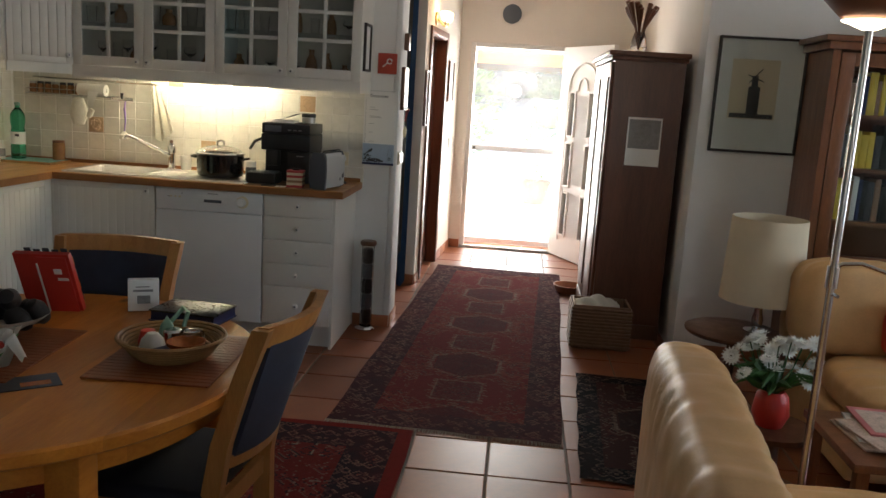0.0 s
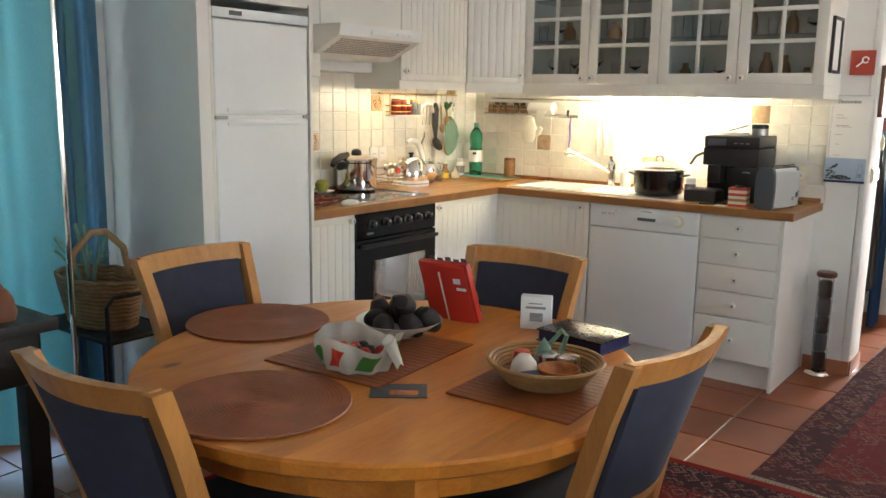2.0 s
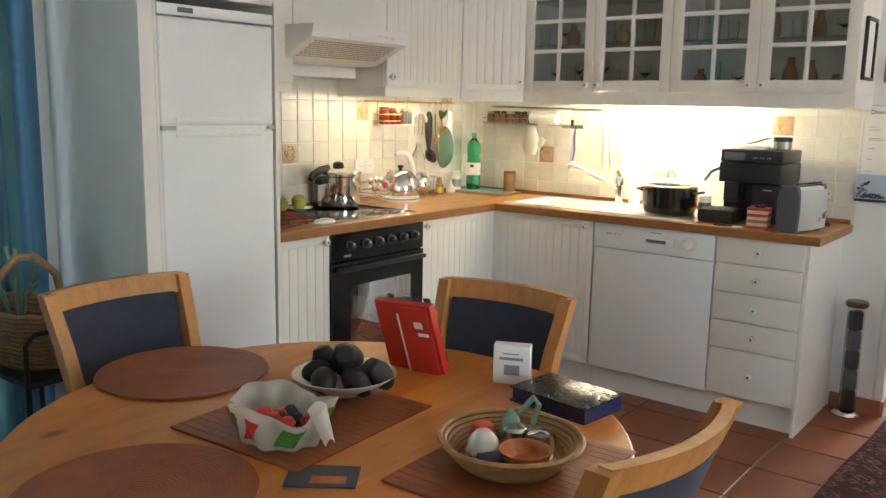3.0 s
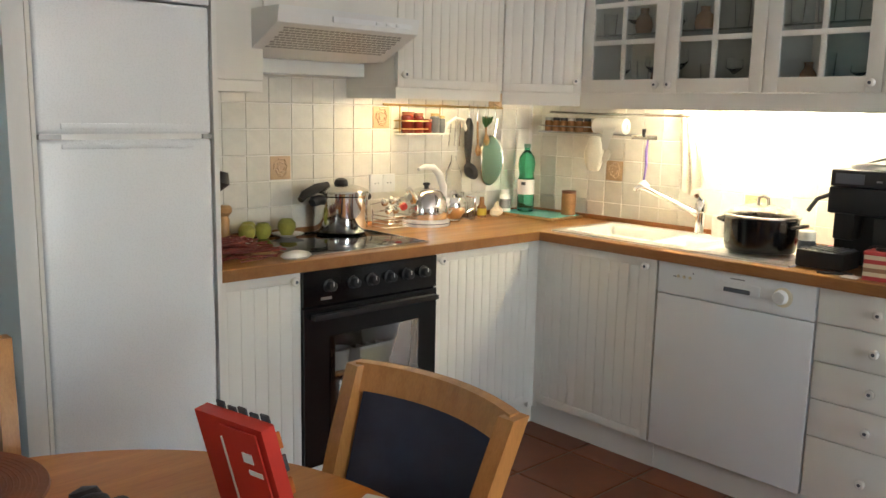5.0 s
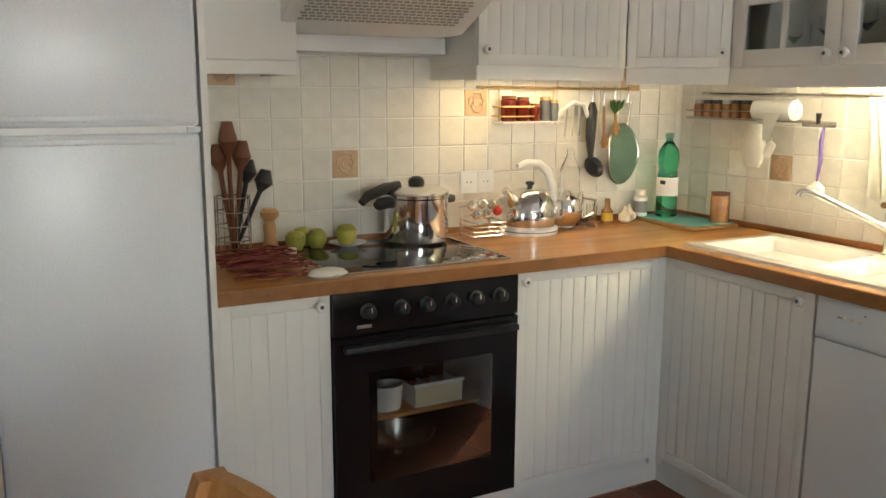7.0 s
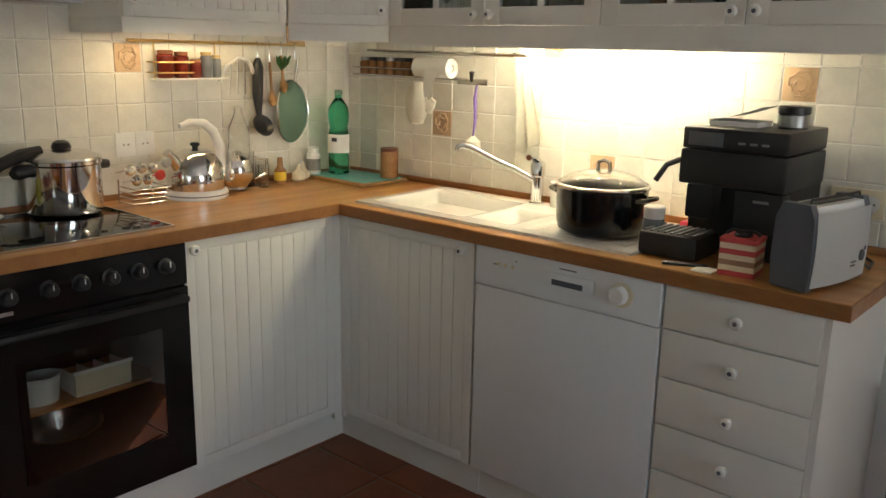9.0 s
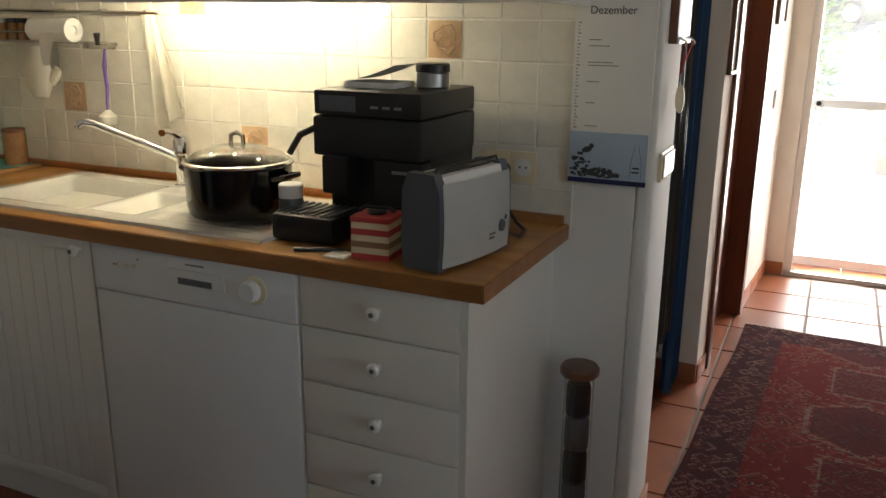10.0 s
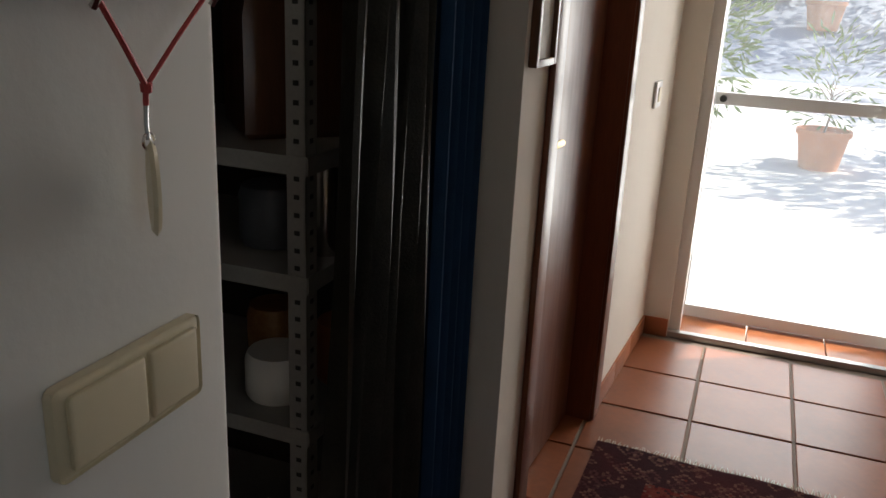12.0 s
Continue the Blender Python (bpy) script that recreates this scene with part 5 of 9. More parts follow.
# cutlery rack with spoons
rk = thing("spoon_rack", (-3.07, 4.22, WT), "wire rack holding spoons and ladles", "rack")
for k in range(4):
    part("wire", bar([(-3.13, 4.165, WT + 0.008 + k * 0.017), (-3.04 + 0.01 * k, 4.165, WT + 0.008 + k * 0.017), (-3.04 + 0.01 * k, 4.285, WT + 0.008 + k * 0.017), (-3.13, 4.285, WT + 0.008 + k * 0.017)], 0.0028, 6), "steel", rk)
for s in (4.165, 4.285):
    part("post", bar([(-3.13, s, WT), (-3.13, s, WT + 0.08)], 0.003, 6), "steel", rk)
for k, (oy, oz, mm) in enumerate(((0.0, 0.12, "steel"), (0.04, 0.125, "steel"), (0.08, 0.12, "steel"), (0.02, 0.085, "chrome"), (0.06, 0.085, "chrome"), (0.105, 0.095, "cardinal_red"), (0.13, 0.135, "dull_metal"))):
    sp = part("spoon", turned([(0.004, 0), (0.015, 0.004), (0.019, 0.014), (0.014, 0.024), (0, 0.027)], (-3.06, 4.165 + oy, WT + oz), 14, "x"), mm, rk, "spoon bowl pointing out")
    part("stem", bar([(-3.06, 4.165 + oy, WT + oz), (-3.15, 4.17 + oy, WT + oz - 0.02)], 0.003, 6), mm, sp)
# pressure cooker
pc = thing("pressure_cooker", (-3.03, 3.935, WT + 0.006), "polished steel pressure cooker with black handles on the hob", "pot")
Q = (-3.082, 3.965, WT + 0.0065)
part("body", turned([(0.100, 0), (0.108, 0.006), (0.110, 0.02), (0.110, 0.150), (0.114, 0.155), (0.114, 0.165), (0, 0.165)], Q, 40), "chrome", pc)
part("lid", turned([(0.114, 0.166), (0.112, 0.174), (0.08, 0.188), (0.03, 0.194), (0, 0.194)], Q, 40), "steel", pc)
part("valve", turned([(0.025, 0.193), (0.030, 0.200), (0.024, 0.215), (0.012, 0.222), (0, 0.223)], Q, 18), "black_plastic", pc)
part("long_handle", bar([(Q[0] - 0.01, Q[1] - 0.06, Q[2] + 0.195), (Q[0], Q[1] - 0.12, Q[2] + 0.185), (Q[0] + 0.02, Q[1] - 0.19, Q[2] + 0.165), (Q[0] + 0.03, Q[1] - 0.215, Q[2] + 0.145)], [0.014, 0.020, 0.018, 0.013], 10), "black_plastic", pc)
part("lower_handle", bar([(Q[0] + 0.01, Q[1] - 0.105, Q[2] + 0.14), (Q[0] + 0.015, Q[1] - 0.145, Q[2] + 0.135), (Q[0] + 0.02, Q[1] - 0.155, Q[2] + 0.13)], [0.020, 0.022, 0.016], 10), "black_plastic", pc)
part("short_handle", bar([(Q[0], Q[1] + 0.108, Q[2] + 0.14), (Q[0], Q[1] + 0.145, Q[2] + 0.138)], [0.018, 0.014], 10), "black_plastic", pc)
# utensils, pepper mill, fruit, mat
ut = thing("utensil_basket", (-3.125, 3.345, WT), "tall wire basket with wooden spoons and utensils", "utensil holder")
for k in range(5):
    part("ring", bar([(-3.125 + 0.055 * math.cos(a), 3.345 + 0.055 * math.sin(a), WT + 0.006 + k * 0.045) for a in [i * math.pi / 8 for i in range(16)]], 0.0025, 6, True), "steel", ut)
for k in range(8):
    a = k * math.pi / 4
    part("wire", bar([(-3.125 + 0.055 * math.cos(a), 3.345 + 0.055 * math.sin(a), WT + 0.003), (-3.125 + 0.055 * math.cos(a), 3.345 + 0.055 * math.sin(a), WT + 0.19)], 0.002, 5), "steel", ut)
for k, (dx, dy, h, mm) in enumerate(((0.0, 0.03, 0.36, "spoon_wood"), (0.02, -0.01, 0.42, "spoon_wood"), (-0.02, 0.05, 0.30, "black_plastic"), (0.03, 0.08, 0.27, "black_plastic"), (-0.01, -0.03, 0.35, "spoon_wood"))):
    u = part("utensil", bar([(-3.125, 3.345, WT + 0.01), (-3.125 + dx, 3.345 + dy, WT + h * 0.75), (-3.125 + dx * 1.15, 3.345 + dy * 1.15, WT + h * 0.86), (-3.125 + dx * 1.25, 3.345 + dy * 1.25, WT + h)], [0.006, 0.008, 0.030, 0.016], 12), mm, ut)
mill = thing("pepper_mill", (-3.135, 3.465, WT), "turned wooden pepper mill", "pepper mill")
part("body", turned([(0.026, 0), (0.027, 0.01), (0.019, 0.05), (0.021, 0.085), (0.017, 0.095), (0.017, 0.10)], (-3.135, 3.465, WT + 0.0005), 20), "beech_turned", mill)
part("head", turned([(0.017, 0.10), (0.030, 0.115), (0.031, 0.130), (0.022, 0.140), (0, 0.142)], (-3.135, 3.465, WT + 0.0005), 20), "beech_turned", mill)
for ax_, ay_ in ((-3.09, 3.535), (-3.15, 3.575), (-3.10, 3.61)):
    solid("apple", turned([(0.004, 0.004), (0.020, 0.0), (0.033, 0.025), (0.032, 0.045), (0.020, 0.060), (0.006, 0.054), (0, 0.052)], (ax_, ay_, WT + (0.0005 if ay_ < 3.4 else 0.0075)), 18), "apple_skin", "yellow-green apple on the worktop", "apple", at=(ax_, ay_, WT), group="apples beside the hob")
sau = thing("saucer", (-3.09, 3.715, WT + 0.006), "small white saucer with a blue rim", "plate")
part("dish", turned([(0.03, 0), (0.034, 0.003), (0.062, 0.012), (0.064, 0.014), (0.058, 0.013), (0.03, 0.006), (0, 0.006)], (-3.09, 3.715, WT + 0.0065), 28), "porcelain", sau)
solid("apple", turned([(0.004, 0.004), (0.022, 0.0), (0.036, 0.028), (0.035, 0.048), (0.022, 0.064), (0.006, 0.058), (0, 0.056)], (-3.09, 3.71, WT + 0.0135), 18), "apple_skin", "yellow-green apple lying on a saucer", "apple", at=(-3.09, 3.71, WT + 0.0135), group="apples beside the hob")
mat_ = thing("woven_mat", (-2.83, 3.36, WT), "dark red woven twig mat crumpled on the worktop", "mat")
rnd = random.Random(5)
for layer in range(60):
    y0_ = rnd.uniform(3.235, 3.38)
    x0_ = rnd.uniform(-3.0, -2.70)
    z0_ = WT + 0.004 + layer * 0.0007
    part("twig", bar([(x0_, y0_, z0_), (x0_ + rnd.uniform(-0.05, 0.05), y0_ + 0.07, z0_ + rnd.uniform(0.0, 0.008)), (x0_ + rnd.uniform(-0.05, 0.05), y0_ + rnd.uniform(0.10, 0.14), z0_ + rnd.uniform(-0.002, 0.004))], 0.0035, 5), "red_mat", mat_)
solid("paper_tissue", turned([(0.03, 0), (0.038, 0.008), (0.03, 0.02), (0.012, 0.026), (0, 0.026)], (-2.695, 3.50, WT + 0.0005), 9, squash=1.6), "white_cloth", "crumpled white tissue on the worktop edge", "tissue", at=(-2.695, 3.50, WT))
solid("price_tag", box(bmesh.new(), -3.02, 3.475, WT + 0.0005, -3.0, 3.51, WT + 0.03, 0.003), "paper", "small white plastic box", "box", at=(-3.01, 3.49, WT))

# ---- rails and hanging things ----
rail_b = thing("wall_rail", (-2.68, YB - 0.03, 1.40), "brushed metal hanging rail on the back wall tiles", "rail", "wall rails over the worktop")
part("bar", bar([(-3.06, YB - 0.035, 1.412), (-2.27, YB - 0.035, 1.405)], 0.005, 8), "steel", rail_b)
part("lower_bar", bar([(-2.72, YB - 0.06, 1.318), (-2.42, YB - 0.06, 1.312)], 0.006, 8), "dull_metal", rail_b)
for xx in (-3.02, -2.68, -2.50, -2.32):
    part("bracket", bar([(xx, YB - 0.010, 1.412), (xx, YB - 0.035, 1.410)], 0.006, 8), "steel", rail_b)
spice = thing("spice_rack", (-2.90, 5.20, 1.31), "wire spice rack with small jars on the rail", "rack")
for zz in (1.318, 1.345):
    part("wire", bar([(-3.07, 5.235, zz), (-3.07, 5.165, zz), (-2.71, 5.165, zz), (-2.71, 5.235, zz)], 0.003, 6), "steel", spice)
part("floor_plate", boxes((-3.07, 5.165, 1.312, -2.71, 5.238, 1.315)), "dull_metal", spice, smooth=0)
for k in range(7):
    g = thing("spice_jar", (-3.04 + k * 0.048, 5.205, 1.315), "small brown spice jar in the wire rack", "jar", "spice jars")
    part("glass", turned([(0.019, 0), (0.020, 0.05), (0.016, 0.056), (0, 0.056)], (-3.04 + k * 0.048, 5.205, 1.3155), 14), "brown_jar", g)
    part("lid", turned([(0.0185, 0.056), (0.0185, 0.07), (0, 0.071)], (-3.04 + k * 0.048, 5.205, 1.3155), 14), "black_plastic" if k % 3 else "dull_metal", g)
roll = thing("paper_roll", (-2.57, 5.17, 1.30), "white kitchen paper roll on the rail with a loose end", "paper roll")
part("roll", turned([(0.014, 0), (0.036, 0), (0.036, 0.17), (0.014, 0.17), (0.012, 0.165), (0, 0.165)], (-2.74, 5.195, 1.352), 28, "x"), "paper", roll)
part("loose_end", sheet(4, 8, lambda u, v: (-2.66 + 0.07 * u * (1 - 0.6 * v), 5.145 - 0.006 * math.sin(v * 3), 1.345 - 0.10 * v), 0.0008), "paper", roll)
mitt = thing("oven_mitt", (-2.745, 5.20, 1.13), "white padded oven mitt hanging from the rail", "oven mitt")
part("pad", moved(turned([(0.0, 0), (0.035, 0.006), (0.055, 0.05), (0.058, 0.09), (0.045, 0.13), (0.03, 0.165), (0, 0.17)], (0, 0, 0), 18, squash=0.3), pose(-2.745, 5.195, 1.135)), "white_cloth", mitt)
part("thumb", moved(turned([(0.0, 0), (0.016, 0.004), (0.02, 0.03), (0.014, 0.06), (0, 0.062)], (0, 0, 0), 14, squash=0.45), pose(-2.69, 5.195, 1.185, 0, 35, 0)), "white_cloth", mitt)
part("loop", bar([(-2.745, 5.20, 1.30), (-2.74, 5.20, 1.33)], 0.003, 6), "white_cloth", mitt)
lav = thing("bottle_brush", (-2.455, 5.19, 1.10), "purple-handled brush hanging from the rail", "brush")
part("handle", bar([(-2.452, 5.20, 1.30), (-2.455, 5.195, 1.25), (-2.447, 5.19, 1.18), (-2.455, 5.19, 1.115)], [0.004, 0.007, 0.006, 0.004], 8), "lavender", lav)
part("bristles", turned([(0.006, 0), (0.028, -0.02), (0.030, -0.045), (0.0, -0.05)], (-2.455, 5.19, 1.115), 12), "white_cloth", lav)
towel = thing("tea_towel", (-2.24, 5.22, 1.06), "white cotton tea towel hanging from a hook", "towel")
part("cloth", sheet(24, 24, lambda u, v: (-2.31 + 0.14 * u * (0.35 + 0.65 * v) + 0.05 * (1 - v) * 0.4 + 0.03 * v, 5.195 + 0.016 * math.sin(u * 16 + v * 2) * (0.4 + 0.6 * v), 1.40 - 0.335 * v * (1 - 0.18 * abs(2 * u - 0.7)) ), 0.002), "white_cloth", towel)
sq = thing("squeegee", (-2.49, 5.19, 1.30), "small metal scraper hanging from the rail", "utensil")
part("blade", boxes((-2.535, 5.19, 1.298, -2.40, 5.194, 1.318), bevel=0.001), "steel", sq)
part("grip", bar([(-2.47, 5.19, 1.31), (-2.465, 5.185, 1.345)], [0.006, 0.010], 8), "black_plastic", sq)

rail_l = thing("wall_rail", (XL + 0.03, 4.62, 1.42), "brass hanging rail on the side wall tiles", "rail", "wall rails over the worktop")
part("bar", bar([(XL + 0.04, 4.25, 1.430), (XL + 0.04, 5.0, 1.425)], 0.005, 8), "brass", rail_l)
for yy in (4.28, 4.62, 4.97):
    part("bracket", bar([(XL + 0.010, yy, 1.43), (XL + 0.04, yy, 1.428)], 0.006, 8), "brass", rail_l)
shelf_l = thing("wire_shelf", (XL + 0.07, 4.44, 1.30), "small wire shelf with jars hanging from the rail", "shelf")
part("tray", boxes((XL + 0.018, 4.33, 1.300, XL + 0.10, 4.60, 1.306)), "porcelain", shelf_l, smooth=0)
for zz in (1.325, 1.36):
    part("wire", bar([(XL + 0.02, 4.33, zz), (XL + 0.10, 4.33, zz), (XL + 0.10, 4.46, zz)], 0.0028, 6), "brass", shelf_l)
part("hanger", bar([(XL + 0.04, 4.345, 1.435), (XL + 0.04, 4.345, 1.306)], 0.0028, 6), "brass", shelf_l)
part("hanger", bar([(XL + 0.04, 4.585, 1.435), (XL + 0.04, 4.585, 1.306)], 0.0028, 6), "brass", shelf_l)
for k, (yy, r, h, mm) in enumerate(((4.375, 0.030, 0.075, "red_jam"), (4.435, 0.026, 0.07, "red_jam"), (4.49, 0.022, 0.045, "red_jam"), (4.535, 0.022, 0.07, "dark_grey_plastic"), (4.575, 0.018, 0.06, "dark_grey_plastic"))):
    g = thing("jam_jar", (XL + 0.06, yy, 1.306), "dark jam jar on the small wire shelf", "jar", "jars on the wire shelf")
    part("glass", turned([(r * 0.9, 0), (r, 0.005), (r, h), (r * 0.8, h + 0.006), (0, h + 0.006)], (XL + 0.06, yy, 1.3065), 16), mm, g)
    part("lid", turned([(r * 0.9, h + 0.006), (r * 0.9, h + 0.018), (0, h + 0.019)], (XL + 0.06, yy, 1.3065), 16), "spoon_wood" if k < 3 else "brass", g)


def on_hook(y_, top):
    return bar([(XL + 0.045, y_, 1.437), (XL + 0.052, y_, 1.425), (XL + 0.048, y_, top)], 0.002, 5)


lad = thing("ladle", (XL + 0.05, 4.765, 1.12), "black plastic ladle hanging from the rail", "ladle", "utensils on the rail")
part("hook", on_hook(4.765, 1.37), "steel", lad)
part("handle", bar([(XL + 0.05, 4.765, 1.375), (XL + 0.052, 4.762, 1.34), (XL + 0.055, 4.755, 1.24), (XL + 0.055, 4.76, 1.16)], [0.010, 0.022, 0.020, 0.010], 10), "black_plastic", lad)
part("bowl", moved(turned([(0, -0.022), (0.030, -0.018), (0.045, 0.0), (0.043, 0.0), (0.028, -0.014), (0, -0.018)], (0, 0, 0), 20), pose(XL + 0.06, 4.775, 1.125, 0, 62, 0)), "black_plastic", lad)
mash = thing("potato_masher", (XL + 0.05, 4.66, 1.20), "white-rimmed wire utensil hanging from the rail", "utensil", "utensils on the rail")
part("rim", bar([(XL + 0.04, 4.60, 1.29), (XL + 0.05, 4.62, 1.345), (XL + 0.055, 4.67, 1.375), (XL + 0.055, 4.72, 1.365), (XL + 0.05, 4.75, 1.31)], 0.008, 8), "white_plastic", mash)
for k in range(3):
    part("wire", bar([(XL + 0.048, 4.635 + k * 0.035, 1.245), (XL + 0.052, 4.645 + k * 0.03, 1.36)], 0.0025, 6), "steel", mash)
for yy, top, low in ((4.82, 1.36, 1.25), (4.875, 1.385, 1.30)):
    u = thing("cooking_spoon", (XL + 0.05, yy, low), "pale wooden spoon hanging from the rail", "spoon", "utensils on the rail")
    part("hook", on_hook(yy, top), "steel", u)
    part("stem", bar([(XL + 0.05, yy, top), (XL + 0.052, yy + 0.004, low), (XL + 0.055, yy + 0.006, low - 0.03), (XL + 0.055, yy + 0.006, low - 0.055)], [0.005, 0.006, 0.017, 0.008], 10), "pale_wicker", u)
sieve = thing("sieve", (XL + 0.05, 4.92, 1.14), "large green mesh sieve with a steel rim", "sieve", "utensils on the rail")
part("hook", on_hook(4.94, 1.37), "steel", sieve)
part("rim", bar([(XL + 0.035 + 0.02 * (1 - abs(math.sin(a))), 4.925 + 0.075 * math.cos(a), 1.17 + 0.12 * math.sin(a)) for a in [i * math.pi / 12 for i in range(24)]], 0.005, 8, True), "steel", sieve)
part("mesh_bowl", moved(turned([(0.118, 0.0), (0.10, 0.02), (0.06, 0.036), (0, 0.042), (0, 0.040), (0.058, 0.034), (0.098, 0.018), (0.116, 0.0)], (0, 0, 0), 24, squash=0.62), pose(XL + 0.045, 4.925, 1.17, 0, 90, 0) ), "sieve_mesh", sieve)
part("handle", bar([(XL + 0.05, 4.94, 1.285), (XL + 0.05, 4.955, 1.375)], 0.006, 8), "steel", sieve)
herb = thing("herb_bundle", (XL + 0.06, 4.87, 1.34), "small green herb bundle on a hook", "herbs")
for k in range(7):
    a = k * 0.9
    part("leaf", bar([(XL + 0.05, 4.875, 1.33), (XL + 0.06 + 0.01 * math.cos(a), 4.875 + 0.02 * math.sin(a), 1.36), (XL + 0.065 + 0.015 * math.cos(a), 4.875 + 0.035 * math.sin(a), 1.385)], [0.003, 0.009, 0.001], 6), "green_leaf", herb)

# tubes in their white housings
for nm, d in (("sink", (-2.15, 5.03, 1.456, -1.35, 5.09, 1.478)), ("hob", (XL + 0.14, 4.13, 1.460, XL + 0.20, 4.66, 1.482))):
    tl = thing("strip_light", ((d[0] + d[3]) / 2, (d[1] + d[4]) / 2, d[2]), "lit fluorescent strip light under the wall cabinet", "lamp", "strip lights under the cabinets")
    part("housing", boxes(d), "white_plastic", tl, smooth=0)
# glassware behind the glazed doors
rnd = random.Random(8)
for gz in (UB + 0.0165, 1.7435):
    for k in range(17):
        gx = -2.56 + k * 0.092 + rnd.uniform(-0.01, 0.01)
        if min(abs(gx - e) for e in (-1.795,)) < 0.05:
            continue
        gy, r, h = rnd.uniform(5.0, 5.16), rnd.uniform(0.026, 0.036), rnd.uniform(0.07, 0.16)
        g = thing("drinking_glass", (gx, gy, gz), "clear drinking glass standing in the glazed cabinet", "glass", "glassware in the wall cabinets")
        kind_ = rnd.random()
        if kind_ < 0.35:
            part("glass", turned([(r, 0), (0.004, 0.006), (0.004, h * 0.5), (r, h * 0.7), (r * 0.9, h), (r * 0.88, h), (r * 0.95, h * 0.7), (0, h * 0.52)], (gx, gy, gz + 0.0005), 14), "clear_glass", g)
        elif kind_ < 0.75:
            part("glass", turned([(r * 0.8, 0), (r, h), (r - 0.002, h), (r * 0.8 - 0.002, 0.008), (0, 0.008)], (gx, gy, gz + 0.0005), 14), "clear_glass", g)
        else:
            part("glass", turned([(r, 0), (r * 1.2, h * 0.3), (r, h * 0.6), (r * 0.5, h * 0.8), (r * 0.6, h), (0, h)], (gx, gy, gz + 0.0005), 14), "brown_jar", g)

# ---- things on the dining table ----
plain("avocado_skin", (0.018, 0.013, 0.012), 0.5, vary=0.3, scale=60, fine=140, bump=0.8)
plain("bag_white", (0.74, 0.72, 0.66), 0.45, vary=0.05, scale=20)
plain("bag_green", (0.08, 0.28, 0.05), 0.45)
plain("bag_red", (0.62, 0.05, 0.03), 0.45)
plain("navy_cover", (0.012, 0.022, 0.09), 0.35)
plain("black_cover", (0.016, 0.018, 0.018), 0.28)
plain("amber", (0.52, 0.17, 0.05), 0.2, vary=0.2, scale=50)
plain("card_dark", (0.05, 0.055, 0.08), 0.35, vary=0.3, scale=40)
T = TZ + 0.0006


def round_mat(cx, cy, rz):
    t = thing("placemat", (cx, cy, TZ), "round dark brown woven rattan placemat", "placemat", "placemats on the table", rz=rz)
    part("weave", turned([(0.20, 0.0006), (0.208, 0.003), (0.206, 0.007), (0.198, 0.006), (0, 0.0055)], (0, 0, 0), 56), "rattan_mat", t, local=True)
    for k in range(19):
        r = 0.012 + k * 0.0098
        part("coil", bar([(r * math.cos(i * math.pi / 22), r * math.sin(i * math.pi / 22), 0.0042) for i in range(44)], 0.0026, 5, True), "rattan_mat", t, local=True)


round_mat(-1.84, 2.205, 62)
round_mat(-1.335, 1.765, 43)


def flat_mat(cx, cy, w, d, rz):
    t = thing("placemat", (cx, cy, TZ), "rectangular brown woven placemat", "placemat", "placemats on the table", rz=rz)
    part("weave", box(bmesh.new(), -w / 2, -d / 2, 0.0006, w / 2, d / 2, 0.0045, 0.0015), "rattan_mat", t, local=True)
    for k in range(int(d / 0.022)):
        y_ = -d / 2 + 0.011 + k * 0.022
        part("strand", boxes((-w / 2, y_ - 0.008, 0.0040, w / 2, y_ + 0.008, 0.0050)), "rattan_mat", t, local=True, smooth=0)


flat_mat(-1.385, 2.20, 0.36, 0.43, 4)
flat_mat(-0.905, 2.285, 0.31, 0.41, 2)
# bowl of avocados
bowl = thing("fruit_bowl", (-1.425, 2.355, T + 0.006), "shallow white bowl full of dark avocados", "bowl")
part("dish", turned([(0.045, 0), (0.050, 0.006), (0.085, 0.020), (0.118, 0.045), (0.121, 0.048), (0.116, 0.048), (0.08, 0.026), (0.04, 0.012), (0, 0.012)], (-1.425, 2.355, T + 0.0062), 40), "porcelain", bowl)
for k, (dx, dy, dz) in enumerate(((-0.06, -0.03, 0.036), (0.0, -0.065, 0.036), (0.06, -0.02, 0.036), (0.05, 0.055, 0.036), (-0.04, 0.055, 0.036), (0.0, 0.0, 0.072), (-0.085, 0.02, 0.046), (0.085, 0.03, 0.046), (0.03, -0.01, 0.085))):
    solid("avocado", moved(turned([(0, -0.040), (0.020, -0.034), (0.030, -0.012), (0.028, 0.012), (0.016, 0.034), (0, 0.043)], (0, 0, 0), 16), pose(-1.425 + dx, 2.355 + dy, T + dz + 0.012, 80 + 20 * k, 0, 47 * k)), "avocado_skin", "dark ripe avocado lying in the white bowl", "avocado", at=(-1.425 + dx, 2.355 + dy, T + dz), group="avocados in the bowl")
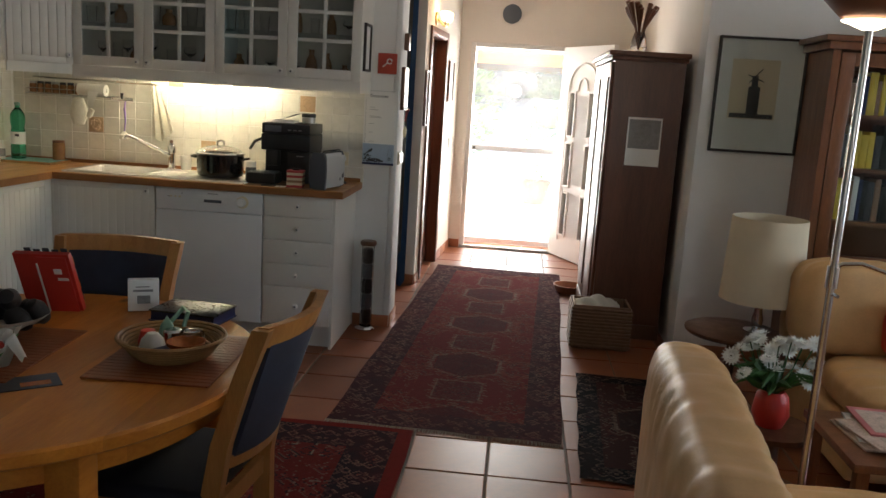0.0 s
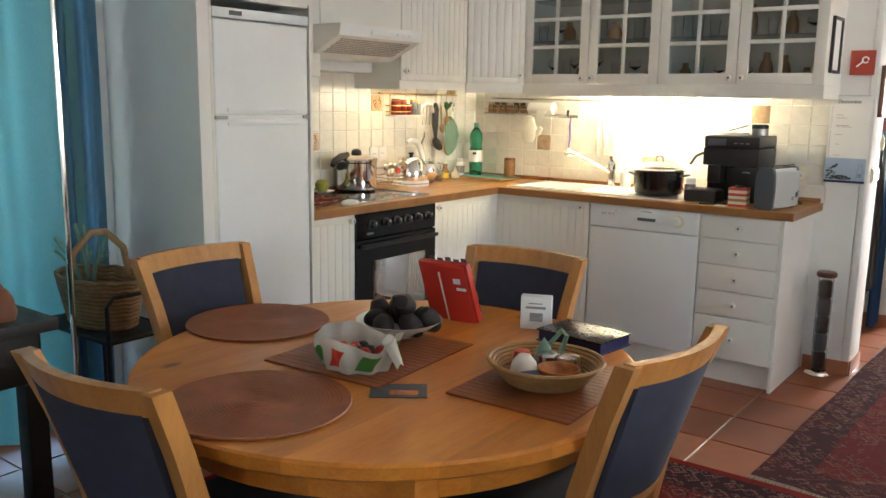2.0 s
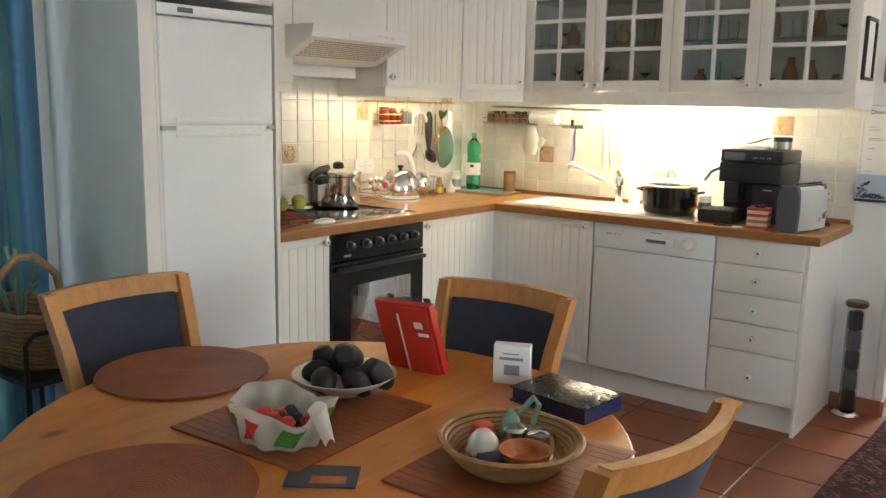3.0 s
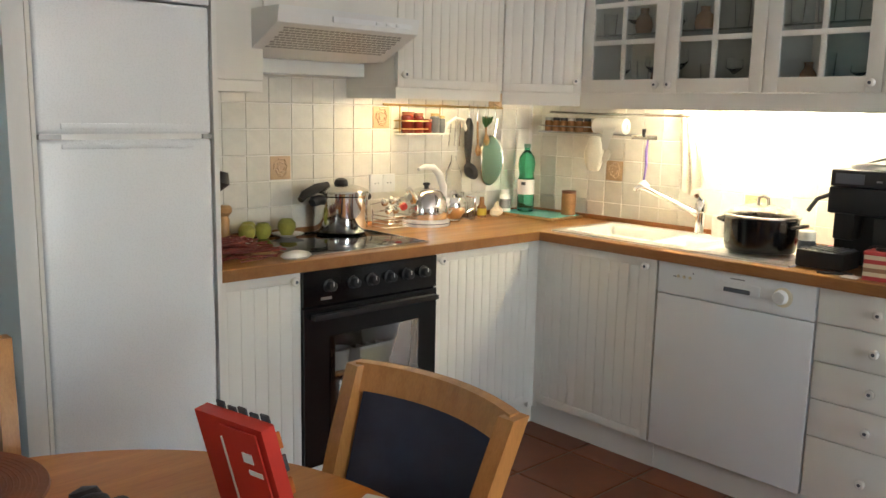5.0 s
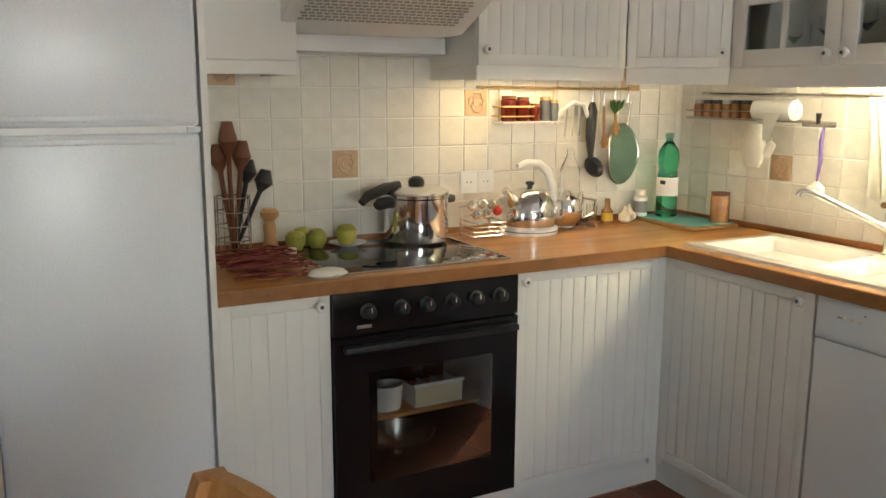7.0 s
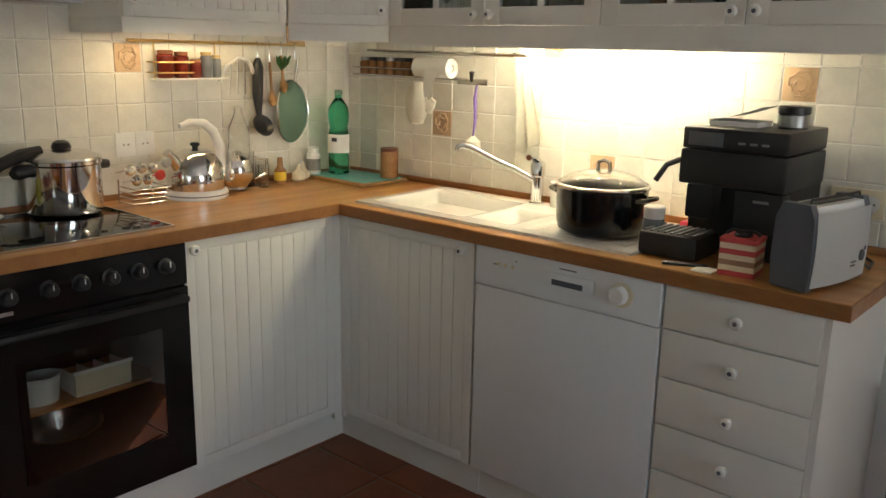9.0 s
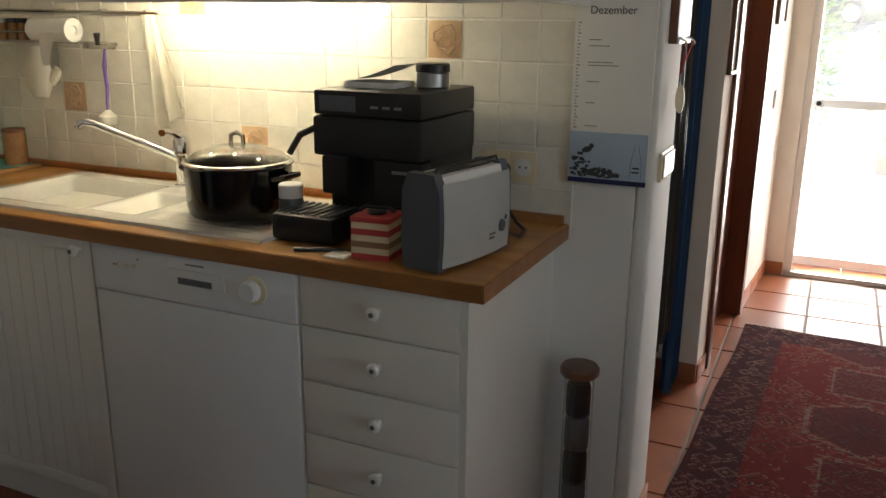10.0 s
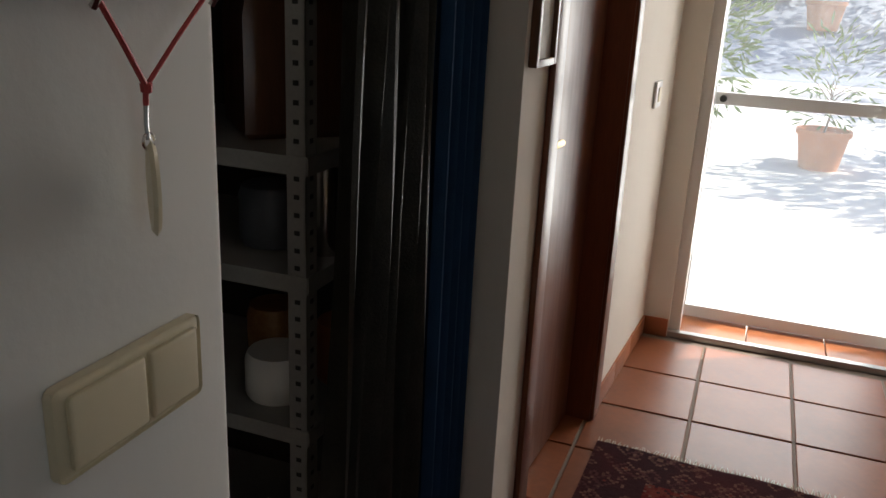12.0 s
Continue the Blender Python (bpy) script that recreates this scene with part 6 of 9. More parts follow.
# opened bag
bag = thing("produce_bag", (-1.335, 2.075, T + 0.006), "white printed plastic bag rolled open with tomatoes inside", "bag")
cxb, cyb = -1.335, 2.085
def bag_wall(u, v):
    a = u * 2 * math.pi
    r = 0.075 + 0.022 * v + 0.010 * math.sin(a * 5 + v * 4) * v + 0.006 * math.sin(a * 9)
    return (cxb + r * math.cos(a) * 1.15, cyb + r * math.sin(a) * 0.95, T + 0.007 + 0.075 * v + 0.012 * math.sin(a * 3) * v)
part("film", sheet(72, 8, bag_wall, 0.0012), "bag_white", bag)
for k, (a0, w_, mm) in enumerate(((3.6, 0.5, "bag_green"), (4.5, 0.35, "bag_red"), (5.3, 0.5, "bag_green"), (2.7, 0.4, "bag_red"), (0.4, 0.5, "bag_green"))):
    part("print", sheet(8, 4, lambda u, v, a0=a0, w_=w_: tuple(Vector((cxb, cyb, 0)) + (Vector(bag_wall((a0 + w_ * u + 0.25 * v) / (2 * math.pi), 0.15 + 0.6 * v)) - Vector((cxb, cyb, 0))) * 1.0 + Vector((0.003 * math.cos(a0), 0.003 * math.sin(a0), 0)))), mm, bag)
part("corner", sheet(8, 8, lambda u, v: (cxb + 0.09 + 0.05 * v, cyb - 0.02 + 0.05 * u * (1 - 0.5 * v) + 0.01, T + 0.085 - 0.06 * v + 0.012 * math.sin(u * 3.1)), 0.0012), "bag_white", bag)
rnd = random.Random(3)
for k in range(9):
    a = k * 2.4
    xx, yy = cxb + 0.014 * k ** 0.6 * math.cos(a) * 1.4, cyb + 0.014 * k ** 0.6 * math.sin(a)
    solid("tomato", turned([(0, 0), (0.010, 0.002), (0.017, 0.014), (0.010, 0.026), (0, 0.028)], (xx, yy, T + 0.028 + 0.004 * (k % 3)), 12), "bag_red" if k % 3 else "dark_print", "small tomato in the opened bag", "tomato", at=(xx, yy, T + 0.028), group="tomatoes in the bag")
card = thing("postcard", (-1.145, 2.02, T), "small dark picture card on the table", "card", rz=38)
part("card", boxes((-0.065, -0.045, 0.0002, 0.065, 0.045, 0.0018)), "card_dark", card, local=True, smooth=0)
part("print", boxes((-0.02, -0.03, 0.0019, 0.045, 0.0, 0.0023)), "amber", card, local=True, smooth=0)
# standing red box leaning on its open flap
book = thing("red_box", (-1.405, 2.60, T), "flat red cardboard box standing on its open flap", "box", rz=12)
LEAN = pose(0, 0, 0.0005, 9, 0, 0)


def slanted(x0, x1, z0, z1, y0, y1):
    bm = bmesh.new()
    prism(bm, [(x0 - 0.19 * z0, z0), (x1 - 0.19 * z0, z0), (x1 - 0.19 * z1, z1), (x0 - 0.19 * z1, z1)], y0, y1, "y")
    return moved(bm, LEAN)


part("body", slanted(-0.085, 0.072, 0.0, 0.178, 0.004, 0.030), "cardinal_red", book, local=True, smooth=0)
part("flap", slanted(-0.018, 0.064, 0.0, 0.172, -0.004, -0.001), "cardinal_red", book, local=True, smooth=0)
part("lining", slanted(-0.024, -0.019, 0.0, 0.150, -0.004, 0.0035), "paper", book, "white inner edge", local=True, smooth=0)
part("print", slanted(0.022, 0.044, 0.120, 0.136, -0.0055, -0.0042), "paper", book, local=True, smooth=0)
part("print", slanted(0.028, 0.058, 0.100, 0.108, -0.0055, -0.0042), "paper", book, local=True, smooth=0)
for k in range(5):
    part("picture_tab", slanted(0.044 - k * 0.026, 0.062 - k * 0.026, 0.145, 0.188 - 0.004 * (k % 2), 0.0305, 0.034), "dark_print", book, "dark picture tab behind the box", local=True, smooth=0)
for k in range(4):
    part("side_tab", slanted(0.0665, 0.071, 0.022 + k * 0.038, 0.048 + k * 0.038, 0.010, 0.038), "amber" if k % 2 else "dark_print", book, "small picture tab", local=True, smooth=0)
wb = thing("card_holder", (-1.178, 2.685, T), "white desk calendar block with printed lines", "calendar", rz=25)
part("block", moved(box(bmesh.new(), -0.045, -0.018, 0, 0.045, 0.018, 0.098, 0.003), pose(0, 0, 0.0005)), "white_plastic", wb, local=True)
part("print", boxes((-0.03, -0.0190, 0.062, 0.028, -0.0178, 0.069), (-0.018, -0.0190, 0.025, 0.02, -0.0178, 0.05), (-0.022, -0.0190, 0.076, 0.018, -0.0178, 0.079)), "grey_print", wb, local=True, smooth=0)
part("divider", boxes((0.0455, -0.006, 0.004, 0.0462, -0.002, 0.094), (0.0455, 0.004, 0.004, 0.0462, 0.007, 0.094)), "sky_print", wb, local=True, smooth=0)
ring = thing("ring_binder", (-1.0, 2.64, T), "thick black and blue book lying on the table", "book", rz=-7)
part("back_cover", boxes((-0.105, -0.075, 0.0005, 0.105, 0.075, 0.004)), "navy_cover", ring, local=True, smooth=0)
part("pages", boxes((-0.10, -0.070, 0.004, 0.102, 0.070, 0.030)), "navy_cover", ring, local=True, smooth=0)
part("front_cover", box(bmesh.new(), -0.105, -0.075, 0.030, 0.105, 0.075, 0.035, 0.0015), "black_cover", ring, local=True)
# wicker basket with small things
bk = thing("bread_basket", (-0.915, 2.285, T + 0.006), "round coiled wicker basket holding small odds and ends", "basket")
for k in range(7):
    r = 0.092 + 0.0072 * k + 0.002 * math.sin(k)
    part("coil", bar([(-0.915 + r * math.cos(i * math.pi / 20), 2.285 + r * math.sin(i * math.pi / 20), T + 0.012 + k * 0.0075) for i in range(40)], 0.0055, 6, True), "pale_wicker", bk)
part("floor_plate", turned([(0.09, 0.0065), (0.09, 0.014), (0, 0.014)], (-0.915, 2.285, T), 32), "pale_wicker", bk)
for nm, cat, lab, dx, dy, prof, mm in (
        ("amber_dish", "dish", "orange glazed small dish in the basket", 0.045, -0.02, [(0.03, 0), (0.045, 0.02), (0.05, 0.036), (0.047, 0.036), (0.03, 0.012), (0, 0.01)], "amber"),
        ("small_jar", "jar", "small shiny glass jar in the basket", 0.035, 0.045, [(0.03, 0), (0.034, 0.03), (0.028, 0.045), (0, 0.048)], "clear_glass"),
        ("metal_tin", "tin", "small silver tin in the basket", -0.015, 0.04, [(0.024, 0), (0.025, 0.04), (0.02, 0.046), (0, 0.047)], "steel"),
        ("red_packet", "packet", "small red packet in the basket", -0.065, 0.0, [(0.022, 0), (0.026, 0.02), (0.018, 0.05), (0, 0.052)], "bag_red"),
        ("sweet_bag", "bag", "crumpled clear sweet bag in the basket", -0.035, -0.04, [(0.022, 0), (0.034, 0.018), (0.028, 0.04), (0.014, 0.056), (0, 0.058)], "bag_white"),
        ("spectacle_case", "case", "dark blue case in the basket", 0.0, -0.06, [(0.02, 0), (0.03, 0.012), (0.028, 0.024), (0, 0.028)], "navy_cover"),
        ("green_ribbon", "ribbon", "pale green ribbon bow in the basket", -0.04, 0.06, [(0.012, 0), (0.024, 0.02), (0.016, 0.05), (0, 0.075)], "sieve_green")):
    solid(nm, turned(prof, (-0.915 + dx, 2.285 + dy, T + 0.016), 11 if "bag" in nm or "ribbon" in nm else 20), mm, lab, cat, at=(-0.915 + dx, 2.285 + dy, T + 0.016))
part("handle_loop", bar([(-0.95, 2.36, T + 0.07), (-0.92, 2.37, T + 0.11), (-0.905, 2.365, T + 0.10), (-0.915, 2.36, T + 0.06)], 0.006, 8), "sieve_green", bk)

# ---- hall ----
plain("door_white", (0.80, 0.78, 0.74), 0.35, vary=0.03, scale=3, fine=100, bump=0.05)
plain("aluminium_white", (0.72, 0.74, 0.75), 0.35, vary=0.03)
plain("gauze", (0.055, 0.050, 0.040), 0.38, vary=0.4, scale=14, fine=200, bump=0.6)
plain("shelf_steel", (0.30, 0.29, 0.27), 0.5, vary=0.15)
plain("orange_cloth", (0.62, 0.32, 0.07), 0.8, vary=0.08, scale=10)
plain("straw", (0.30, 0.20, 0.10), 0.8, vary=0.3, scale=40)
plain("wall_red", (0.42, 0.06, 0.035), 0.5, vary=0.1)
pane_glass("clear_pane", (0.97, 0.98, 0.98))
# this pane's added veil imitates the flare that washes out the view outside
pane_glass("hazed_pane", (0.97, 0.98, 0.98), 0.03)

frame_m = thing("door_frame_1", (-0.24, YF + 0.1, 0), "white front door frame", "door frame", kind="structure")
part("jamb", box(bmesh.new(), -0.700, YF + 0.03, 0, -0.655, YF + 0.12, 1.95, 0.004), "door_white", frame_m)
part("jamb", box(bmesh.new(), 0.175, YF + 0.03, 0, 0.220, YF + 0.12, 1.95, 0.004), "door_white", frame_m)
part("head", box(bmesh.new(), -0.655, YF + 0.03, 1.905, 0.175, YF + 0.12, 1.95, 0.004), "door_white", frame_m)
part("threshold", box(bmesh.new(), -0.70, YF + 0.0, -0.004, 0.22, YF + 0.035, 0.022, 0.004), "dull_metal", frame_m)
sill = thing("door_sill", (-0.24, YF + 0.16, 0), "terracotta tiled doorsill", "sill", kind="structure")
for k in range(3):
    part("sill_tile", box(bmesh.new(), -0.695 + k * 0.305, YF + 0.04, -0.10, -0.395 + k * 0.305, YF + 0.27, 0.012, 0.003), "terracotta_skirting", sill)
sd = thing("screen_door", (-0.24, YF + 0.24, 0.015), "white aluminium outer door with one cross bar, shut", "door")
for d in ((-0.695, 0.018, -0.655, 1.93), (0.175, 0.018, 0.215, 1.93), (-0.655, 0.018, 0.175, 0.07), (-0.655, 0.935, 0.175, 0.985), (-0.655, 1.89, 0.175, 1.93)):
    part("rail" if d[2] - d[0] > 0.2 else "stile", box(bmesh.new(), d[0], YF + 0.225, d[1], d[2], YF + 0.255, d[3], 0.004), "aluminium_white", sd)
for z0, z1 in ((0.07, 0.935), (0.985, 1.89)):
    part("pane", boxes((-0.655, YF + 0.238, z0, 0.175, YF + 0.242, z1)), "hazed_pane", sd, "clear pane with a faint flare haze mixed in", smooth=0).visible_shadow = False
part("lock", turned([(0.014, 0), (0.014, -0.012), (0.010, -0.016), (0, -0.016)], (-0.625, YF + 0.225, 0.96), 16, "y"), "black_plastic", sd)

leaf = thing("front_door", (0.185, YF + 0.02, 0.012), "white panelled front door standing open, with slot windows", "door", rz=-64)
W, H_ = 0.86, 1.93
cols, zs = ((0.20, 0.285), (0.545, 0.63)), ((0.22, 0.60), (0.68, 1.06), (1.14, 1.52))
fill = [(0, 0, 0.20, H_), (0.63, 0, W, H_), (0.285, 0, 0.545, H_)]
for c0, c1 in cols:
    fill += [(c0, 0, c1, zs[0][0]), (c0, zs[0][1], c1, zs[1][0]), (c0, zs[1][1], c1, zs[2][0]), (c0, zs[2][1], c1, H_)]
part("slab", boxes(*[(a, -0.022, z0, b, 0.022, z1) for a, z0, b, z1 in fill]), "door_white", leaf, local=True, smooth=0)
for c0, c1 in cols:
    for z0, z1 in zs:
        g = part("slot_window", boxes((c0, -0.004, z0, c1, 0.004, z1)), "clear_pane", leaf, "narrow glass slot", local=True, smooth=0)
        g.visible_shadow = False
        for s in (-1, 1):
            bm = bmesh.new()
            y0_, y1_ = (0.022, 0.034) if s > 0 else (-0.034, -0.022)
            for d in ((c0 - 0.02, z0 - 0.02, c0, z1 + 0.02), (c1, z0 - 0.02, c1 + 0.02, z1 + 0.02), (c0, z0 - 0.02, c1, z0), (c0, z1, c1, z1 + 0.02)):
                box(bm, d[0], y0_, d[1], d[2], y1_, d[3], 0.003)
            part("moulding", bm, "door_white", g, local=True)
for s in (-1, 1):
    y_ = s * 0.026
    part("arch", bar([(0.165, y_, 0.16)] + [(0.165, y_, 1.52)] + [(0.415 - 0.25 * math.cos(a), y_, 1.56 + 0.22 * math.sin(a)) for a in [i * math.pi / 14 for i in range(15)]] + [(0.665, y_, 1.52), (0.665, y_, 0.16)], 0.011, 8), "door_white", leaf, "raised arched moulding", local=True)
    for z0, z1 in ((0.22, 0.62), (0.70, 1.50)):
        part("raised_panel", box(bmesh.new(), 0.335, min(y_, 0.021 * s), z0, 0.495, max(y_, 0.034 * s), z1, 0.006), "door_white", leaf, local=True)
    part("inner_arch", bar([(0.335, y_, 1.54)] + [(0.415 - 0.08 * math.cos(a), y_, 1.56 + 0.09 * math.sin(a)) for a in [i * math.pi / 10 for i in range(11)]] + [(0.495, y_, 1.54)], 0.009, 8), "door_white", leaf, local=True)
part("pull_handle", bar([(0.79, -0.022, 0.98), (0.79, -0.06, 1.0), (0.76, -0.085, 1.10), (0.76, -0.085, 1.22), (0.79, -0.06, 1.32), (0.79, -0.022, 1.34)], 0.012, 10), "dull_metal", leaf, local=True)
part("lock_plate", box(bmesh.new(), 0.79, -0.028, 0.80, 0.83, -0.022, 0.92, 0.002), "dull_metal", leaf, local=True)
part("key", bar([(0.81, -0.028, 0.86), (0.81, -0.055, 0.86), (0.81, -0.06, 0.835)], 0.004, 6), "dull_metal", leaf, local=True)
for z0 in (0.25, 1.0, 1.7):
    part("hinge", bar([(-0.006, -0.014, z0), (-0.006, -0.014, z0 + 0.10)], 0.008, 8), "dull_metal", leaf, local=True)

blind = thing("awning", (-0.24, YF + 0.5, 1.80), "orange cloth awning over the front door", "awning")
part("cloth", sheet(20, 6, lambda u, v: (-1.3 + 2.3 * u, YF + 0.30 + 0.75 * v, 2.02 - 0.22 * v + 0.004 * math.sin(u * 60)), 0.003), "orange_cloth", blind)
part("valance", sheet(40, 4, lambda u, v: (-1.3 + 2.3 * u, YF + 1.055, 1.80 - (0.06 + 0.012 * abs(math.sin(u * 34))) * v), 0.003), "orange_cloth", blind)

turned_to(DOOR_SHIFT, frame_m, sill, sd, leaf, blind)

# inner door in its frame
idoor = thing("door_2", (HX - 0.08, 7.07, 0), "closed flush brown wooden door", "door", kind="structure")
part("leaf", box(bmesh.new(), HX - 0.115, 6.735, 0.008, HX - 0.075, 7.405, 1.885, 0.002), "door_brown", idoor)
part("door_handle", bar([(HX - 0.075, 6.80, 1.0), (HX - 0.035, 6.80, 1.0), (HX - 0.03, 6.82, 1.0), (HX - 0.03, 6.91, 1.0)], 0.009, 8), "brass", idoor)
iframe = thing("door_frame_2", (HX, 7.07, 0), "brown wooden door lining and architrave", "door frame", kind="structure")
part("jamb", boxes((HX - 0.16, 6.700, 0, HX + 0.004, 6.732, 1.925)), "door_brown", iframe, smooth=0)
part("jamb", boxes((HX - 0.16, 7.408, 0, HX + 0.004, 7.440, 1.925)), "door_brown", iframe, smooth=0)
part("head", boxes((HX - 0.16, 6.732, 1.89, HX + 0.004, 7.408, 1.925)), "door_brown", iframe, smooth=0)
part("architrave", box(bmesh.new(), HX + 0.0005, 6.655, 0, HX + 0.016, 6.722, 1.955, 0.004), "door_brown", iframe)
part("architrave", box(bmesh.new(), HX + 0.0005, 7.418, 0, HX + 0.016, 7.485, 1.955, 0.004), "door_brown", iframe)
part("architrave", box(bmesh.new(), HX + 0.0005, 6.722, 1.900, HX + 0.016, 7.418, 1.955, 0.004), "door_brown", iframe)
turned_to(ASKEW, idoor, iframe)
part("stop", boxes((HX - 0.074, 6.732, 0, HX - 0.060, 6.744, 1.888)), "walnut", iframe, "narrow edge strip", smooth=0)

# skirting tiles
sk = thing("skirting", (0, 6, 0), "terracotta skirting tiles along the walls", "skirting", kind="structure")
hall_sk = thing("skirting", (0, 6, 0), "terracotta skirting tiles along the hall wall", "skirting", kind="structure")


def skirt(x0, y0, x1, y1, row=sk):
    ln = math.hypot(x1 - x0, y1 - y0)
    n_ = max(1, round(ln / 0.30))
    for k in range(n_):
        a, b = k / n_, (k + 1) / n_
        ax_, ay_, bx_, by_ = x0 + (x1 - x0) * a, y0 + (y1 - y0) * a, x0 + (x1 - x0) * b, y0 + (y1 - y0) * b
        if abs(x1 - x0) > abs(y1 - y0):
            bm = box(bmesh.new(), min(ax_, bx_) + 0.001, ay_ - 0.008, -0.004, max(ax_, bx_) - 0.001, ay_, 0.075, 0.002)
        else:
            bm = box(bmesh.new(), ax_, min(ay_, by_) + 0.001, -0.004, ax_ + 0.008, max(ay_, by_) - 0.001, 0.075, 0.002)
        part("skirting_tile", bm, "terracotta_skirting", row)
skirt(-1.02, YB - 0.0005, HX, YB - 0.0005)
skirt(HX + 0.0005, YB, HX + 0.0005, YB + 0.255)
skirt(HX - 0.16, 6.4995, HX, 6.4995, hall_sk)
skirt(HX + 0.0005, 6.50, HX + 0.0005, 6.65, hall_sk)
skirt(HX + 0.0005, 7.49, HX + 0.0005, YF, hall_sk)
turned_to(ASKEW, hall_sk)
skirt(-0.668, YF - 0.0005, -0.572, YF - 0.0005)
skirt(0.36, YF - 0.0005, 0.94, YF - 0.0005)
skirt(HR, 5.1995, 4.0, 5.1995)

# wall things in the hall
def framed(name, x, y0, z0, y1, z1, label, mat="walnut", inner="paper"):
    t = thing(name, (x, (y0 + y1) / 2, z0), label, "picture")
    bm, w = bmesh.new(), 0.014
    for d in ((y0, z0, y0 + w, z1), (y1 - w, z0, y1, z1), (y0 + w, z0, y1 - w, z0 + w), (y0 + w, z1 - w, y1 - w, z1)):
        box(bm, x, d[0], d[1], x + 0.018, d[2], d[3], 0.002)
    part("frame", bm, mat, t)
    part("print", boxes((x + 0.001, y0 + w, z0 + w, x + 0.008, y1 - w, z1 - w)), inner, t, smooth=0)
    return t


picture_a = framed("wall_picture_frame", HX + 0.0005, 6.52, 1.21, 6.645, 1.62, "narrow framed print with a brown frame")
picture_b = framed("wall_picture_frame", HX + 0.0005, 7.62, 1.39, 7.88, 1.74, "framed print beside the inner door")
framed("wall_picture_frame", -0.967, 4.99, 1.555, 5.17, 1.82, "small picture in a thin dark frame on the cabinet side", "dark_stain")
redp = thing("key_tile", (-0.86, YB - 0.02, 1.55), "small red wall plaque with a pale key motif", "plaque")
part("plate", box(bmesh.new(), -0.925, YB - 0.016, 1.552, -0.812, YB - 0.001, 1.672, 0.003), "wall_red", redp)
part("motif", joined(bar(arc(-0.855, 1.625, 0.014, 0, 330, 12, "xz", YB - 0.018), 0.004, 6), bar([(-0.868, YB - 0.018, 1.615), (-0.895, YB - 0.018, 1.592)], 0.004, 6)), "paper", redp)
th = thing("light_switch", (HX, 7.95, 0.97), "white light switch beside the front door", "switch")
part("plate", box(bmesh.new(), HX + 0.0005, 7.86, 0.975, HX + 0.012, 7.95, 1.065, 0.004), "white_plastic", th)
part("rocker", box(bmesh.new(), HX + 0.0122, 7.885, 0.995, HX + 0.016, 7.925, 1.045, 0.002), "cream_plastic", th)
turned_to(ASKEW, picture_a, picture_b, th)
sw = thing("light_switch", (HX, 5.415, 0.99), "cream double light switch on the wall end", "switch")
part("plate", box(bmesh.new(), HX + 0.0005, 5.318, 1.014, HX + 0.010, 5.480, 1.088, 0.009, 4), "cream_plastic", sw)
part("rocker", box(bmesh.new(), HX + 0.0102, 5.328, 1.022, HX + 0.015, 5.407, 1.080, 0.004, 3), "cream_plastic", sw)
part("rocker", box(bmesh.new(), HX + 0.0102, 5.411, 1.022, HX + 0.015, 5.470, 1.080, 0.004, 3), "cream_plastic", sw)
kr = thing("key_rack", (HX, 5.42, 1.33), "brown wooden key rack on the wall end", "key rack")
part("board", box(bmesh.new(), HX + 0.0005, 5.31, 1.345, HX + 0.022, 5.49, 1.60, 0.004), "walnut", kr)
for yy in (5.345, 5.465):
    part("hook", bar([(HX + 0.022, yy, 1.36), (HX + 0.035, yy, 1.352), (HX + 0.04, yy, 1.345), (HX + 0.036, yy, 1.34)], 0.003, 6), "steel", kr)
part("lower_edge", boxes((HX + 0.0225, 5.32, 1.345, HX + 0.026, 5.48, 1.358)), "white_plastic", kr, smooth=0)
turned_to(pose(0, 0.012, 0), kr)
keys = thing("key_fob", (HX + 0.03, 5.43, 1.15), "oval cream key fob on a red ribbon", "key")
part("ribbon", joined(bar([(HX + 0.036, 5.345, 1.352), (HX + 0.03, 5.375, 1.318), (HX + 0.024, 5.402, 1.286), (HX + 0.022, 5.404, 1.272)], 0.0022, 6), bar([(HX + 0.036, 5.465, 1.352), (HX + 0.03, 5.432, 1.318), (HX + 0.024, 5.406, 1.288)], 0.0018, 6)), "stripe_red", keys)
part("knot", turned([(0, -0.005), (0.004, -0.003), (0.0045, 0.003), (0, 0.005)], (HX + 0.023, 5.404, 1.284), 10), "stripe_red", keys)
part("clip", bar([(HX + 0.022, 5.404, 1.274), (HX + 0.021, 5.404, 1.258), (HX + 0.022, 5.404, 1.247)], 0.0018, 6), "dull_metal", keys)
part("fob", moved(turned([(0, -0.003), (0.015, -0.003), (0.017, 0), (0.015, 0.003), (0, 0.003)], (0, 0, 0), 20, squash=2.1), pose(HX + 0.024, 5.404, 1.211, 0, 0, 48) @ pose(0, 0, 0, 0, 90, 0) @ pose(0, 0, 0, 0, 0, 90)), "cream_plastic", keys)
part("ring", bar(arc(5.404, 1.246, 0.006, 0, 330, 10, "yz", HX + 0.022), 0.0012, 5), "chrome", keys)
turned_to(pose(0, 0.012, 0), keys)
box_s = thing("door_chime", (HX, 5.42, 1.70), "small dark box high on the wall end", "chime")
part("case", box(bmesh.new(), HX + 0.0005, 5.37, 1.70, HX + 0.03, 5.45, 1.80, 0.006), "walnut", box_s)
# the round vent above the door, drawn as a plain disc
vent = thing("wall_clock", (-0.21, YF, 2.20), "round dark disc on the wall over the front door", "wall disc")
part("disc", turned([(0.085, 0), (0.088, -0.012), (0.07, -0.02), (0, -0.022)], (-0.21, YF - 0.0005, 2.215), 28, "y"), "dark_grey_plastic", vent)

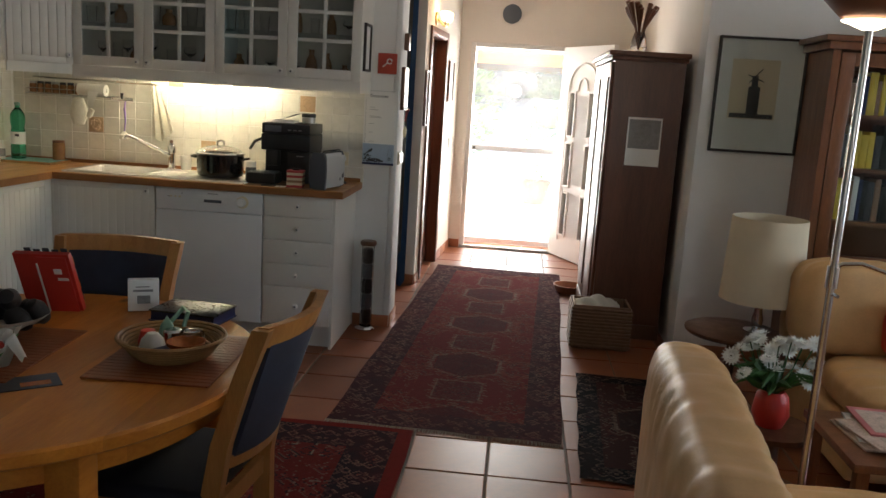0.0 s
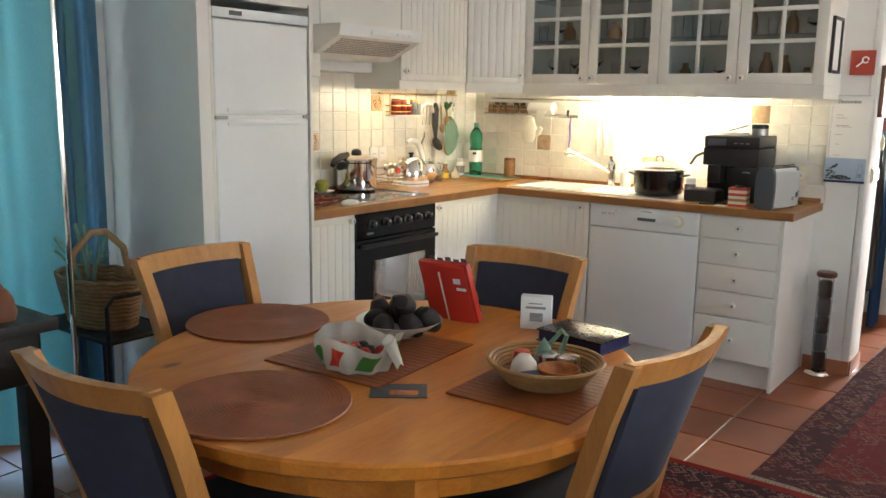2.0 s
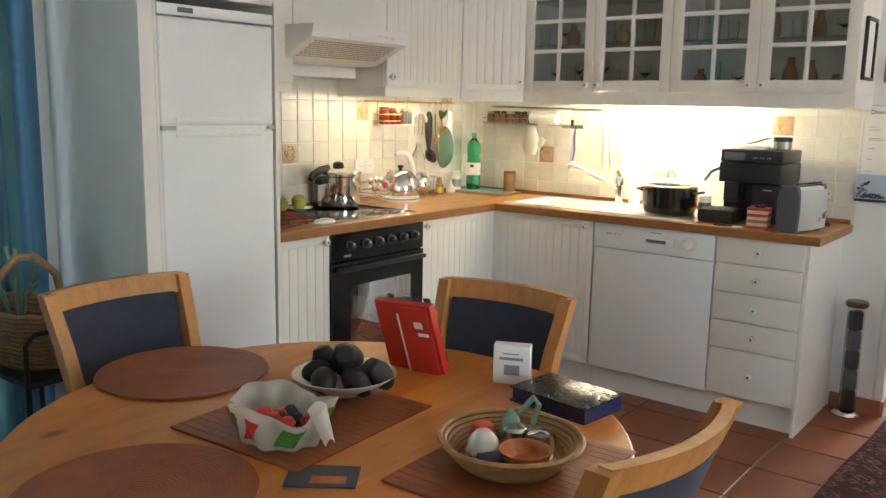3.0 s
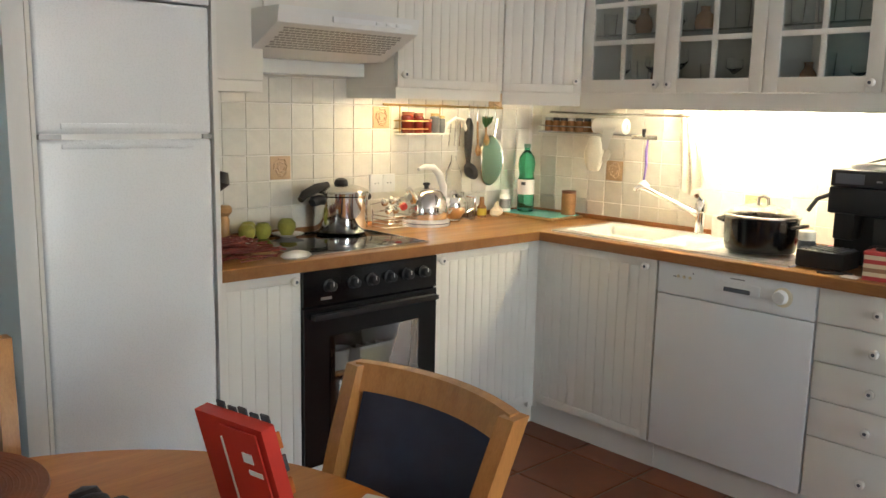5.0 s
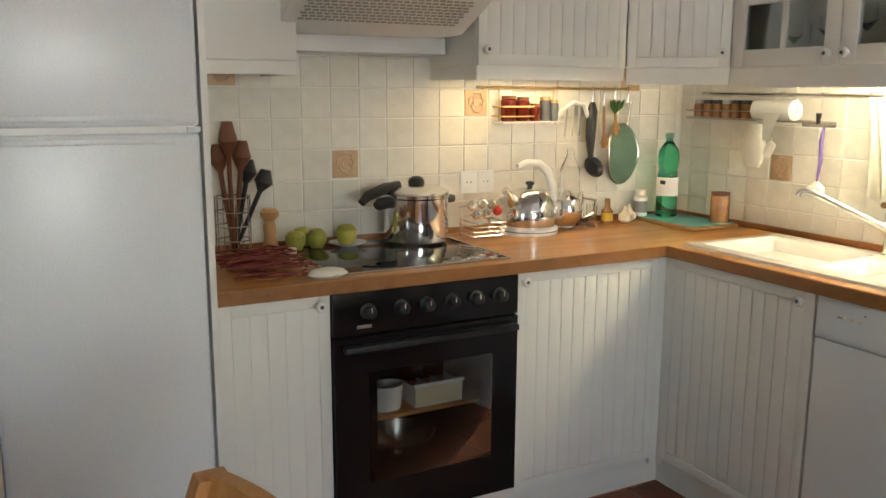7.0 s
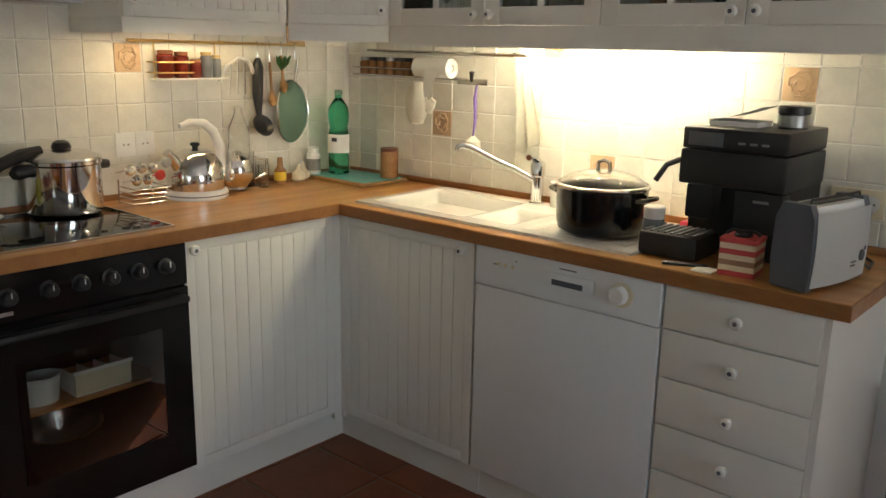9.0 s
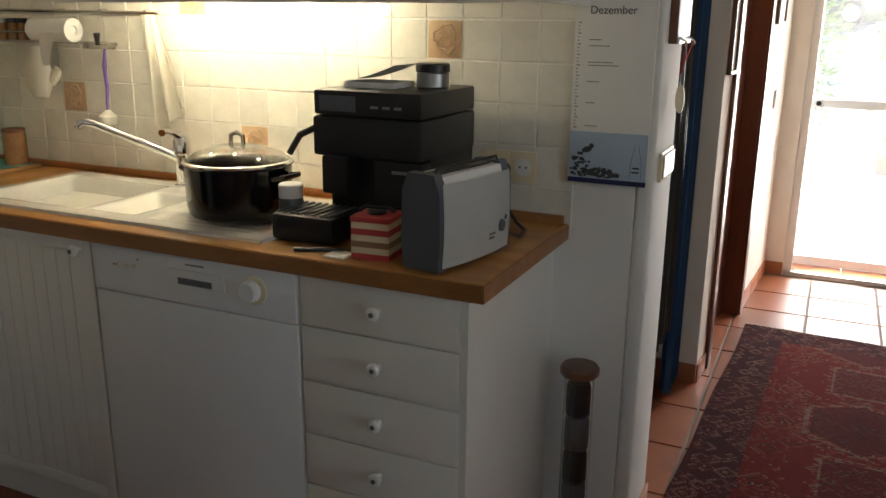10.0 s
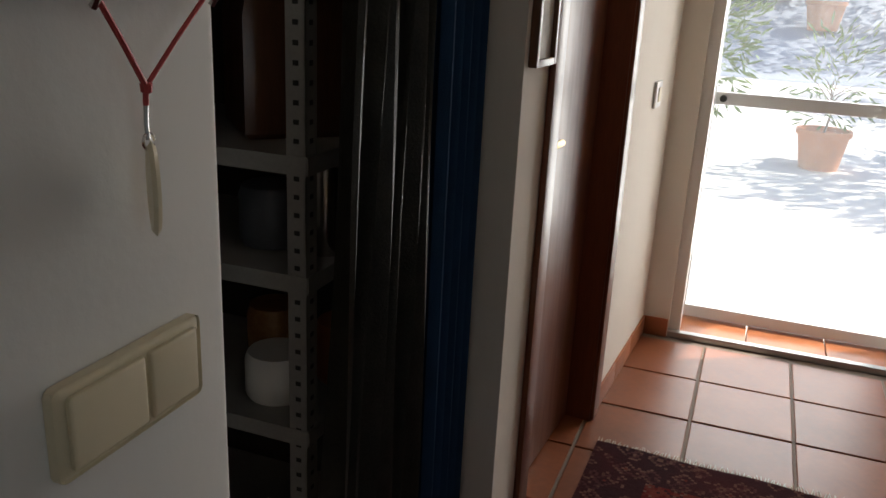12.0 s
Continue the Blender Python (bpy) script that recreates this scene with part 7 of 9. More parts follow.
# calendar
cal = thing("wall_calendar", (-0.90, YB - 0.015, 1.01), "long wall calendar with a winter bird photo", "calendar")
A0, A1, Z0, Z1 = -0.995, -0.803, 1.012, 1.452
part("sheet", boxes((A0, YB - 0.0215, Z0, A1, YB - 0.0165, Z1)), "paper", cal, smooth=0)
part("photo", boxes((A0 + 0.001, YB - 0.0223, Z0 + 0.012, A1 - 0.001, YB - 0.0218, Z0 + 0.125)), "sky_print", cal, smooth=0)
part("footer", boxes((A0, YB - 0.0226, Z0, A1, YB - 0.0216, Z0 + 0.0118)), "navy_cover", cal, smooth=0)
rnd = random.Random(21)
bm = bmesh.new()
for k in range(95):
    xx = A0 + 0.004 + 0.115 * rnd.random()
    zz = Z0 + 0.014 + (0.055 - 0.40 * (xx - A0)) * rnd.random()
    w_ = rnd.uniform(0.004, 0.010)
    box(bm, xx, YB - 0.0229 - 0.00001 * k, zz, xx + w_, YB - 0.0224, zz + w_ * 0.8)
part("branch", bm, "dark_print", cal, "dark berry branch in the photo", smooth=0)
part("bird", moved(turned([(0, -0.0003), (0.013, -0.0003), (0.013, 0.0003), (0, 0.0003)], (0, 0, 0), 16, squash=0.55), pose(A0 + 0.045, YB - 0.0232, Z0 + 0.082, 90, 0, 0) @ pose(0, 0, 0, 0, 0, 18)), "dark_print", cal)
part("bird_head", moved(turned([(0, -0.0003), (0.006, -0.0003), (0.006, 0.0003), (0, 0.0003)], (0, 0, 0), 12), pose(A0 + 0.056, YB - 0.0233, Z0 + 0.0915, 90, 0, 0)), "dark_print", cal)
part("bird_tail", boxes((A0 + 0.022, YB - 0.0233, Z0 + 0.068, A0 + 0.036, YB - 0.0226, Z0 + 0.075)), "dark_print", cal, smooth=0)
part("bottle_drawing", joined(bar([(A1 - 0.040, YB - 0.0226, Z0 + 0.02), (A1 - 0.038, YB - 0.0226, Z0 + 0.06), (A1 - 0.030, YB - 0.0226, Z0 + 0.10), (A1 - 0.022, YB - 0.0226, Z0 + 0.10), (A1 - 0.014, YB - 0.0226, Z0 + 0.06), (A1 - 0.012, YB - 0.0226, Z0 + 0.02)], 0.0006, 4), boxes((A1 - 0.034, YB - 0.0228, Z0 + 0.042, A1 - 0.018, YB - 0.0223, Z0 + 0.046), (A1 - 0.036, YB - 0.0228, Z0 + 0.032, A1 - 0.018, YB - 0.0223, Z0 + 0.036))), "dark_print", cal)
bm = bmesh.new()
for k in range(31):
    box(bm, A0 + 0.008, YB - 0.0220, 1.145 + k * 0.0082, A0 + 0.012 + 0.004 * (k % 3 == 0), YB - 0.0216, 1.1475 + k * 0.0082)
for zz, ln in ((1.338, 0.05), (1.352, 0.03), (1.300, 0.06), (1.293, 0.075), (1.255, 0.03), (1.205, 0.022), (1.15, 0.03)):
    box(bm, A0 + 0.035, YB - 0.0220, zz, A0 + 0.035 + ln, YB - 0.0216, zz + 0.0022)
part("entries", bm, "grey_print", cal, "printed dates and handwritten notes", smooth=0)
writing("Dezember", 0.026, pose(-0.905, YB - 0.0222, 1.412, 90, 0, 0), "dark_print", cal)
bm = bmesh.new()
for k in range(26):
    lathe(bm, [(0.0022, 0), (0.0022, 0.004)], (A0 + 0.01 + k * 0.0068, YB - 0.022, Z1 - 0.004), 6)
part("wire_binding", bm, "dull_metal", cal)

# glass tower lamp on the floor beside the wall
tw = thing("glass_tower", (-0.922, 5.20, 0), "tall glass cylinder with metal lid and base on the floor", "vase")
part("base", turned([(0.062, 0), (0.065, 0.006), (0.058, 0.014), (0.046, 0.022), (0, 0.022)], (-0.922, 5.20, 0.0005), 28), "chrome", tw)
part("cylinder", turned([(0.038, 0.022), (0.038, 0.525), (0.034, 0.525), (0.034, 0.03), (0, 0.03)], (-0.922, 5.20, 0.0005), 24), "clear_glass", tw)
part("lid", turned([(0.046, 0.526), (0.050, 0.532), (0.050, 0.545), (0.044, 0.553), (0, 0.555)], (-0.922, 5.20, 0.0005), 28), "walnut", tw)
for k in range(5):
    part("insert", turned([(0.026, 0), (0.032, 0.008), (0.032, 0.082), (0.026, 0.092), (0, 0.092)], (-0.922, 5.20, 0.035 + k * 0.095), 16), "dark_grey_plastic" if k % 2 else "black_plastic", tw)

# storage closet behind the curtain
rack = thing("metal_shelf", (-1.45, 6.25, 0), "grey slotted-angle metal shelf in the closet", "shelf")
for xx, yy, sx, sy in ((-1.01, 6.06, -1, 1), (-1.85, 6.06, 1, 1), (-1.01, 6.44, -1, -1), (-1.85, 6.44, 1, -1)):
    post = part("post", boxes((min(xx, xx + sx * 0.035), yy, 0, max(xx, xx + sx * 0.035), yy + sy * 0.002, 2.0), (min(xx, xx + sx * 0.002), min(yy, yy + sy * 0.035), 0, max(xx, xx + sx * 0.002), max(yy, yy + sy * 0.035), 2.0)), "shelf_steel", rack, smooth=0)
    if yy < 6.1 and xx > -1.1:
        bm = bmesh.new()
        for k in range(64):
            box(bm, xx - 0.022, yy - 0.0006, 0.06 + k * 0.03, xx - 0.012, yy - 0.0001, 0.068 + k * 0.03)
            box(bm, xx + 0.0001, yy + 0.012, 0.06 + k * 0.03, xx + 0.0006, yy + 0.022, 0.068 + k * 0.03)
        part("slot", bm, "black_plastic", post, "rows of punched holes", smooth=0)
for zz in (0.22, 0.575, 0.86, 1.06, 1.38, 1.70):
    part("shelf_board", boxes((-1.85, 6.058, zz, -1.008, 6.06, zz + 0.03), (-1.008, 6.06, zz, -1.006, 6.44, zz + 0.03), (-1.85, 6.06, zz + 0.026, -1.008, 6.44, zz + 0.03)), "shelf_steel", rack, smooth=0)
for nm, lab, cat, xx, yy, zz, r, h, mm in (("thermos", "steel thermos flask on the closet shelf", "flask", -1.05, 6.20, 0.89, 0.04, 0.16, "steel"), ("plastic_tub", "white plastic tub on the closet shelf", "tub", -1.13, 6.16, 0.605, 0.06, 0.09, "white_plastic"), ("flower_pot", "dark red clay pot on the closet shelf", "pot", -1.05, 6.28, 0.605, 0.06, 0.12, "terracotta_skirting"), ("storage_tin", "dark tin on the closet shelf", "tin", -1.16, 6.2, 0.89, 0.06, 0.11, "dark_grey_plastic"), ("preserving_jar", "dark preserving jar on the closet shelf", "jar", -1.19, 6.25, 0.605, 0.055, 0.14, "brown_jar"), ("wooden_crate", "brown box on the closet shelf", "box", -1.16, 6.25, 1.09, 0.13, 0.24, "walnut")):
    solid(nm, turned([(r * 0.9, 0), (r, 0.01), (r, h * 0.85), (r * 0.9, h), (0, h)], (xx, yy, zz + 0.0005), 4 if "crate" in nm else 20), mm, lab, cat, at=(xx, yy, zz))
rod = thing("curtain_rod", (HX - 0.08, 6.03, 2.15), "metal curtain rod across the closet opening", "curtain rod")
part("rod", bar([(HX - 0.09, 5.535, 2.15), (HX - 0.09, 6.499, 2.15)], 0.008, 8), "steel", rod)
gz = thing("gauze_curtain", (HX - 0.1, 6.12, 0.3), "dark shiny gauze curtain gathered to one side", "curtain")
part("cloth", sheet(60, 24, lambda u, v: (HX - 0.10 + 0.028 * math.sin(u * 34 + v * 1.5), 6.04 + 0.20 * u - 0.16 * v * (1 - u) + 0.012 * math.sin(v * 9 + u * 20), 2.15 - 1.85 * v + 0.0), 0.001), "gauze", gz)
bc = thing("blue_curtain_panel", (HX - 0.1, 6.38, 0.03), "dark blue cloth curtain drawn to the side", "curtain")
part("cloth", sheet(50, 12, lambda u, v: (HX - 0.085 + 0.022 * math.sin(u * 30), 6.27 + 0.215 * u, 2.15 - 2.12 * v), 0.0015), "blue_curtain", bc)

# sconce
sc = thing("wall_sconce", (HX, 6.90, 1.85), "brass wall lamp with lit candle shades over the brown door", "wall lamp")
part("plate", turned([(0.05, 0), (0.045, 0.012), (0.02, 0.02), (0, 0.02)], (HX + 0.0005, 6.86, 2.02), 20, "x"), "brass", sc)
glow("lamp_glass", (1.0, 0.72, 0.36), 2.2)
for yy in (6.79, 6.93):
    part("arm", bar([(HX + 0.018, 6.86, 2.02), (HX + 0.07, (6.86 + yy) / 2, 1.965), (HX + 0.085, yy, 1.975), (HX + 0.085, yy, 2.00)], 0.006, 8), "brass", sc)
    part("shade", turned([(0.02, 0), (0.034, 0.02), (0.040, 0.07), (0.036, 0.07), (0.03, 0.022), (0, 0.01)], (HX + 0.085, yy, 2.0), 18), "lamp_glass", sc, "glowing glass shade")
turned_to(ASKEW, sc)
lamp("sconce_light", "POINT", (HX + 0.18, 6.86, 2.10), (0, 6.8, 0), 0.53, (1.0, 0.62, 0.30), (0.04, 0.04))

# wardrobe, basket, bowl, iron table
wd = thing("wardrobe", (0.66, 6.0, 0), "tall dark stained wooden wardrobe in the hall", "wardrobe")
WX, WY0, WY1 = 0.46, 5.46, 6.56
part("body", boxes((WX + 0.02, WY0 + 0.01, 0.09, 0.90, WY1 - 0.01, 1.72)), "wardrobe_wood", wd, smooth=0)
part("plinth", box(bmesh.new(), WX, WY0, 0, 0.905, WY1, 0.095, 0.008), "walnut", wd)
part("cornice", joined(box(bmesh.new(), WX - 0.005, WY0 - 0.015, 1.72, 0.91, WY1 + 0.015, 1.745, 0.006), box(bmesh.new(), WX - 0.025, WY0 - 0.035, 1.745, 0.92, WY1 + 0.035, 1.775, 0.008)), "wardrobe_wood", wd)
for y0_, y1_ in ((WY0 + 0.02, 6.005), (6.015, WY1 - 0.02)):
    d = part("door", box(bmesh.new(), WX + 0.0, y0_, 0.11, WX + 0.02, y1_, 1.71, 0.004), "wardrobe_wood", wd)
    part("panel", box(bmesh.new(), WX - 0.008, y0_ + 0.08, 0.20, WX + 0.0, y1_ - 0.08, 1.62, 0.004), "wardrobe_wood", d)
part("pinned_photo", boxes((0.590, WY0 + 0.0055, 1.095, 0.795, WY0 + 0.0085, 1.388)), "paper", wd, "black and white photo sheet pinned on the side", smooth=0)
part("photo_print", boxes((0.599, WY0 + 0.0045, 1.20, 0.786, WY0 + 0.0056, 1.375)), "grey_print", wd, smooth=0)
vs = thing("vase", (0.60, 5.60, 1.775), "dark vase with dried flowers on the wardrobe", "vase")
part("body", turned([(0.03, 0), (0.05, 0.03), (0.04, 0.09), (0.03, 0.12), (0.025, 0.12), (0, 0.02)], (0.62, 5.58, 1.7755), 20), "clear_glass", vs)
rnd = random.Random(9)
for k in range(16):
    a = rnd.uniform(0, 6.28)
    part("stem", bar([(0.62, 5.58, 1.80), (0.62 + 0.03 * math.cos(a), 5.58 + 0.03 * math.sin(a), 1.92), (0.62 + 0.09 * math.cos(a), 5.58 + 0.09 * math.sin(a), 2.02 + 0.06 * rnd.random())], [0.003, 0.004, 0.016], 6), "spoon_wood", vs)
fb = thing("storage_basket", (0.565, 5.27, 0), "square brown basket with a white cloth inside", "basket")
part("body", joined(boxes((0.40, 5.16, 0.002, 0.73, 5.40, 0.012)), boxes((0.395, 5.155, 0.012, 0.41, 5.405, 0.27), (0.72, 5.155, 0.012, 0.735, 5.405, 0.27), (0.41, 5.155, 0.012, 0.72, 5.17, 0.27), (0.41, 5.39, 0.012, 0.72, 5.405, 0.27), bevel=0.004)), "shaded_brown_wicker", fb)
for k in range(12):
    bulge = 0.004 if k % 2 else 0.0065
    part("weave", bar([(0.395 - bulge, 5.155 - bulge, 0.024 + k * 0.0205), (0.735 + bulge, 5.155 - bulge, 0.024 + k * 0.0205), (0.735 + bulge, 5.405 + bulge, 0.024 + k * 0.0205), (0.395 - bulge, 5.405 + bulge, 0.024 + k * 0.0205)], 0.0095, 6, True), "shaded_brown_wicker", fb)
part("cloth", sheet(16, 12, lambda u, v: (0.415 + 0.26 * u, 5.18 + 0.2 * v, 0.25 + 0.055 * math.sin(u * 3.1) * math.sin(v * 3.1) + 0.012 * math.sin(u * 17 + v * 9)), 0.002), "white_cloth", fb)
turned_to(pose(-0.055, 0, 0), fb)
db = thing("clay_bowl", (0.30, 6.62, 0), "brown glazed clay bowl on the floor tiles", "bowl")
part("bowl", turned([(0.075, 0), (0.10, 0.004), (0.125, 0.055), (0.128, 0.06), (0.118, 0.06), (0.09, 0.014), (0, 0.012)], (0.415, 6.65, 0.0005), 32), "terracotta_skirting", db)
it = thing("iron_table", (0.70, 7.12, 0), "small table with black curved cast-iron legs", "table")
part("top", box(bmesh.new(), 0.42, 6.82, 0.69, 0.80, 7.42, 0.72, 0.006), "walnut", it)
part("drawer", box(bmesh.new(), 0.45, 6.86, 0.58, 0.78, 7.38, 0.688, 0.004), "walnut", it)
for yy in (6.90, 7.34):
    part("leg", bar([(0.48, yy, 0.58), (0.44, yy, 0.45), (0.50, yy, 0.28), (0.52, yy, 0.15), (0.45, yy, 0.02), (0.41, yy, 0.012)], [0.016, 0.02, 0.014, 0.012, 0.014, 0.018], 8), "black_iron", it)
    part("leg", bar([(0.76, yy, 0.58), (0.78, yy, 0.30), (0.76, yy, 0.01)], 0.014, 8), "black_iron", it)
    part("scroll", bar([(0.60, yy, 0.56)] + [(0.68 + (0.10 - 0.006 * i) * math.cos(i * 0.5), yy, 0.36 + (0.12 - 0.007 * i) * math.sin(i * 0.5)) for i in range(14)], 0.009, 6), "black_iron", it)

turned_to(pose(0.14, 0, 0), it)

# ---- living room corner ----
plain("lamp_shade", (0.72, 0.62, 0.46), 0.85, vary=0.04, scale=8, fine=300, bump=0.3)
plain("petal_white", (0.80, 0.79, 0.74), 0.7, vary=0.05)
plain("newsprint", (0.55, 0.42, 0.34), 0.8, vary=0.3, scale=30)
plain("pink_paper", (0.62, 0.20, 0.20), 0.8, vary=0.15)
wood("cherry", (0.12, 0.04, 0.014), (0.24, 0.085, 0.03), "z", 0.35, 8, coat=0.3)


def cushion(x0, y0, z0, x1, y1, z1, puff=0.05, wrinkle=0.008, seed=0, n=30):
    """A stuffed leather block with soft edges and creases."""
    bm = bmesh.new()
    box(bm, x0, y0, z0, x1, y1, z1)
    bmesh.ops.subdivide_edges(bm, edges=bm.edges[:], cuts=n, use_grid_fill=True)
    c, h = Vector(((x0 + x1) / 2, (y0 + y1) / 2, (z0 + z1) / 2)), Vector(((x1 - x0) / 2, (y1 - y0) / 2, (z1 - z0) / 2))
    for v in bm.verts:
        d = Vector([(v.co[i] - c[i]) / h[i] for i in range(3)])
        r = (abs(d.x) ** 4 + abs(d.y) ** 4 + abs(d.z) ** 4) ** 0.25
        e = Vector([d[i] / max(r, 1e-6) * h[i] for i in range(3)])
        p_ = c + e
        k = 0.6 * noise.noise(Vector((p_.x * 7, p_.y * 7, p_.z * 7 + seed))) + 0.9 * noise.noise(Vector((p_.x * 5 + seed, p_.y * 21, p_.z * 6))) * max(0.2, 0.6 + d.z) + 0.45 * noise.noise(Vector((p_.x * 16, p_.y * 34, p_.z * 19 + seed)))
        v.co = p_ + d.normalized() * (wrinkle * k)
    return bm


sofa = thing("leather_sofa", (0.75, 1.8, 0), "tan leather sofa with a rounded padded back", "sofa", "leather seats")
part("base", box(bmesh.new(), 0.44, 0.95, 0.06, 1.25, 2.70, 0.26, 0.03, 3), "leather", sofa)
part("backrest", cushion(0.355, 0.95, 0.20, 0.57, 2.78, 0.85, wrinkle=0.007, seed=2, n=72), "leather", sofa, "creased padded back")
part("seat_cushion", cushion(0.62, 1.0, 0.24, 1.25, 1.82, 0.45, seed=4), "leather", sofa)
part("seat_cushion", cushion(0.62, 1.84, 0.24, 1.25, 2.66, 0.45, seed=5), "leather", sofa)
for x_, y_ in ((0.50, 1.02), (1.18, 1.02), (0.50, 2.62), (1.18, 2.62)):
    part("foot", turned([(0.02, 0), (0.028, 0.06), (0, 0.06)], (x_, y_, 0.0005), 14), "dark_stain", sofa)
turned_to(pose(0.42, 2.75, 0, 0, 0, -5) @ pose(-0.42, -2.75, 0), sofa)
s2 = thing("leather_sofa", (2.0, 3.95, 0), "tan leather sofa with loose cushions along the far wall", "sofa", "leather seats")
part("base", box(bmesh.new(), 1.30, 3.45, 0.06, 3.2, 4.35, 0.28, 0.03, 3), "leather", s2)
part("seat_cushion", cushion(1.32, 3.30, 0.26, 2.2, 4.05, 0.45, seed=6), "leather", s2)
part("back_cushion", cushion(1.22, 3.92, 0.42, 1.72, 4.20, 0.84, seed=7), "leather", s2)
part("back_cushion", cushion(1.74, 3.92, 0.42, 2.3, 4.20, 0.84, seed=8), "leather", s2)
part("backrest", cushion(1.25, 4.15, 0.25, 3.2, 4.36, 0.80, seed=9), "leather", s2)
part("red_cushion", cushion(1.55, 3.80, 0.45, 1.9, 3.92, 0.72, seed=3, n=14), "cardinal_red", s2, "red scatter cushion")
# side table with lamp
st = thing("side_table", (1.15, 4.30, 0), "small dark round side table", "table")
part("top", turned([(0.22, 0.39), (0.23, 0.40), (0.23, 0.41), (0.22, 0.415), (0, 0.415)], (1.05, 4.32, 0), 32), "walnut", st)
part("column", turned([(0.03, 0.02), (0.02, 0.1), (0.025, 0.25), (0.02, 0.39)], (1.05, 4.32, 0), 16), "walnut", st)
part("foot", turned([(0.16, 0.0005), (0.16, 0.012), (0.04, 0.03), (0, 0.03)], (1.05, 4.32, 0), 24), "walnut", st)
tl = thing("table_lamp", (1.15, 4.30, 0.415), "table lamp with a cream drum shade, unlit", "lamp")
part("base", turned([(0.06, 0), (0.06, 0.01), (0.02, 0.02), (0.028, 0.06), (0.018, 0.11), (0.026, 0.14), (0.012, 0.17), (0.01, 0.30), (0, 0.30)], (1.15, 4.30, 0.4155), 20), "chrome", tl)
part("shade", turned([(0.190, 0.575), (0.172, 0.975), (0.168, 0.975), (0.186, 0.575), (0.190, 0.575)], (1.15, 4.30, 0), 40), "lamp_shade", tl, "cream fabric drum shade")
# flowers
fv = thing("flower_vase", (0.98, 3.42, 0), "bunch of white daisies in a red vase on a stool", "flowers")
part("stool", turned([(0.16, 0.0005), (0.16, 0.02), (0.05, 0.04), (0.05, 0.24), (0.17, 0.26), (0.17, 0.28), (0, 0.28)], (0.98, 3.42, 0), 24), "walnut", fv)
part("vase", turned([(0.05, 0.281), (0.07, 0.33), (0.06, 0.40), (0.045, 0.42), (0.04, 0.42), (0, 0.30)], (0.98, 3.42, 0), 24), "cardinal_red", fv)
rnd = random.Random(12)
petal = None
for k in range(26):
    a, r_ = rnd.uniform(0, 6.28), 0.17 * rnd.random() ** 0.5
    fx, fy, fz = 0.98 + r_ * math.cos(a), 3.42 + r_ * math.sin(a), 0.47 + 0.20 * rnd.random() * (1 - r_ * 2)
    part("stem", bar([(0.98, 3.42, 0.40), (0.98 + 0.5 * r_ * math.cos(a), 3.42 + 0.5 * r_ * math.sin(a), 0.45), (fx, fy, fz)], 0.0025, 4), "green_leaf", fv)
    bm = bmesh.new()
    for ring, (rr, lift, cnt) in enumerate(((0.040, 0.002, 16), (0.030, 0.008, 13), (0.018, 0.013, 9))):
        for q in range(cnt):
            b = q * 6.283 / cnt + ring * 0.2
            u, w_ = Vector((math.cos(b), math.sin(b), 0)), Vector((-math.sin(b), math.cos(b), 0))
            pts = [u * 0.004 + w_ * 0.002, u * rr * 0.6 + w_ * 0.006, u * rr + Vector((0, 0, lift)), u * rr * 0.6 - w_ * 0.006, u * 0.004 - w_ * 0.002]
            bm.faces.new([bm.verts.new(p_ + Vector((0, 0, lift))) for p_ in pts])
    part("blossom", moved(bm, pose(fx, fy, fz, rnd.uniform(-40, 60), rnd.uniform(-50, 20), 0)), "petal_white", fv, smooth=0)
for k in range(20):
    a = rnd.uniform(0, 6.28)
    part("leaf", bar([(0.98, 3.42, 0.41), (0.98 + 0.08 * math.cos(a), 3.42 + 0.08 * math.sin(a), 0.45 + 0.06 * rnd.random()), (0.98 + 0.16 * math.cos(a), 3.42 + 0.16 * math.sin(a), 0.44 + 0.08 * rnd.random())], [0.003, 0.018, 0.002], 5), "green_leaf", fv)
# floor lamp
fl = thing("floor_lamp", (0.975, 3.0, 0), "slim steel floor lamp with a lit uplight and reading arm", "lamp")
part("base", turned([(0.13, 0.0005), (0.13, 0.012), (0.03, 0.025), (0, 0.025)], (0.975, 3.0, 0), 28), "steel", fl)
part("pole", bar([(0.975, 3.0, 0.02), (0.975, 3.0, 1.74)], 0.0125, 12), "steel", fl)
part("clamp", turned([(0.02, 0), (0.02, 0.07), (0, 0.07)], (0.975, 3.0, 0.92), 14), "steel", fl)
part("reading_arm", bar([(0.975, 3.0, 0.985), (1.0, 3.0, 1.0), (1.06, 3.0, 1.005), (1.16, 3.0, 0.975), (1.30, 3.0, 0.92)], 0.007, 8), "steel", fl)
part("knob", turned([(0.006, 0), (0.006, -0.03), (0, -0.03)], (0.985, 2.99, 0.90), 8, "y"), "steel", fl)
part("bowl", turned([(0.02, 0), (0.09, 0.02), (0.14, 0.07), (0.137, 0.07), (0.088, 0.024), (0, 0.006)], (0.975, 3.0, 1.745), 28), "spoon_wood", fl)
glow("uplight_glass", (1.0, 0.82, 0.56), 1.5)
part("diffuser", turned([(0.021, 0.0), (0.075, 0.010), (0.085, 0.016), (0.02, -0.012), (0, -0.012)], (0.975, 3.0, 1.738), 24), "uplight_glass", fl, "lit glass diffuser")
lamp("uplight", "POINT", (0.975, 3.0, 1.95), (0.975, 3, 2.5), 0.72, (1.0, 0.80, 0.52), (0.12, 0.12))
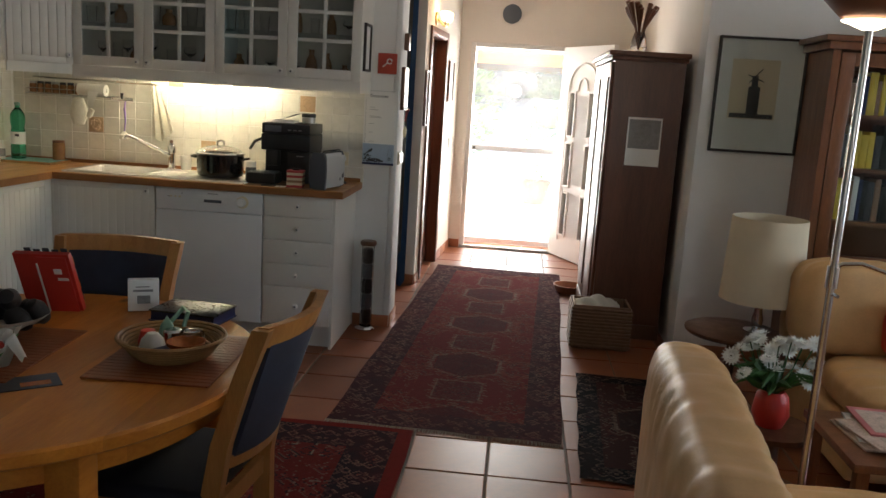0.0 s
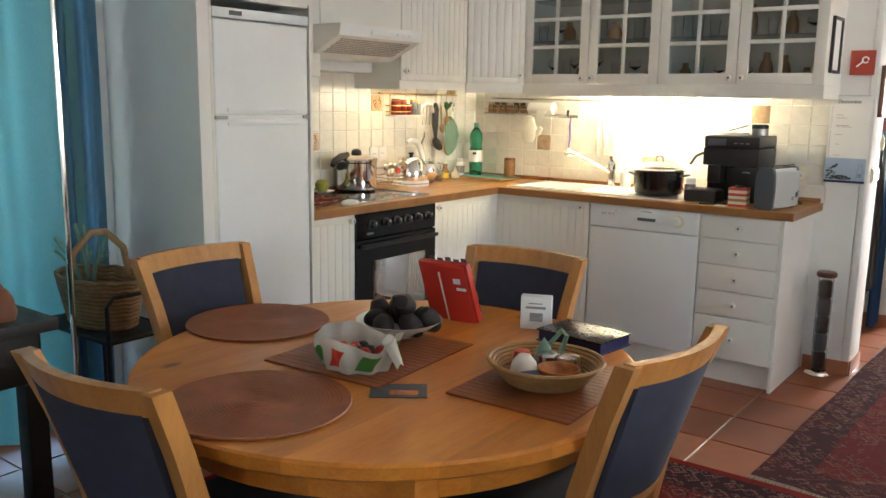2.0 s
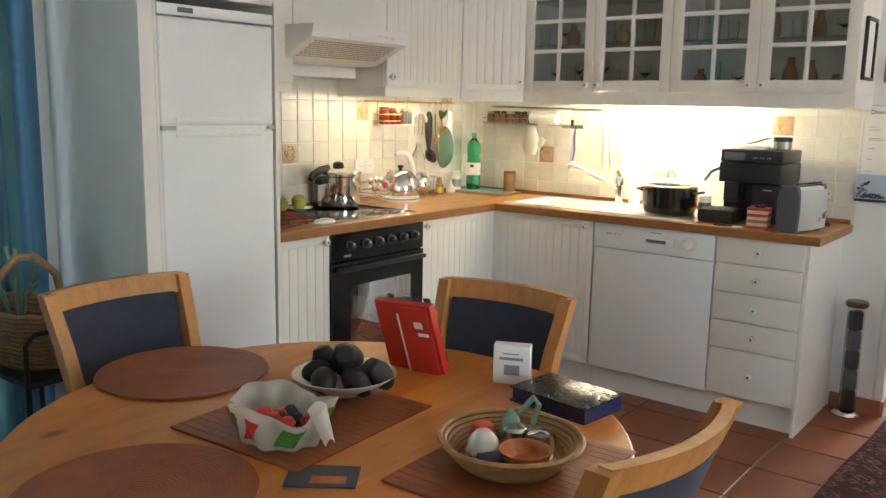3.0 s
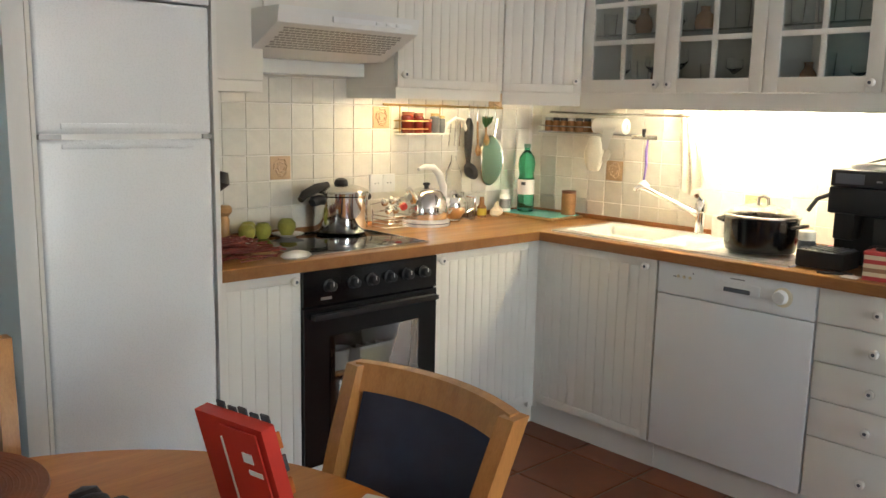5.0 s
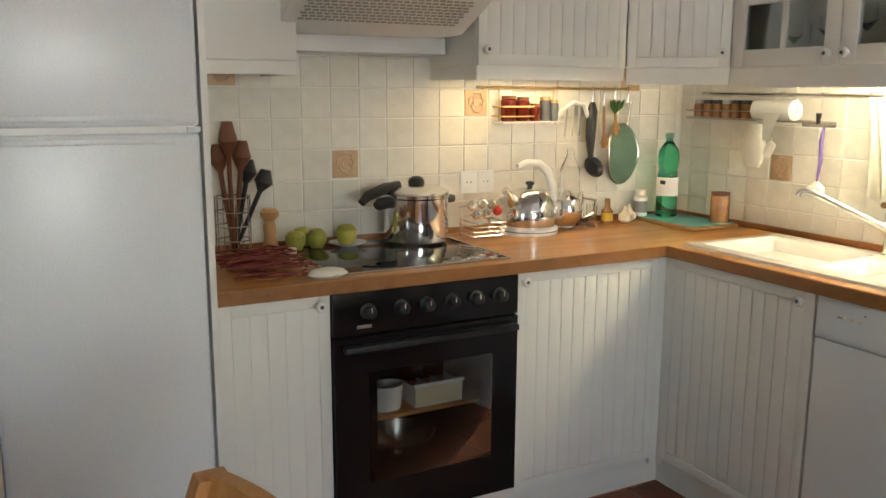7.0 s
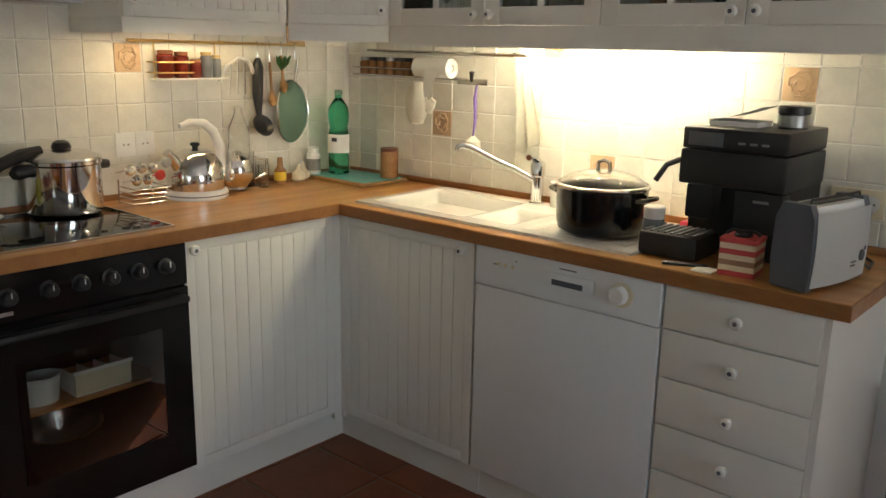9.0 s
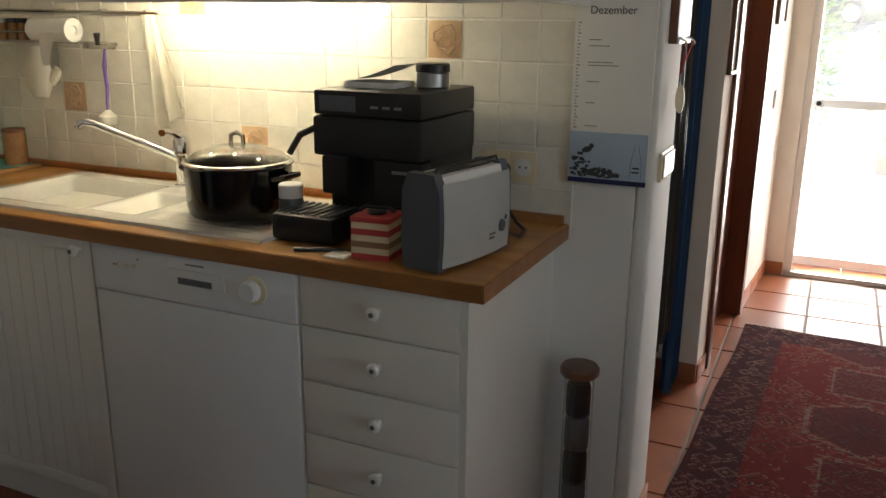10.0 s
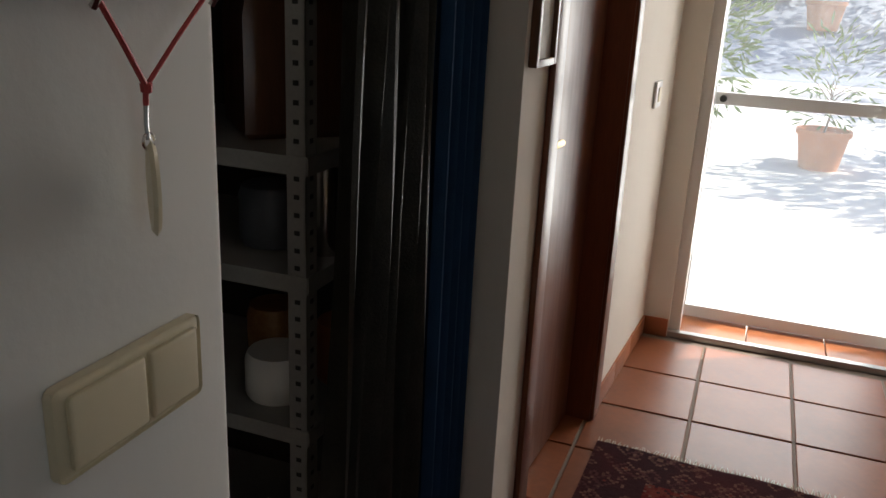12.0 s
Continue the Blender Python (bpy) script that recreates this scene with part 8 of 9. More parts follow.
# glazed bookcase
bc2 = thing("display_cabinet", (2.1, 5.0, 0), "dark cherry display cabinet with glazed doors and books", "cabinet")
for nm, d in (("side", (1.50, 4.80, 0, 1.54, 5.19, 1.80)), ("side", (2.70, 4.80, 0, 2.74, 5.19, 1.80)), ("back_panel", (1.54, 5.17, 0.62, 2.70, 5.19, 1.80)), ("base", (1.54, 4.82, 0, 2.70, 5.19, 0.62))):
    part(nm, boxes(d), "cherry", bc2, smooth=0)
part("cornice", joined(box(bmesh.new(), 1.47, 4.77, 1.80, 2.77, 5.195, 1.84, 0.008), box(bmesh.new(), 1.44, 4.74, 1.84, 2.80, 5.197, 1.87, 0.008)), "cherry", bc2)
for zz in (0.90, 1.18, 1.46):
    part("shelf", boxes((1.54, 4.86, zz, 2.70, 5.17, zz + 0.02)), "cherry", bc2, smooth=0)
for x0_, x1_ in ((1.545, 2.118), (2.122, 2.695)):
    bm = bmesh.new()
    for d in ((x0_, 0.63, x0_ + 0.07, 1.79), (x1_ - 0.07, 0.63, x1_, 1.79), (x0_ + 0.07, 0.63, x1_ - 0.07, 0.74), (x0_ + 0.07, 1.72, x1_ - 0.07, 1.79)):
        box(bm, d[0], 4.80, d[1], d[2], 4.825, d[3], 0.004)
    d_ = part("door", bm, "cherry", bc2)
    part("pane", boxes((x0_ + 0.07, 4.81, 0.74, x1_ - 0.07, 4.814, 1.72)), "window_pane", d_, "clear pane", smooth=0).visible_shadow = False
rnd = random.Random(17)
for zz in (0.92, 1.20, 1.48):
    xx = 1.56
    while xx < 2.62:
        w_, h_ = rnd.uniform(0.018, 0.045), rnd.uniform(0.16, 0.235)
        bk_ = thing("book", (xx + w_ / 2, 5.0, zz), "upright book on the display cabinet shelf", "book", "books in the display cabinet")
        part("cover", boxes((xx, 4.90, zz + 0.0005, xx + w_ - 0.002, 5.06, zz + h_), bevel=0.002), rnd.choice(("paper", "navy_cover", "dark_print", "yellow_label", "black_cover", "stripe_brown", "grey_print")), bk_)
        xx += w_
# low table with newspapers
nt = thing("coffee_table", (1.30, 3.05, 0), "low wooden coffee table", "table")
part("top", box(bmesh.new(), 1.05, 2.80, 0.38, 1.75, 3.28, 0.41, 0.006), "cherry", nt)
for x_, y_ in ((1.09, 2.84), (1.71, 2.84), (1.09, 3.24), (1.71, 3.24)):
    part("leg", box(bmesh.new(), x_ - 0.02, y_ - 0.02, 0, x_ + 0.02, y_ + 0.02, 0.38, 0.003), "cherry", nt)
for k, (dx, dy, rz, mm) in enumerate(((0.0, 0.0, 5, "newsprint"), (0.03, 0.02, -8, "paper"), (0.01, -0.02, 12, "newsprint"), (0.06, 0.05, -3, "pink_paper"))):
    np_ = thing("newspaper", (1.28 + dx, 3.05 + dy, 0.411 + k * 0.009), "folded newspaper on the low table", "newspaper", "newspapers on the low table", rz=rz)
    part("fold", boxes((-0.17, -0.13, 0.0003, 0.17, 0.13, 0.0085), bevel=0.003), mm, np_, local=True)
    part("print", boxes((-0.15, -0.11, 0.0086, -0.01, 0.10, 0.0089), (0.01, -0.11, 0.0086, 0.15, 0.06, 0.0089)), "newsprint", np_, local=True, smooth=0)
# framed print on the wall
pf = thing("framed_print", (1.22, 5.19, 1.23), "framed engraving of a windmill behind glass", "picture")
bm = bmesh.new()
PX0, PX1, PZ0, PZ1 = 1.015, 1.50, 1.23, 1.872
for d in ((PX0, PZ0, PX0 + 0.014, PZ1), (PX1 - 0.014, PZ0, PX1, PZ1), (PX0 + 0.014, PZ0, PX1 - 0.014, PZ0 + 0.014), (PX0 + 0.014, PZ1 - 0.014, PX1 - 0.014, PZ1)):
    box(bm, d[0], 5.172, d[1], d[2], 5.1995, d[3], 0.002)
part("frame", bm, "dark_stain", pf)
part("mount", boxes((PX0 + 0.014, 5.185, PZ0 + 0.014, PX1 - 0.014, 5.195, PZ1 - 0.014)), "paper", pf, "pale mount", smooth=0)
part("sheet", boxes((1.10, 5.1835, 1.42, 1.36, 5.1848, 1.75)), "lamp_shade", pf, smooth=0)
part("windmill", joined(boxes((1.20, 5.1825, 1.44, 1.265, 5.1834, 1.60)), boxes((1.215, 5.1824, 1.60, 1.25, 5.1833, 1.66)), bar([(1.19, 5.183, 1.665), (1.28, 5.183, 1.63)], 0.003, 5), bar([(1.20, 5.183, 1.62), (1.268, 5.183, 1.70)], 0.003, 5), boxes((1.11, 5.1826, 1.425, 1.35, 5.1835, 1.45))), "dark_print", pf, smooth=0)
part("pane", boxes((PX0 + 0.014, 5.177, PZ0 + 0.014, PX1 - 0.014, 5.179, PZ1 - 0.014)), "window_pane", pf, "reflecting glass", smooth=0).visible_shadow = False

# ---- window side, beside the fridge wall ----
cur = thing("teal_curtain", (XL + 0.1, 1.4, 0.05), "pale teal curtain hanging in pleats before the window", "curtain")
part("cloth", sheet(130, 10, lambda u, v: (XL + 0.11 + 0.035 * math.sin(u * 62 + 0.6 * math.sin(v * 3)), 0.45 + 1.96 * u, 2.45 - 2.38 * v), 0.0015), "curtain_cloth", cur)
sheer = thing("sheer_curtain", (XL + 0.08, 2.40, 0.05), "thin blue sheer curtain beside the teal one", "curtain")
part("cloth", sheet(40, 10, lambda u, v: (XL + 0.075 + 0.016 * math.sin(u * 19 + 0.5 * math.sin(v * 4)), 2.27 + 0.24 * u, 2.45 - 2.38 * v), 0.001), "sheer_cloth", sheer)
part("rail", bar([(XL + 0.11, 0.35, 2.46), (XL + 0.11, 2.50, 2.46)], 0.012, 8), "steel", cur)
w1 = thing("window_1", (XL - 0.12, 1.3, 0), "tall white window behind the curtain", "window", kind="structure")
for d in ((0.55, 0.0, 0.61, 2.25), (2.39, 0.0, 2.45, 2.25), (1.47, 0.06, 1.53, 2.19), (0.61, 0.0, 2.39, 0.06), (0.61, 2.19, 2.39, 2.25)):
    part("window_frame", boxes((XL - 0.15, d[0], d[1], XL - 0.09, d[2], d[3])), "door_white", w1, smooth=0)
for a, b in ((0.61, 1.47), (1.53, 2.39)):
    part("pane", boxes((XL - 0.122, a, 0.06, XL - 0.118, b, 2.19)), "window_pane", w1, smooth=0).visible_shadow = False
# both windows are unseen; window_3 is placed to suit the added side light
for nm, ax_, fixed, span, zr in (("window_2", "y", -3.12, (0.3, 1.9), (0.8, 2.1)), ("window_3", "x", 4.12, (2.1, 3.7), (0.8, 2.1))):
    w_ = thing(nm, (1.1, -3.12, 0.8) if ax_ == "y" else (4.12, 2.9, 0.8), "wide white living room window", "window", kind="structure")
    s0, s1 = span
    third = (s1 - s0) / 3
    for k in range(4):
        a = s0 + k * third
        lo, hi = max(s0, a - 0.03), min(s1, a + 0.03)
        part("window_frame", boxes((lo, fixed - 0.03, zr[0], hi, fixed + 0.03, zr[1]) if ax_ == "y" else (fixed - 0.03, lo, zr[0], fixed + 0.03, hi, zr[1])), "door_white", w_, smooth=0)
    for zz in zr:
        z_a, z_b = (zz, zz + 0.06) if zz < 1 else (zz - 0.06, zz)
        for k in range(3):
            lo, hi = s0 + k * third + 0.03, s0 + (k + 1) * third - 0.03
            part("window_rail", boxes((lo, fixed - 0.028, z_a, hi, fixed + 0.028, z_b) if ax_ == "y" else (fixed - 0.028, lo, z_a, fixed + 0.028, hi, z_b)), "door_white", w_, smooth=0)
pl = thing("lamp_pole", (-2.51, 2.0, 0), "slim chrome floor lamp pole beside the curtain", "lamp")
part("base", turned([(0.11, 0.0005), (0.11, 0.012), (0.02, 0.02), (0, 0.02)], (-2.51, 2.0, 0), 24), "chrome", pl)
part("pole", bar([(-2.51, 2.0, 0.015), (-2.51, 2.0, 2.15)], 0.0095, 10), "chrome", pl)
part("head", turned([(0.02, 0), (0.07, 0.03), (0.11, 0.08), (0.105, 0.08), (0, 0.02)], (-2.51, 2.0, 2.15), 20), "chrome", pl)
rk2 = thing("plant_stand", (-2.80, 2.27, 0), "black metal stand holding a wicker basket", "stand")
for x_ in (-3.05, -2.56):
    for y_ in (2.15, 2.42):
        part("leg", bar([(x_, y_, 0), (x_, y_, 0.56)], 0.009, 8), "black_iron", rk2)
for zz in (0.18, 0.55):
    part("frame", bar([(-3.05, 2.15, zz), (-2.56, 2.15, zz), (-2.56, 2.42, zz), (-3.05, 2.42, zz)], 0.008, 8, True), "black_iron", rk2)
    part("shelf", boxes((-3.05, 2.15, zz - 0.004, -2.56, 2.42, zz + 0.004)), "black_iron", rk2, smooth=0)
part("rail", bar([(-2.56, 2.15, 0.55), (-2.56, 2.15, 0.68), (-2.56, 2.18, 0.71), (-2.56, 2.39, 0.71), (-2.56, 2.42, 0.68), (-2.56, 2.42, 0.55)], 0.008, 8), "black_iron", rk2)
wk = thing("wicker_basket", (-2.82, 2.28, 0.555), "brown wicker basket with an arched handle", "basket")
for k in range(12):
    part("weave", bar([(-2.82 + (0.165 + 0.004 * k) * math.cos(i * math.pi / 14), 2.285 + (0.095 + 0.003 * k) * math.sin(i * math.pi / 14), 0.566 + k * 0.0155 + 0.004 * (i % 2)) for i in range(28)], 0.0085, 6, True), "wicker", wk)
part("floor_plate", turned([(0.16, 0.5555), (0.16, 0.565), (0, 0.565)], (-2.82, 2.285, 0), 24, squash=0.6), "wicker", wk)
part("handle", bar([(-2.82, 2.285 - 0.12, 0.72), (-2.82, 2.285 - 0.10, 0.83), (-2.82, 2.285 - 0.03, 0.90), (-2.82, 2.285 + 0.03, 0.90), (-2.82, 2.285 + 0.10, 0.83), (-2.82, 2.285 + 0.12, 0.72)], 0.013, 8), "wicker", wk)
rnd = random.Random(31)
gp = thing("dry_twigs", (-2.93, 2.29, 0.60), "grey-green dried twigs in the basket", "twigs")
for k in range(14):
    a = rnd.uniform(0, 6.28)
    part("twig", bar([(-2.90, 2.29, 0.60), (-2.93 + 0.05 * math.cos(a), 2.29 + 0.04 * math.sin(a), 0.76), (-2.95 + 0.13 * math.cos(a), 2.29 + 0.08 * math.sin(a), 0.80 + 0.10 * rnd.random())], [0.003, 0.004, 0.008], 5), "sieve_green", gp)
cs = thing("console_table", (-2.38, 1.35, 0), "dark stained console table with a drawer", "table")
part("top", box(bmesh.new(), -2.66, 0.95, 0.765, -2.14, 1.76, 0.80, 0.006), "dark_stain", cs)
part("drawer", box(bmesh.new(), -2.62, 0.99, 0.62, -2.18, 1.72, 0.765, 0.004), "dark_stain", cs)
for x_ in (-2.60, -2.20):
    for y_ in (1.01, 1.70):
        part("leg", box(bmesh.new(), x_ - 0.03, y_ - 0.03, 0, x_ + 0.03, y_ + 0.03, 0.62, 0.006), "dark_stain", cs)
part("lower_shelf", boxes((-2.60, 1.01, 0.16, -2.20, 1.70, 0.185)), "dark_stain", cs, smooth=0)
dl = thing("doily", (-2.30, 1.60, 0.80), "pale lace doily on the console", "doily")
part("lace", turned([(0.10, 0.8006), (0.11, 0.803), (0.10, 0.804), (0, 0.804)], (-2.30, 1.58, 0), 26), "white_cloth", dl)
for k, (dx, dy) in enumerate(((0.06, 0.10), (-0.02, 0.14))):
    solid("carved_figure", turned([(0.03, 0), (0.036, 0.02), (0.028, 0.06), (0.012, 0.085), (0, 0.09)], (-2.28 + dx, 1.60 + dy * 0.5, 0.8045 if k else 0.8005), 14), "spoon_wood", "small carved brown wooden figure on the console", "figure", at=(-2.28 + dx, 1.60 + dy * 0.5, 0.80), group="figures on the console")
bt = thing("dark_bottle_stand", (-2.42, 1.62, 0.80), "black curved ornament on the console", "ornament")
part("stem", bar([(-2.40, 1.66, 0.8005), (-2.40, 1.66, 0.90), (-2.39, 1.67, 0.97), (-2.36, 1.70, 1.01)], [0.03, 0.012, 0.014, 0.018], 10), "black_iron", bt)

# ---- outside the front door ----
plain("paving", (0.76, 0.74, 0.70), 0.9, vary=0.10, scale=0.6, fine=14, bump=0.2, dirt=0.15)
# far paler and bluer than asphalt: overexposed sky light is in the colour
plain("asphalt_drive", (0.32, 0.36, 0.43), 0.85, vary=0.15, scale=0.5, fine=30)
plain("leaf_green", (0.12, 0.20, 0.045), 0.55, vary=0.35, scale=3, spread=0.1)
plain("leaf_dark", (0.035, 0.07, 0.022), 0.6, vary=0.35, scale=2)
plain("bark", (0.12, 0.085, 0.06), 0.9, vary=0.3, scale=12, fine=60, bump=0.8)
plain("clay_pot", (0.48, 0.19, 0.09), 0.8, vary=0.12, scale=8)
plain("car_paint", (0.05, 0.055, 0.07), 0.2, coat=0.8, bump=0)
plain("tyre_rubber", (0.02, 0.02, 0.02), 0.8)
GZ = -0.14


def leaves(count, centre, spread, length, width, seed, hollow=0.3):
    """Many thin pointed leaves scattered through a ragged crown."""
    r = random.Random(seed)
    bm = bmesh.new()
    for _ in range(count):
        while True:
            p_ = Vector([r.uniform(-1, 1) for _ in range(3)])
            if hollow < p_.length < 1 + 0.25 * noise.noise(p_ * 2.3 + Vector((seed, 0, 0))):
                break
        q = Vector([centre[i] + p_[i] * spread[i] for i in range(3)])
        d = (p_ + Vector([r.uniform(-0.8, 0.8), r.uniform(-0.8, 0.8), r.uniform(-0.3, 0.9)])).normalized()
        s = d.cross(Vector((r.uniform(-1, 1), r.uniform(-1, 1), 0.3))).normalized()
        ln, w_ = length * r.uniform(0.6, 1.2), width * r.uniform(0.7, 1.2)
        bm.faces.new([bm.verts.new(v) for v in (q, q + d * ln * 0.5 + s * w_, q + d * ln, q + d * ln * 0.5 - s * w_)])
    return bm


def limbs(base, crown, spread, seed, r0, count=7):
    r = random.Random(seed)
    bm = bmesh.new()
    top = Vector(crown)
    b = Vector(base)
    tube(bm, [b, b.lerp(top, 0.4) + Vector((0.03, 0.02, 0)), b.lerp(top, 0.75), top], [r0, r0 * 0.75, r0 * 0.5, r0 * 0.2], 8)
    for k in range(count):
        a = k * 2.4
        s = b.lerp(top, 0.35 + 0.06 * k)
        e = top + Vector((spread[0] * 0.7 * math.cos(a), spread[1] * 0.7 * math.sin(a), spread[2] * r.uniform(-0.4, 0.6)))
        tube(bm, [s, s.lerp(e, 0.5) + Vector((0, 0, 0.08 * spread[2])), e], [r0 * 0.4, r0 * 0.25, r0 * 0.06], 6)
    return bm


def shrub(name, x, y, h, sp, seed, label, count=1500, ln=0.14, wd=0.014, mat="leaf_green"):
    t = thing(name, (x, y, GZ), label, "shrub")
    part("stem", limbs((x, y, GZ), (x, y, GZ + h * 0.6), (sp, sp, h * 0.4), seed, 0.03), "bark", t)
    part("foliage", leaves(count, (x, y, GZ + h * 0.6), (sp, sp, h * 0.45), ln, wd, seed, 0.15), mat, t, smooth=0)["kind"] = "stuff"


shrub("oleander_bush", -1.15, 12.6, 2.3, 0.75, 3, "tall green oleander bush beside the path", 2600)
shrub("oleander_bush", -3.2, 15.0, 2.6, 1.2, 5, "tall green oleander bush further along the path", 2600)


def potted(x, y, base, r, h, plant_h, sp, seed, label, count=260):
    t = thing("potted_plant", (x, y, base), label, "plant", "potted plants outside")
    part("pot", turned([(r * 0.7, 0), (r * 0.92, h * 0.85), (r, h * 0.86), (r, h), (r * 0.88, h), (r * 0.84, h * 0.88), (0, h * 0.88)], (x, y, base + 0.0005), 24), "clay_pot", t)
    part("stem", limbs((x, y, base + h * 0.88), (x, y, base + h + plant_h * 0.5), (sp, sp, plant_h * 0.4), seed, 0.012, 9), "bark", t)
    part("foliage", leaves(count, (x, y, base + h + plant_h * 0.5), (sp, sp, plant_h * 0.55), 0.13, 0.012, seed, 0.1), "leaf_green", t, smooth=0)["kind"] = "stuff"


potted(0.24, 13.2, GZ, 0.24, 0.36, 0.9, 0.38, 7, "terracotta pot with a sparse young oleander", 240)
potted(0.75, 26.2, 0.62, 0.45, 0.65, 0.7, 0.6, 8, "terracotta pot with a pale low plant", 300)
potted(1.6, 15.5, GZ, 0.25, 0.35, 1.0, 0.4, 9, "terracotta pot beside the iron trellis", 240)
tr = thing("iron_trellis", (0.78, 12.4, GZ), "rusty curved iron plant trellis", "trellis")
part("foot", box(bmesh.new(), 0.60, 12.3, GZ, 0.98, 12.5, GZ + 0.08, 0.01), "dull_metal", tr)
for s in (-1, 1):
    part("upright", bar([(0.79 + s * 0.06, 12.4, GZ + 0.07)] + [(0.79 + s * (0.12 * math.sin(k * 0.9) + 0.05), 12.4 + 0.03 * math.cos(k), GZ + 0.08 + k * 0.22) for k in range(11)], 0.012, 6), "bark", tr)
for k in range(5):
    part("rung", bar([(0.64, 12.4, GZ + 0.4 + k * 0.42), (0.94, 12.4, GZ + 0.4 + k * 0.42)], 0.008, 6), "bark", tr)
turned_to(pose(0.2, 0, 0), tr)
# trees whose shade falls on the ground
for x, y, h, sp, seed in ((4.6, 14.5, 4.6, 1.7, 41), (5.6, 20.5, 5.2, 2.2, 42), (-5.5, 24.0, 5.0, 2.4, 43), (3.4, 27.0, 5.0, 2.6, 44)):
    t = thing("olive_tree", (x, y, GZ), "gnarled garden tree with a loose leafy crown", "tree", "garden trees")
    part("trunk", limbs((x, y, GZ), (x, y, GZ + h * 0.75), (sp, sp, h * 0.3), seed, 0.14, 9), "bark", t)
    part("crown", leaves(2400, (x, y, GZ + h * 0.75), (sp, sp, h * 0.3), 0.26, 0.05, seed, 0.2), "leaf_dark", t, smooth=0)["kind"] = "stuff"
drive = solid("driveway", sheet(24, 8, lambda u, v: (-30 + 60 * u, 21.5 + 7.5 * v, GZ + 0.006 + 1.6 * v ** 1.6)), "asphalt_drive", "asphalt driveway rising behind the garden, sky light put into its grey-blue", "road", "structure", smooth=0)
hedge = thing("hedge", (0, 31.5, GZ), "long dark green hedge behind the driveway", "hedge")
part("foliage", leaves(9000, (0, 31.5, 2.9), (28, 1.2, 2.8), 0.4, 0.10, 77, 0.0), "leaf_dark", hedge, smooth=0)["kind"] = "stuff"
part("stem", boxes((-27, 31.2, GZ, 27, 31.8, 3.4)), "leaf_dark", hedge, smooth=0)
# a parked car beyond the garden
car = thing("parked_car", (-1.6, 28.7, 1.33), "dark parked car on the driveway", "car", rz=0)
CZ = 1.33
bm = bmesh.new()
prism(bm, [(-3.6, CZ + 0.30), (-3.6, CZ + 0.72), (-3.2, CZ + 0.85), (-2.6, CZ + 0.92), (-2.1, CZ + 1.35), (-0.9, CZ + 1.40), (-0.3, CZ + 0.95), (0.35, CZ + 0.80), (0.45, CZ + 0.35)], 27.9, 29.5, "y")
part("body", bm, "car_paint", car)
bm = bmesh.new()
prism(bm, [(-2.45, CZ + 0.95), (-2.05, CZ + 1.30), (-0.95, CZ + 1.34), (-0.5, CZ + 0.95)], 27.885, 27.90, "y")
part("side_window", bm, "black_glass", car)
for xw in (-2.9, -0.3):
    w_ = part("wheel", turned([(0.12, 0), (0.32, 0), (0.34, 0.05), (0.34, 0.16), (0.32, 0.2), (0, 0.2)], (xw, 27.86, CZ + 0.33), 24, "y"), "tyre_rubber", car)
    part("rim", turned([(0.21, -0.004), (0.20, -0.012), (0, -0.02)], (xw, 27.86, CZ + 0.33), 20, "y"), "steel", w_)

# ---- rugs ----


def rug(name, x0, y0, x1, y1, mat, label, fringe=True, rz=0.0):
    cx, cy, w, length = (x0 + x1) / 2, (y0 + y1) / 2, x1 - x0, y1 - y0
    t = thing(name, (cx, cy, 0.001), label, "rug", rz=rz)
    bm = sheet(24, 48, lambda u, v: ((u - 0.5) * w + 0.004 * math.sin(v * 23), (v - 0.5) * length + 0.004 * math.sin(u * 17), 0.008 + 0.0015 * noise.noise((u * 6, v * 12, 1))), -0.006)
    part("weave", bm, mat, t, local=True)
    if fringe:
        bm, rnd = bmesh.new(), random.Random(4)
        for end in (-1, 1):
            k = -w / 2
            while k < w / 2:
                lean, ln = rnd.uniform(-0.008, 0.008), rnd.uniform(0.025, 0.04)
                y_ = end * (length / 2 - 0.004)
                tube(bm, [(k, y_, 0.006), (k + lean * 0.4, y_ + end * ln * 0.5, 0.005), (k + lean, y_ + end * ln, 0.003)], [0.0022, 0.002, 0.0008], 4)
                k += 0.0085
        part("fringe", bm, "fringe_cotton", t, "short greyish cotton fringe", local=True)
    return t


plain("fringe_cotton", (0.42, 0.36, 0.28), 0.9, vary=0.15)
RED, NAVY, CREAM, RUST = (0.25, 0.034, 0.034), (0.085, 0.036, 0.044), (0.42, 0.31, 0.24), (0.32, 0.075, 0.055)
rug_material("runner_pile", 1.04, 3.56, RED, NAVY, CREAM, RUST, 0.04, 0.17)
rug_material("table_rug_pile", 1.95, 2.6, (0.26, 0.030, 0.026), (0.024, 0.024, 0.034), CREAM, (0.30, 0.06, 0.05), 0.05, 0.24, (0.34, 0.022, 0.018))
rug_material("small_rug_pile", 0.75, 1.3, (0.08, 0.03, 0.028), (0.012, 0.012, 0.016), CREAM, (0.12, 0.035, 0.03), 0.05, 0.12)
rug("runner_rug", -0.745, 3.70, 0.295, 7.26, "runner_pile", "red and navy oriental runner on the hall tiles", rz=-2.4)
rug("area_rug", -2.40, 1.10, -0.42, 3.685, "table_rug_pile", "red bordered oriental rug under the dining table", False)
rug("small_rug", 0.31, 3.35, 1.02, 4.65, "small_rug_pile", "dark patterned small rug beside the sofa", False, rz=-3)

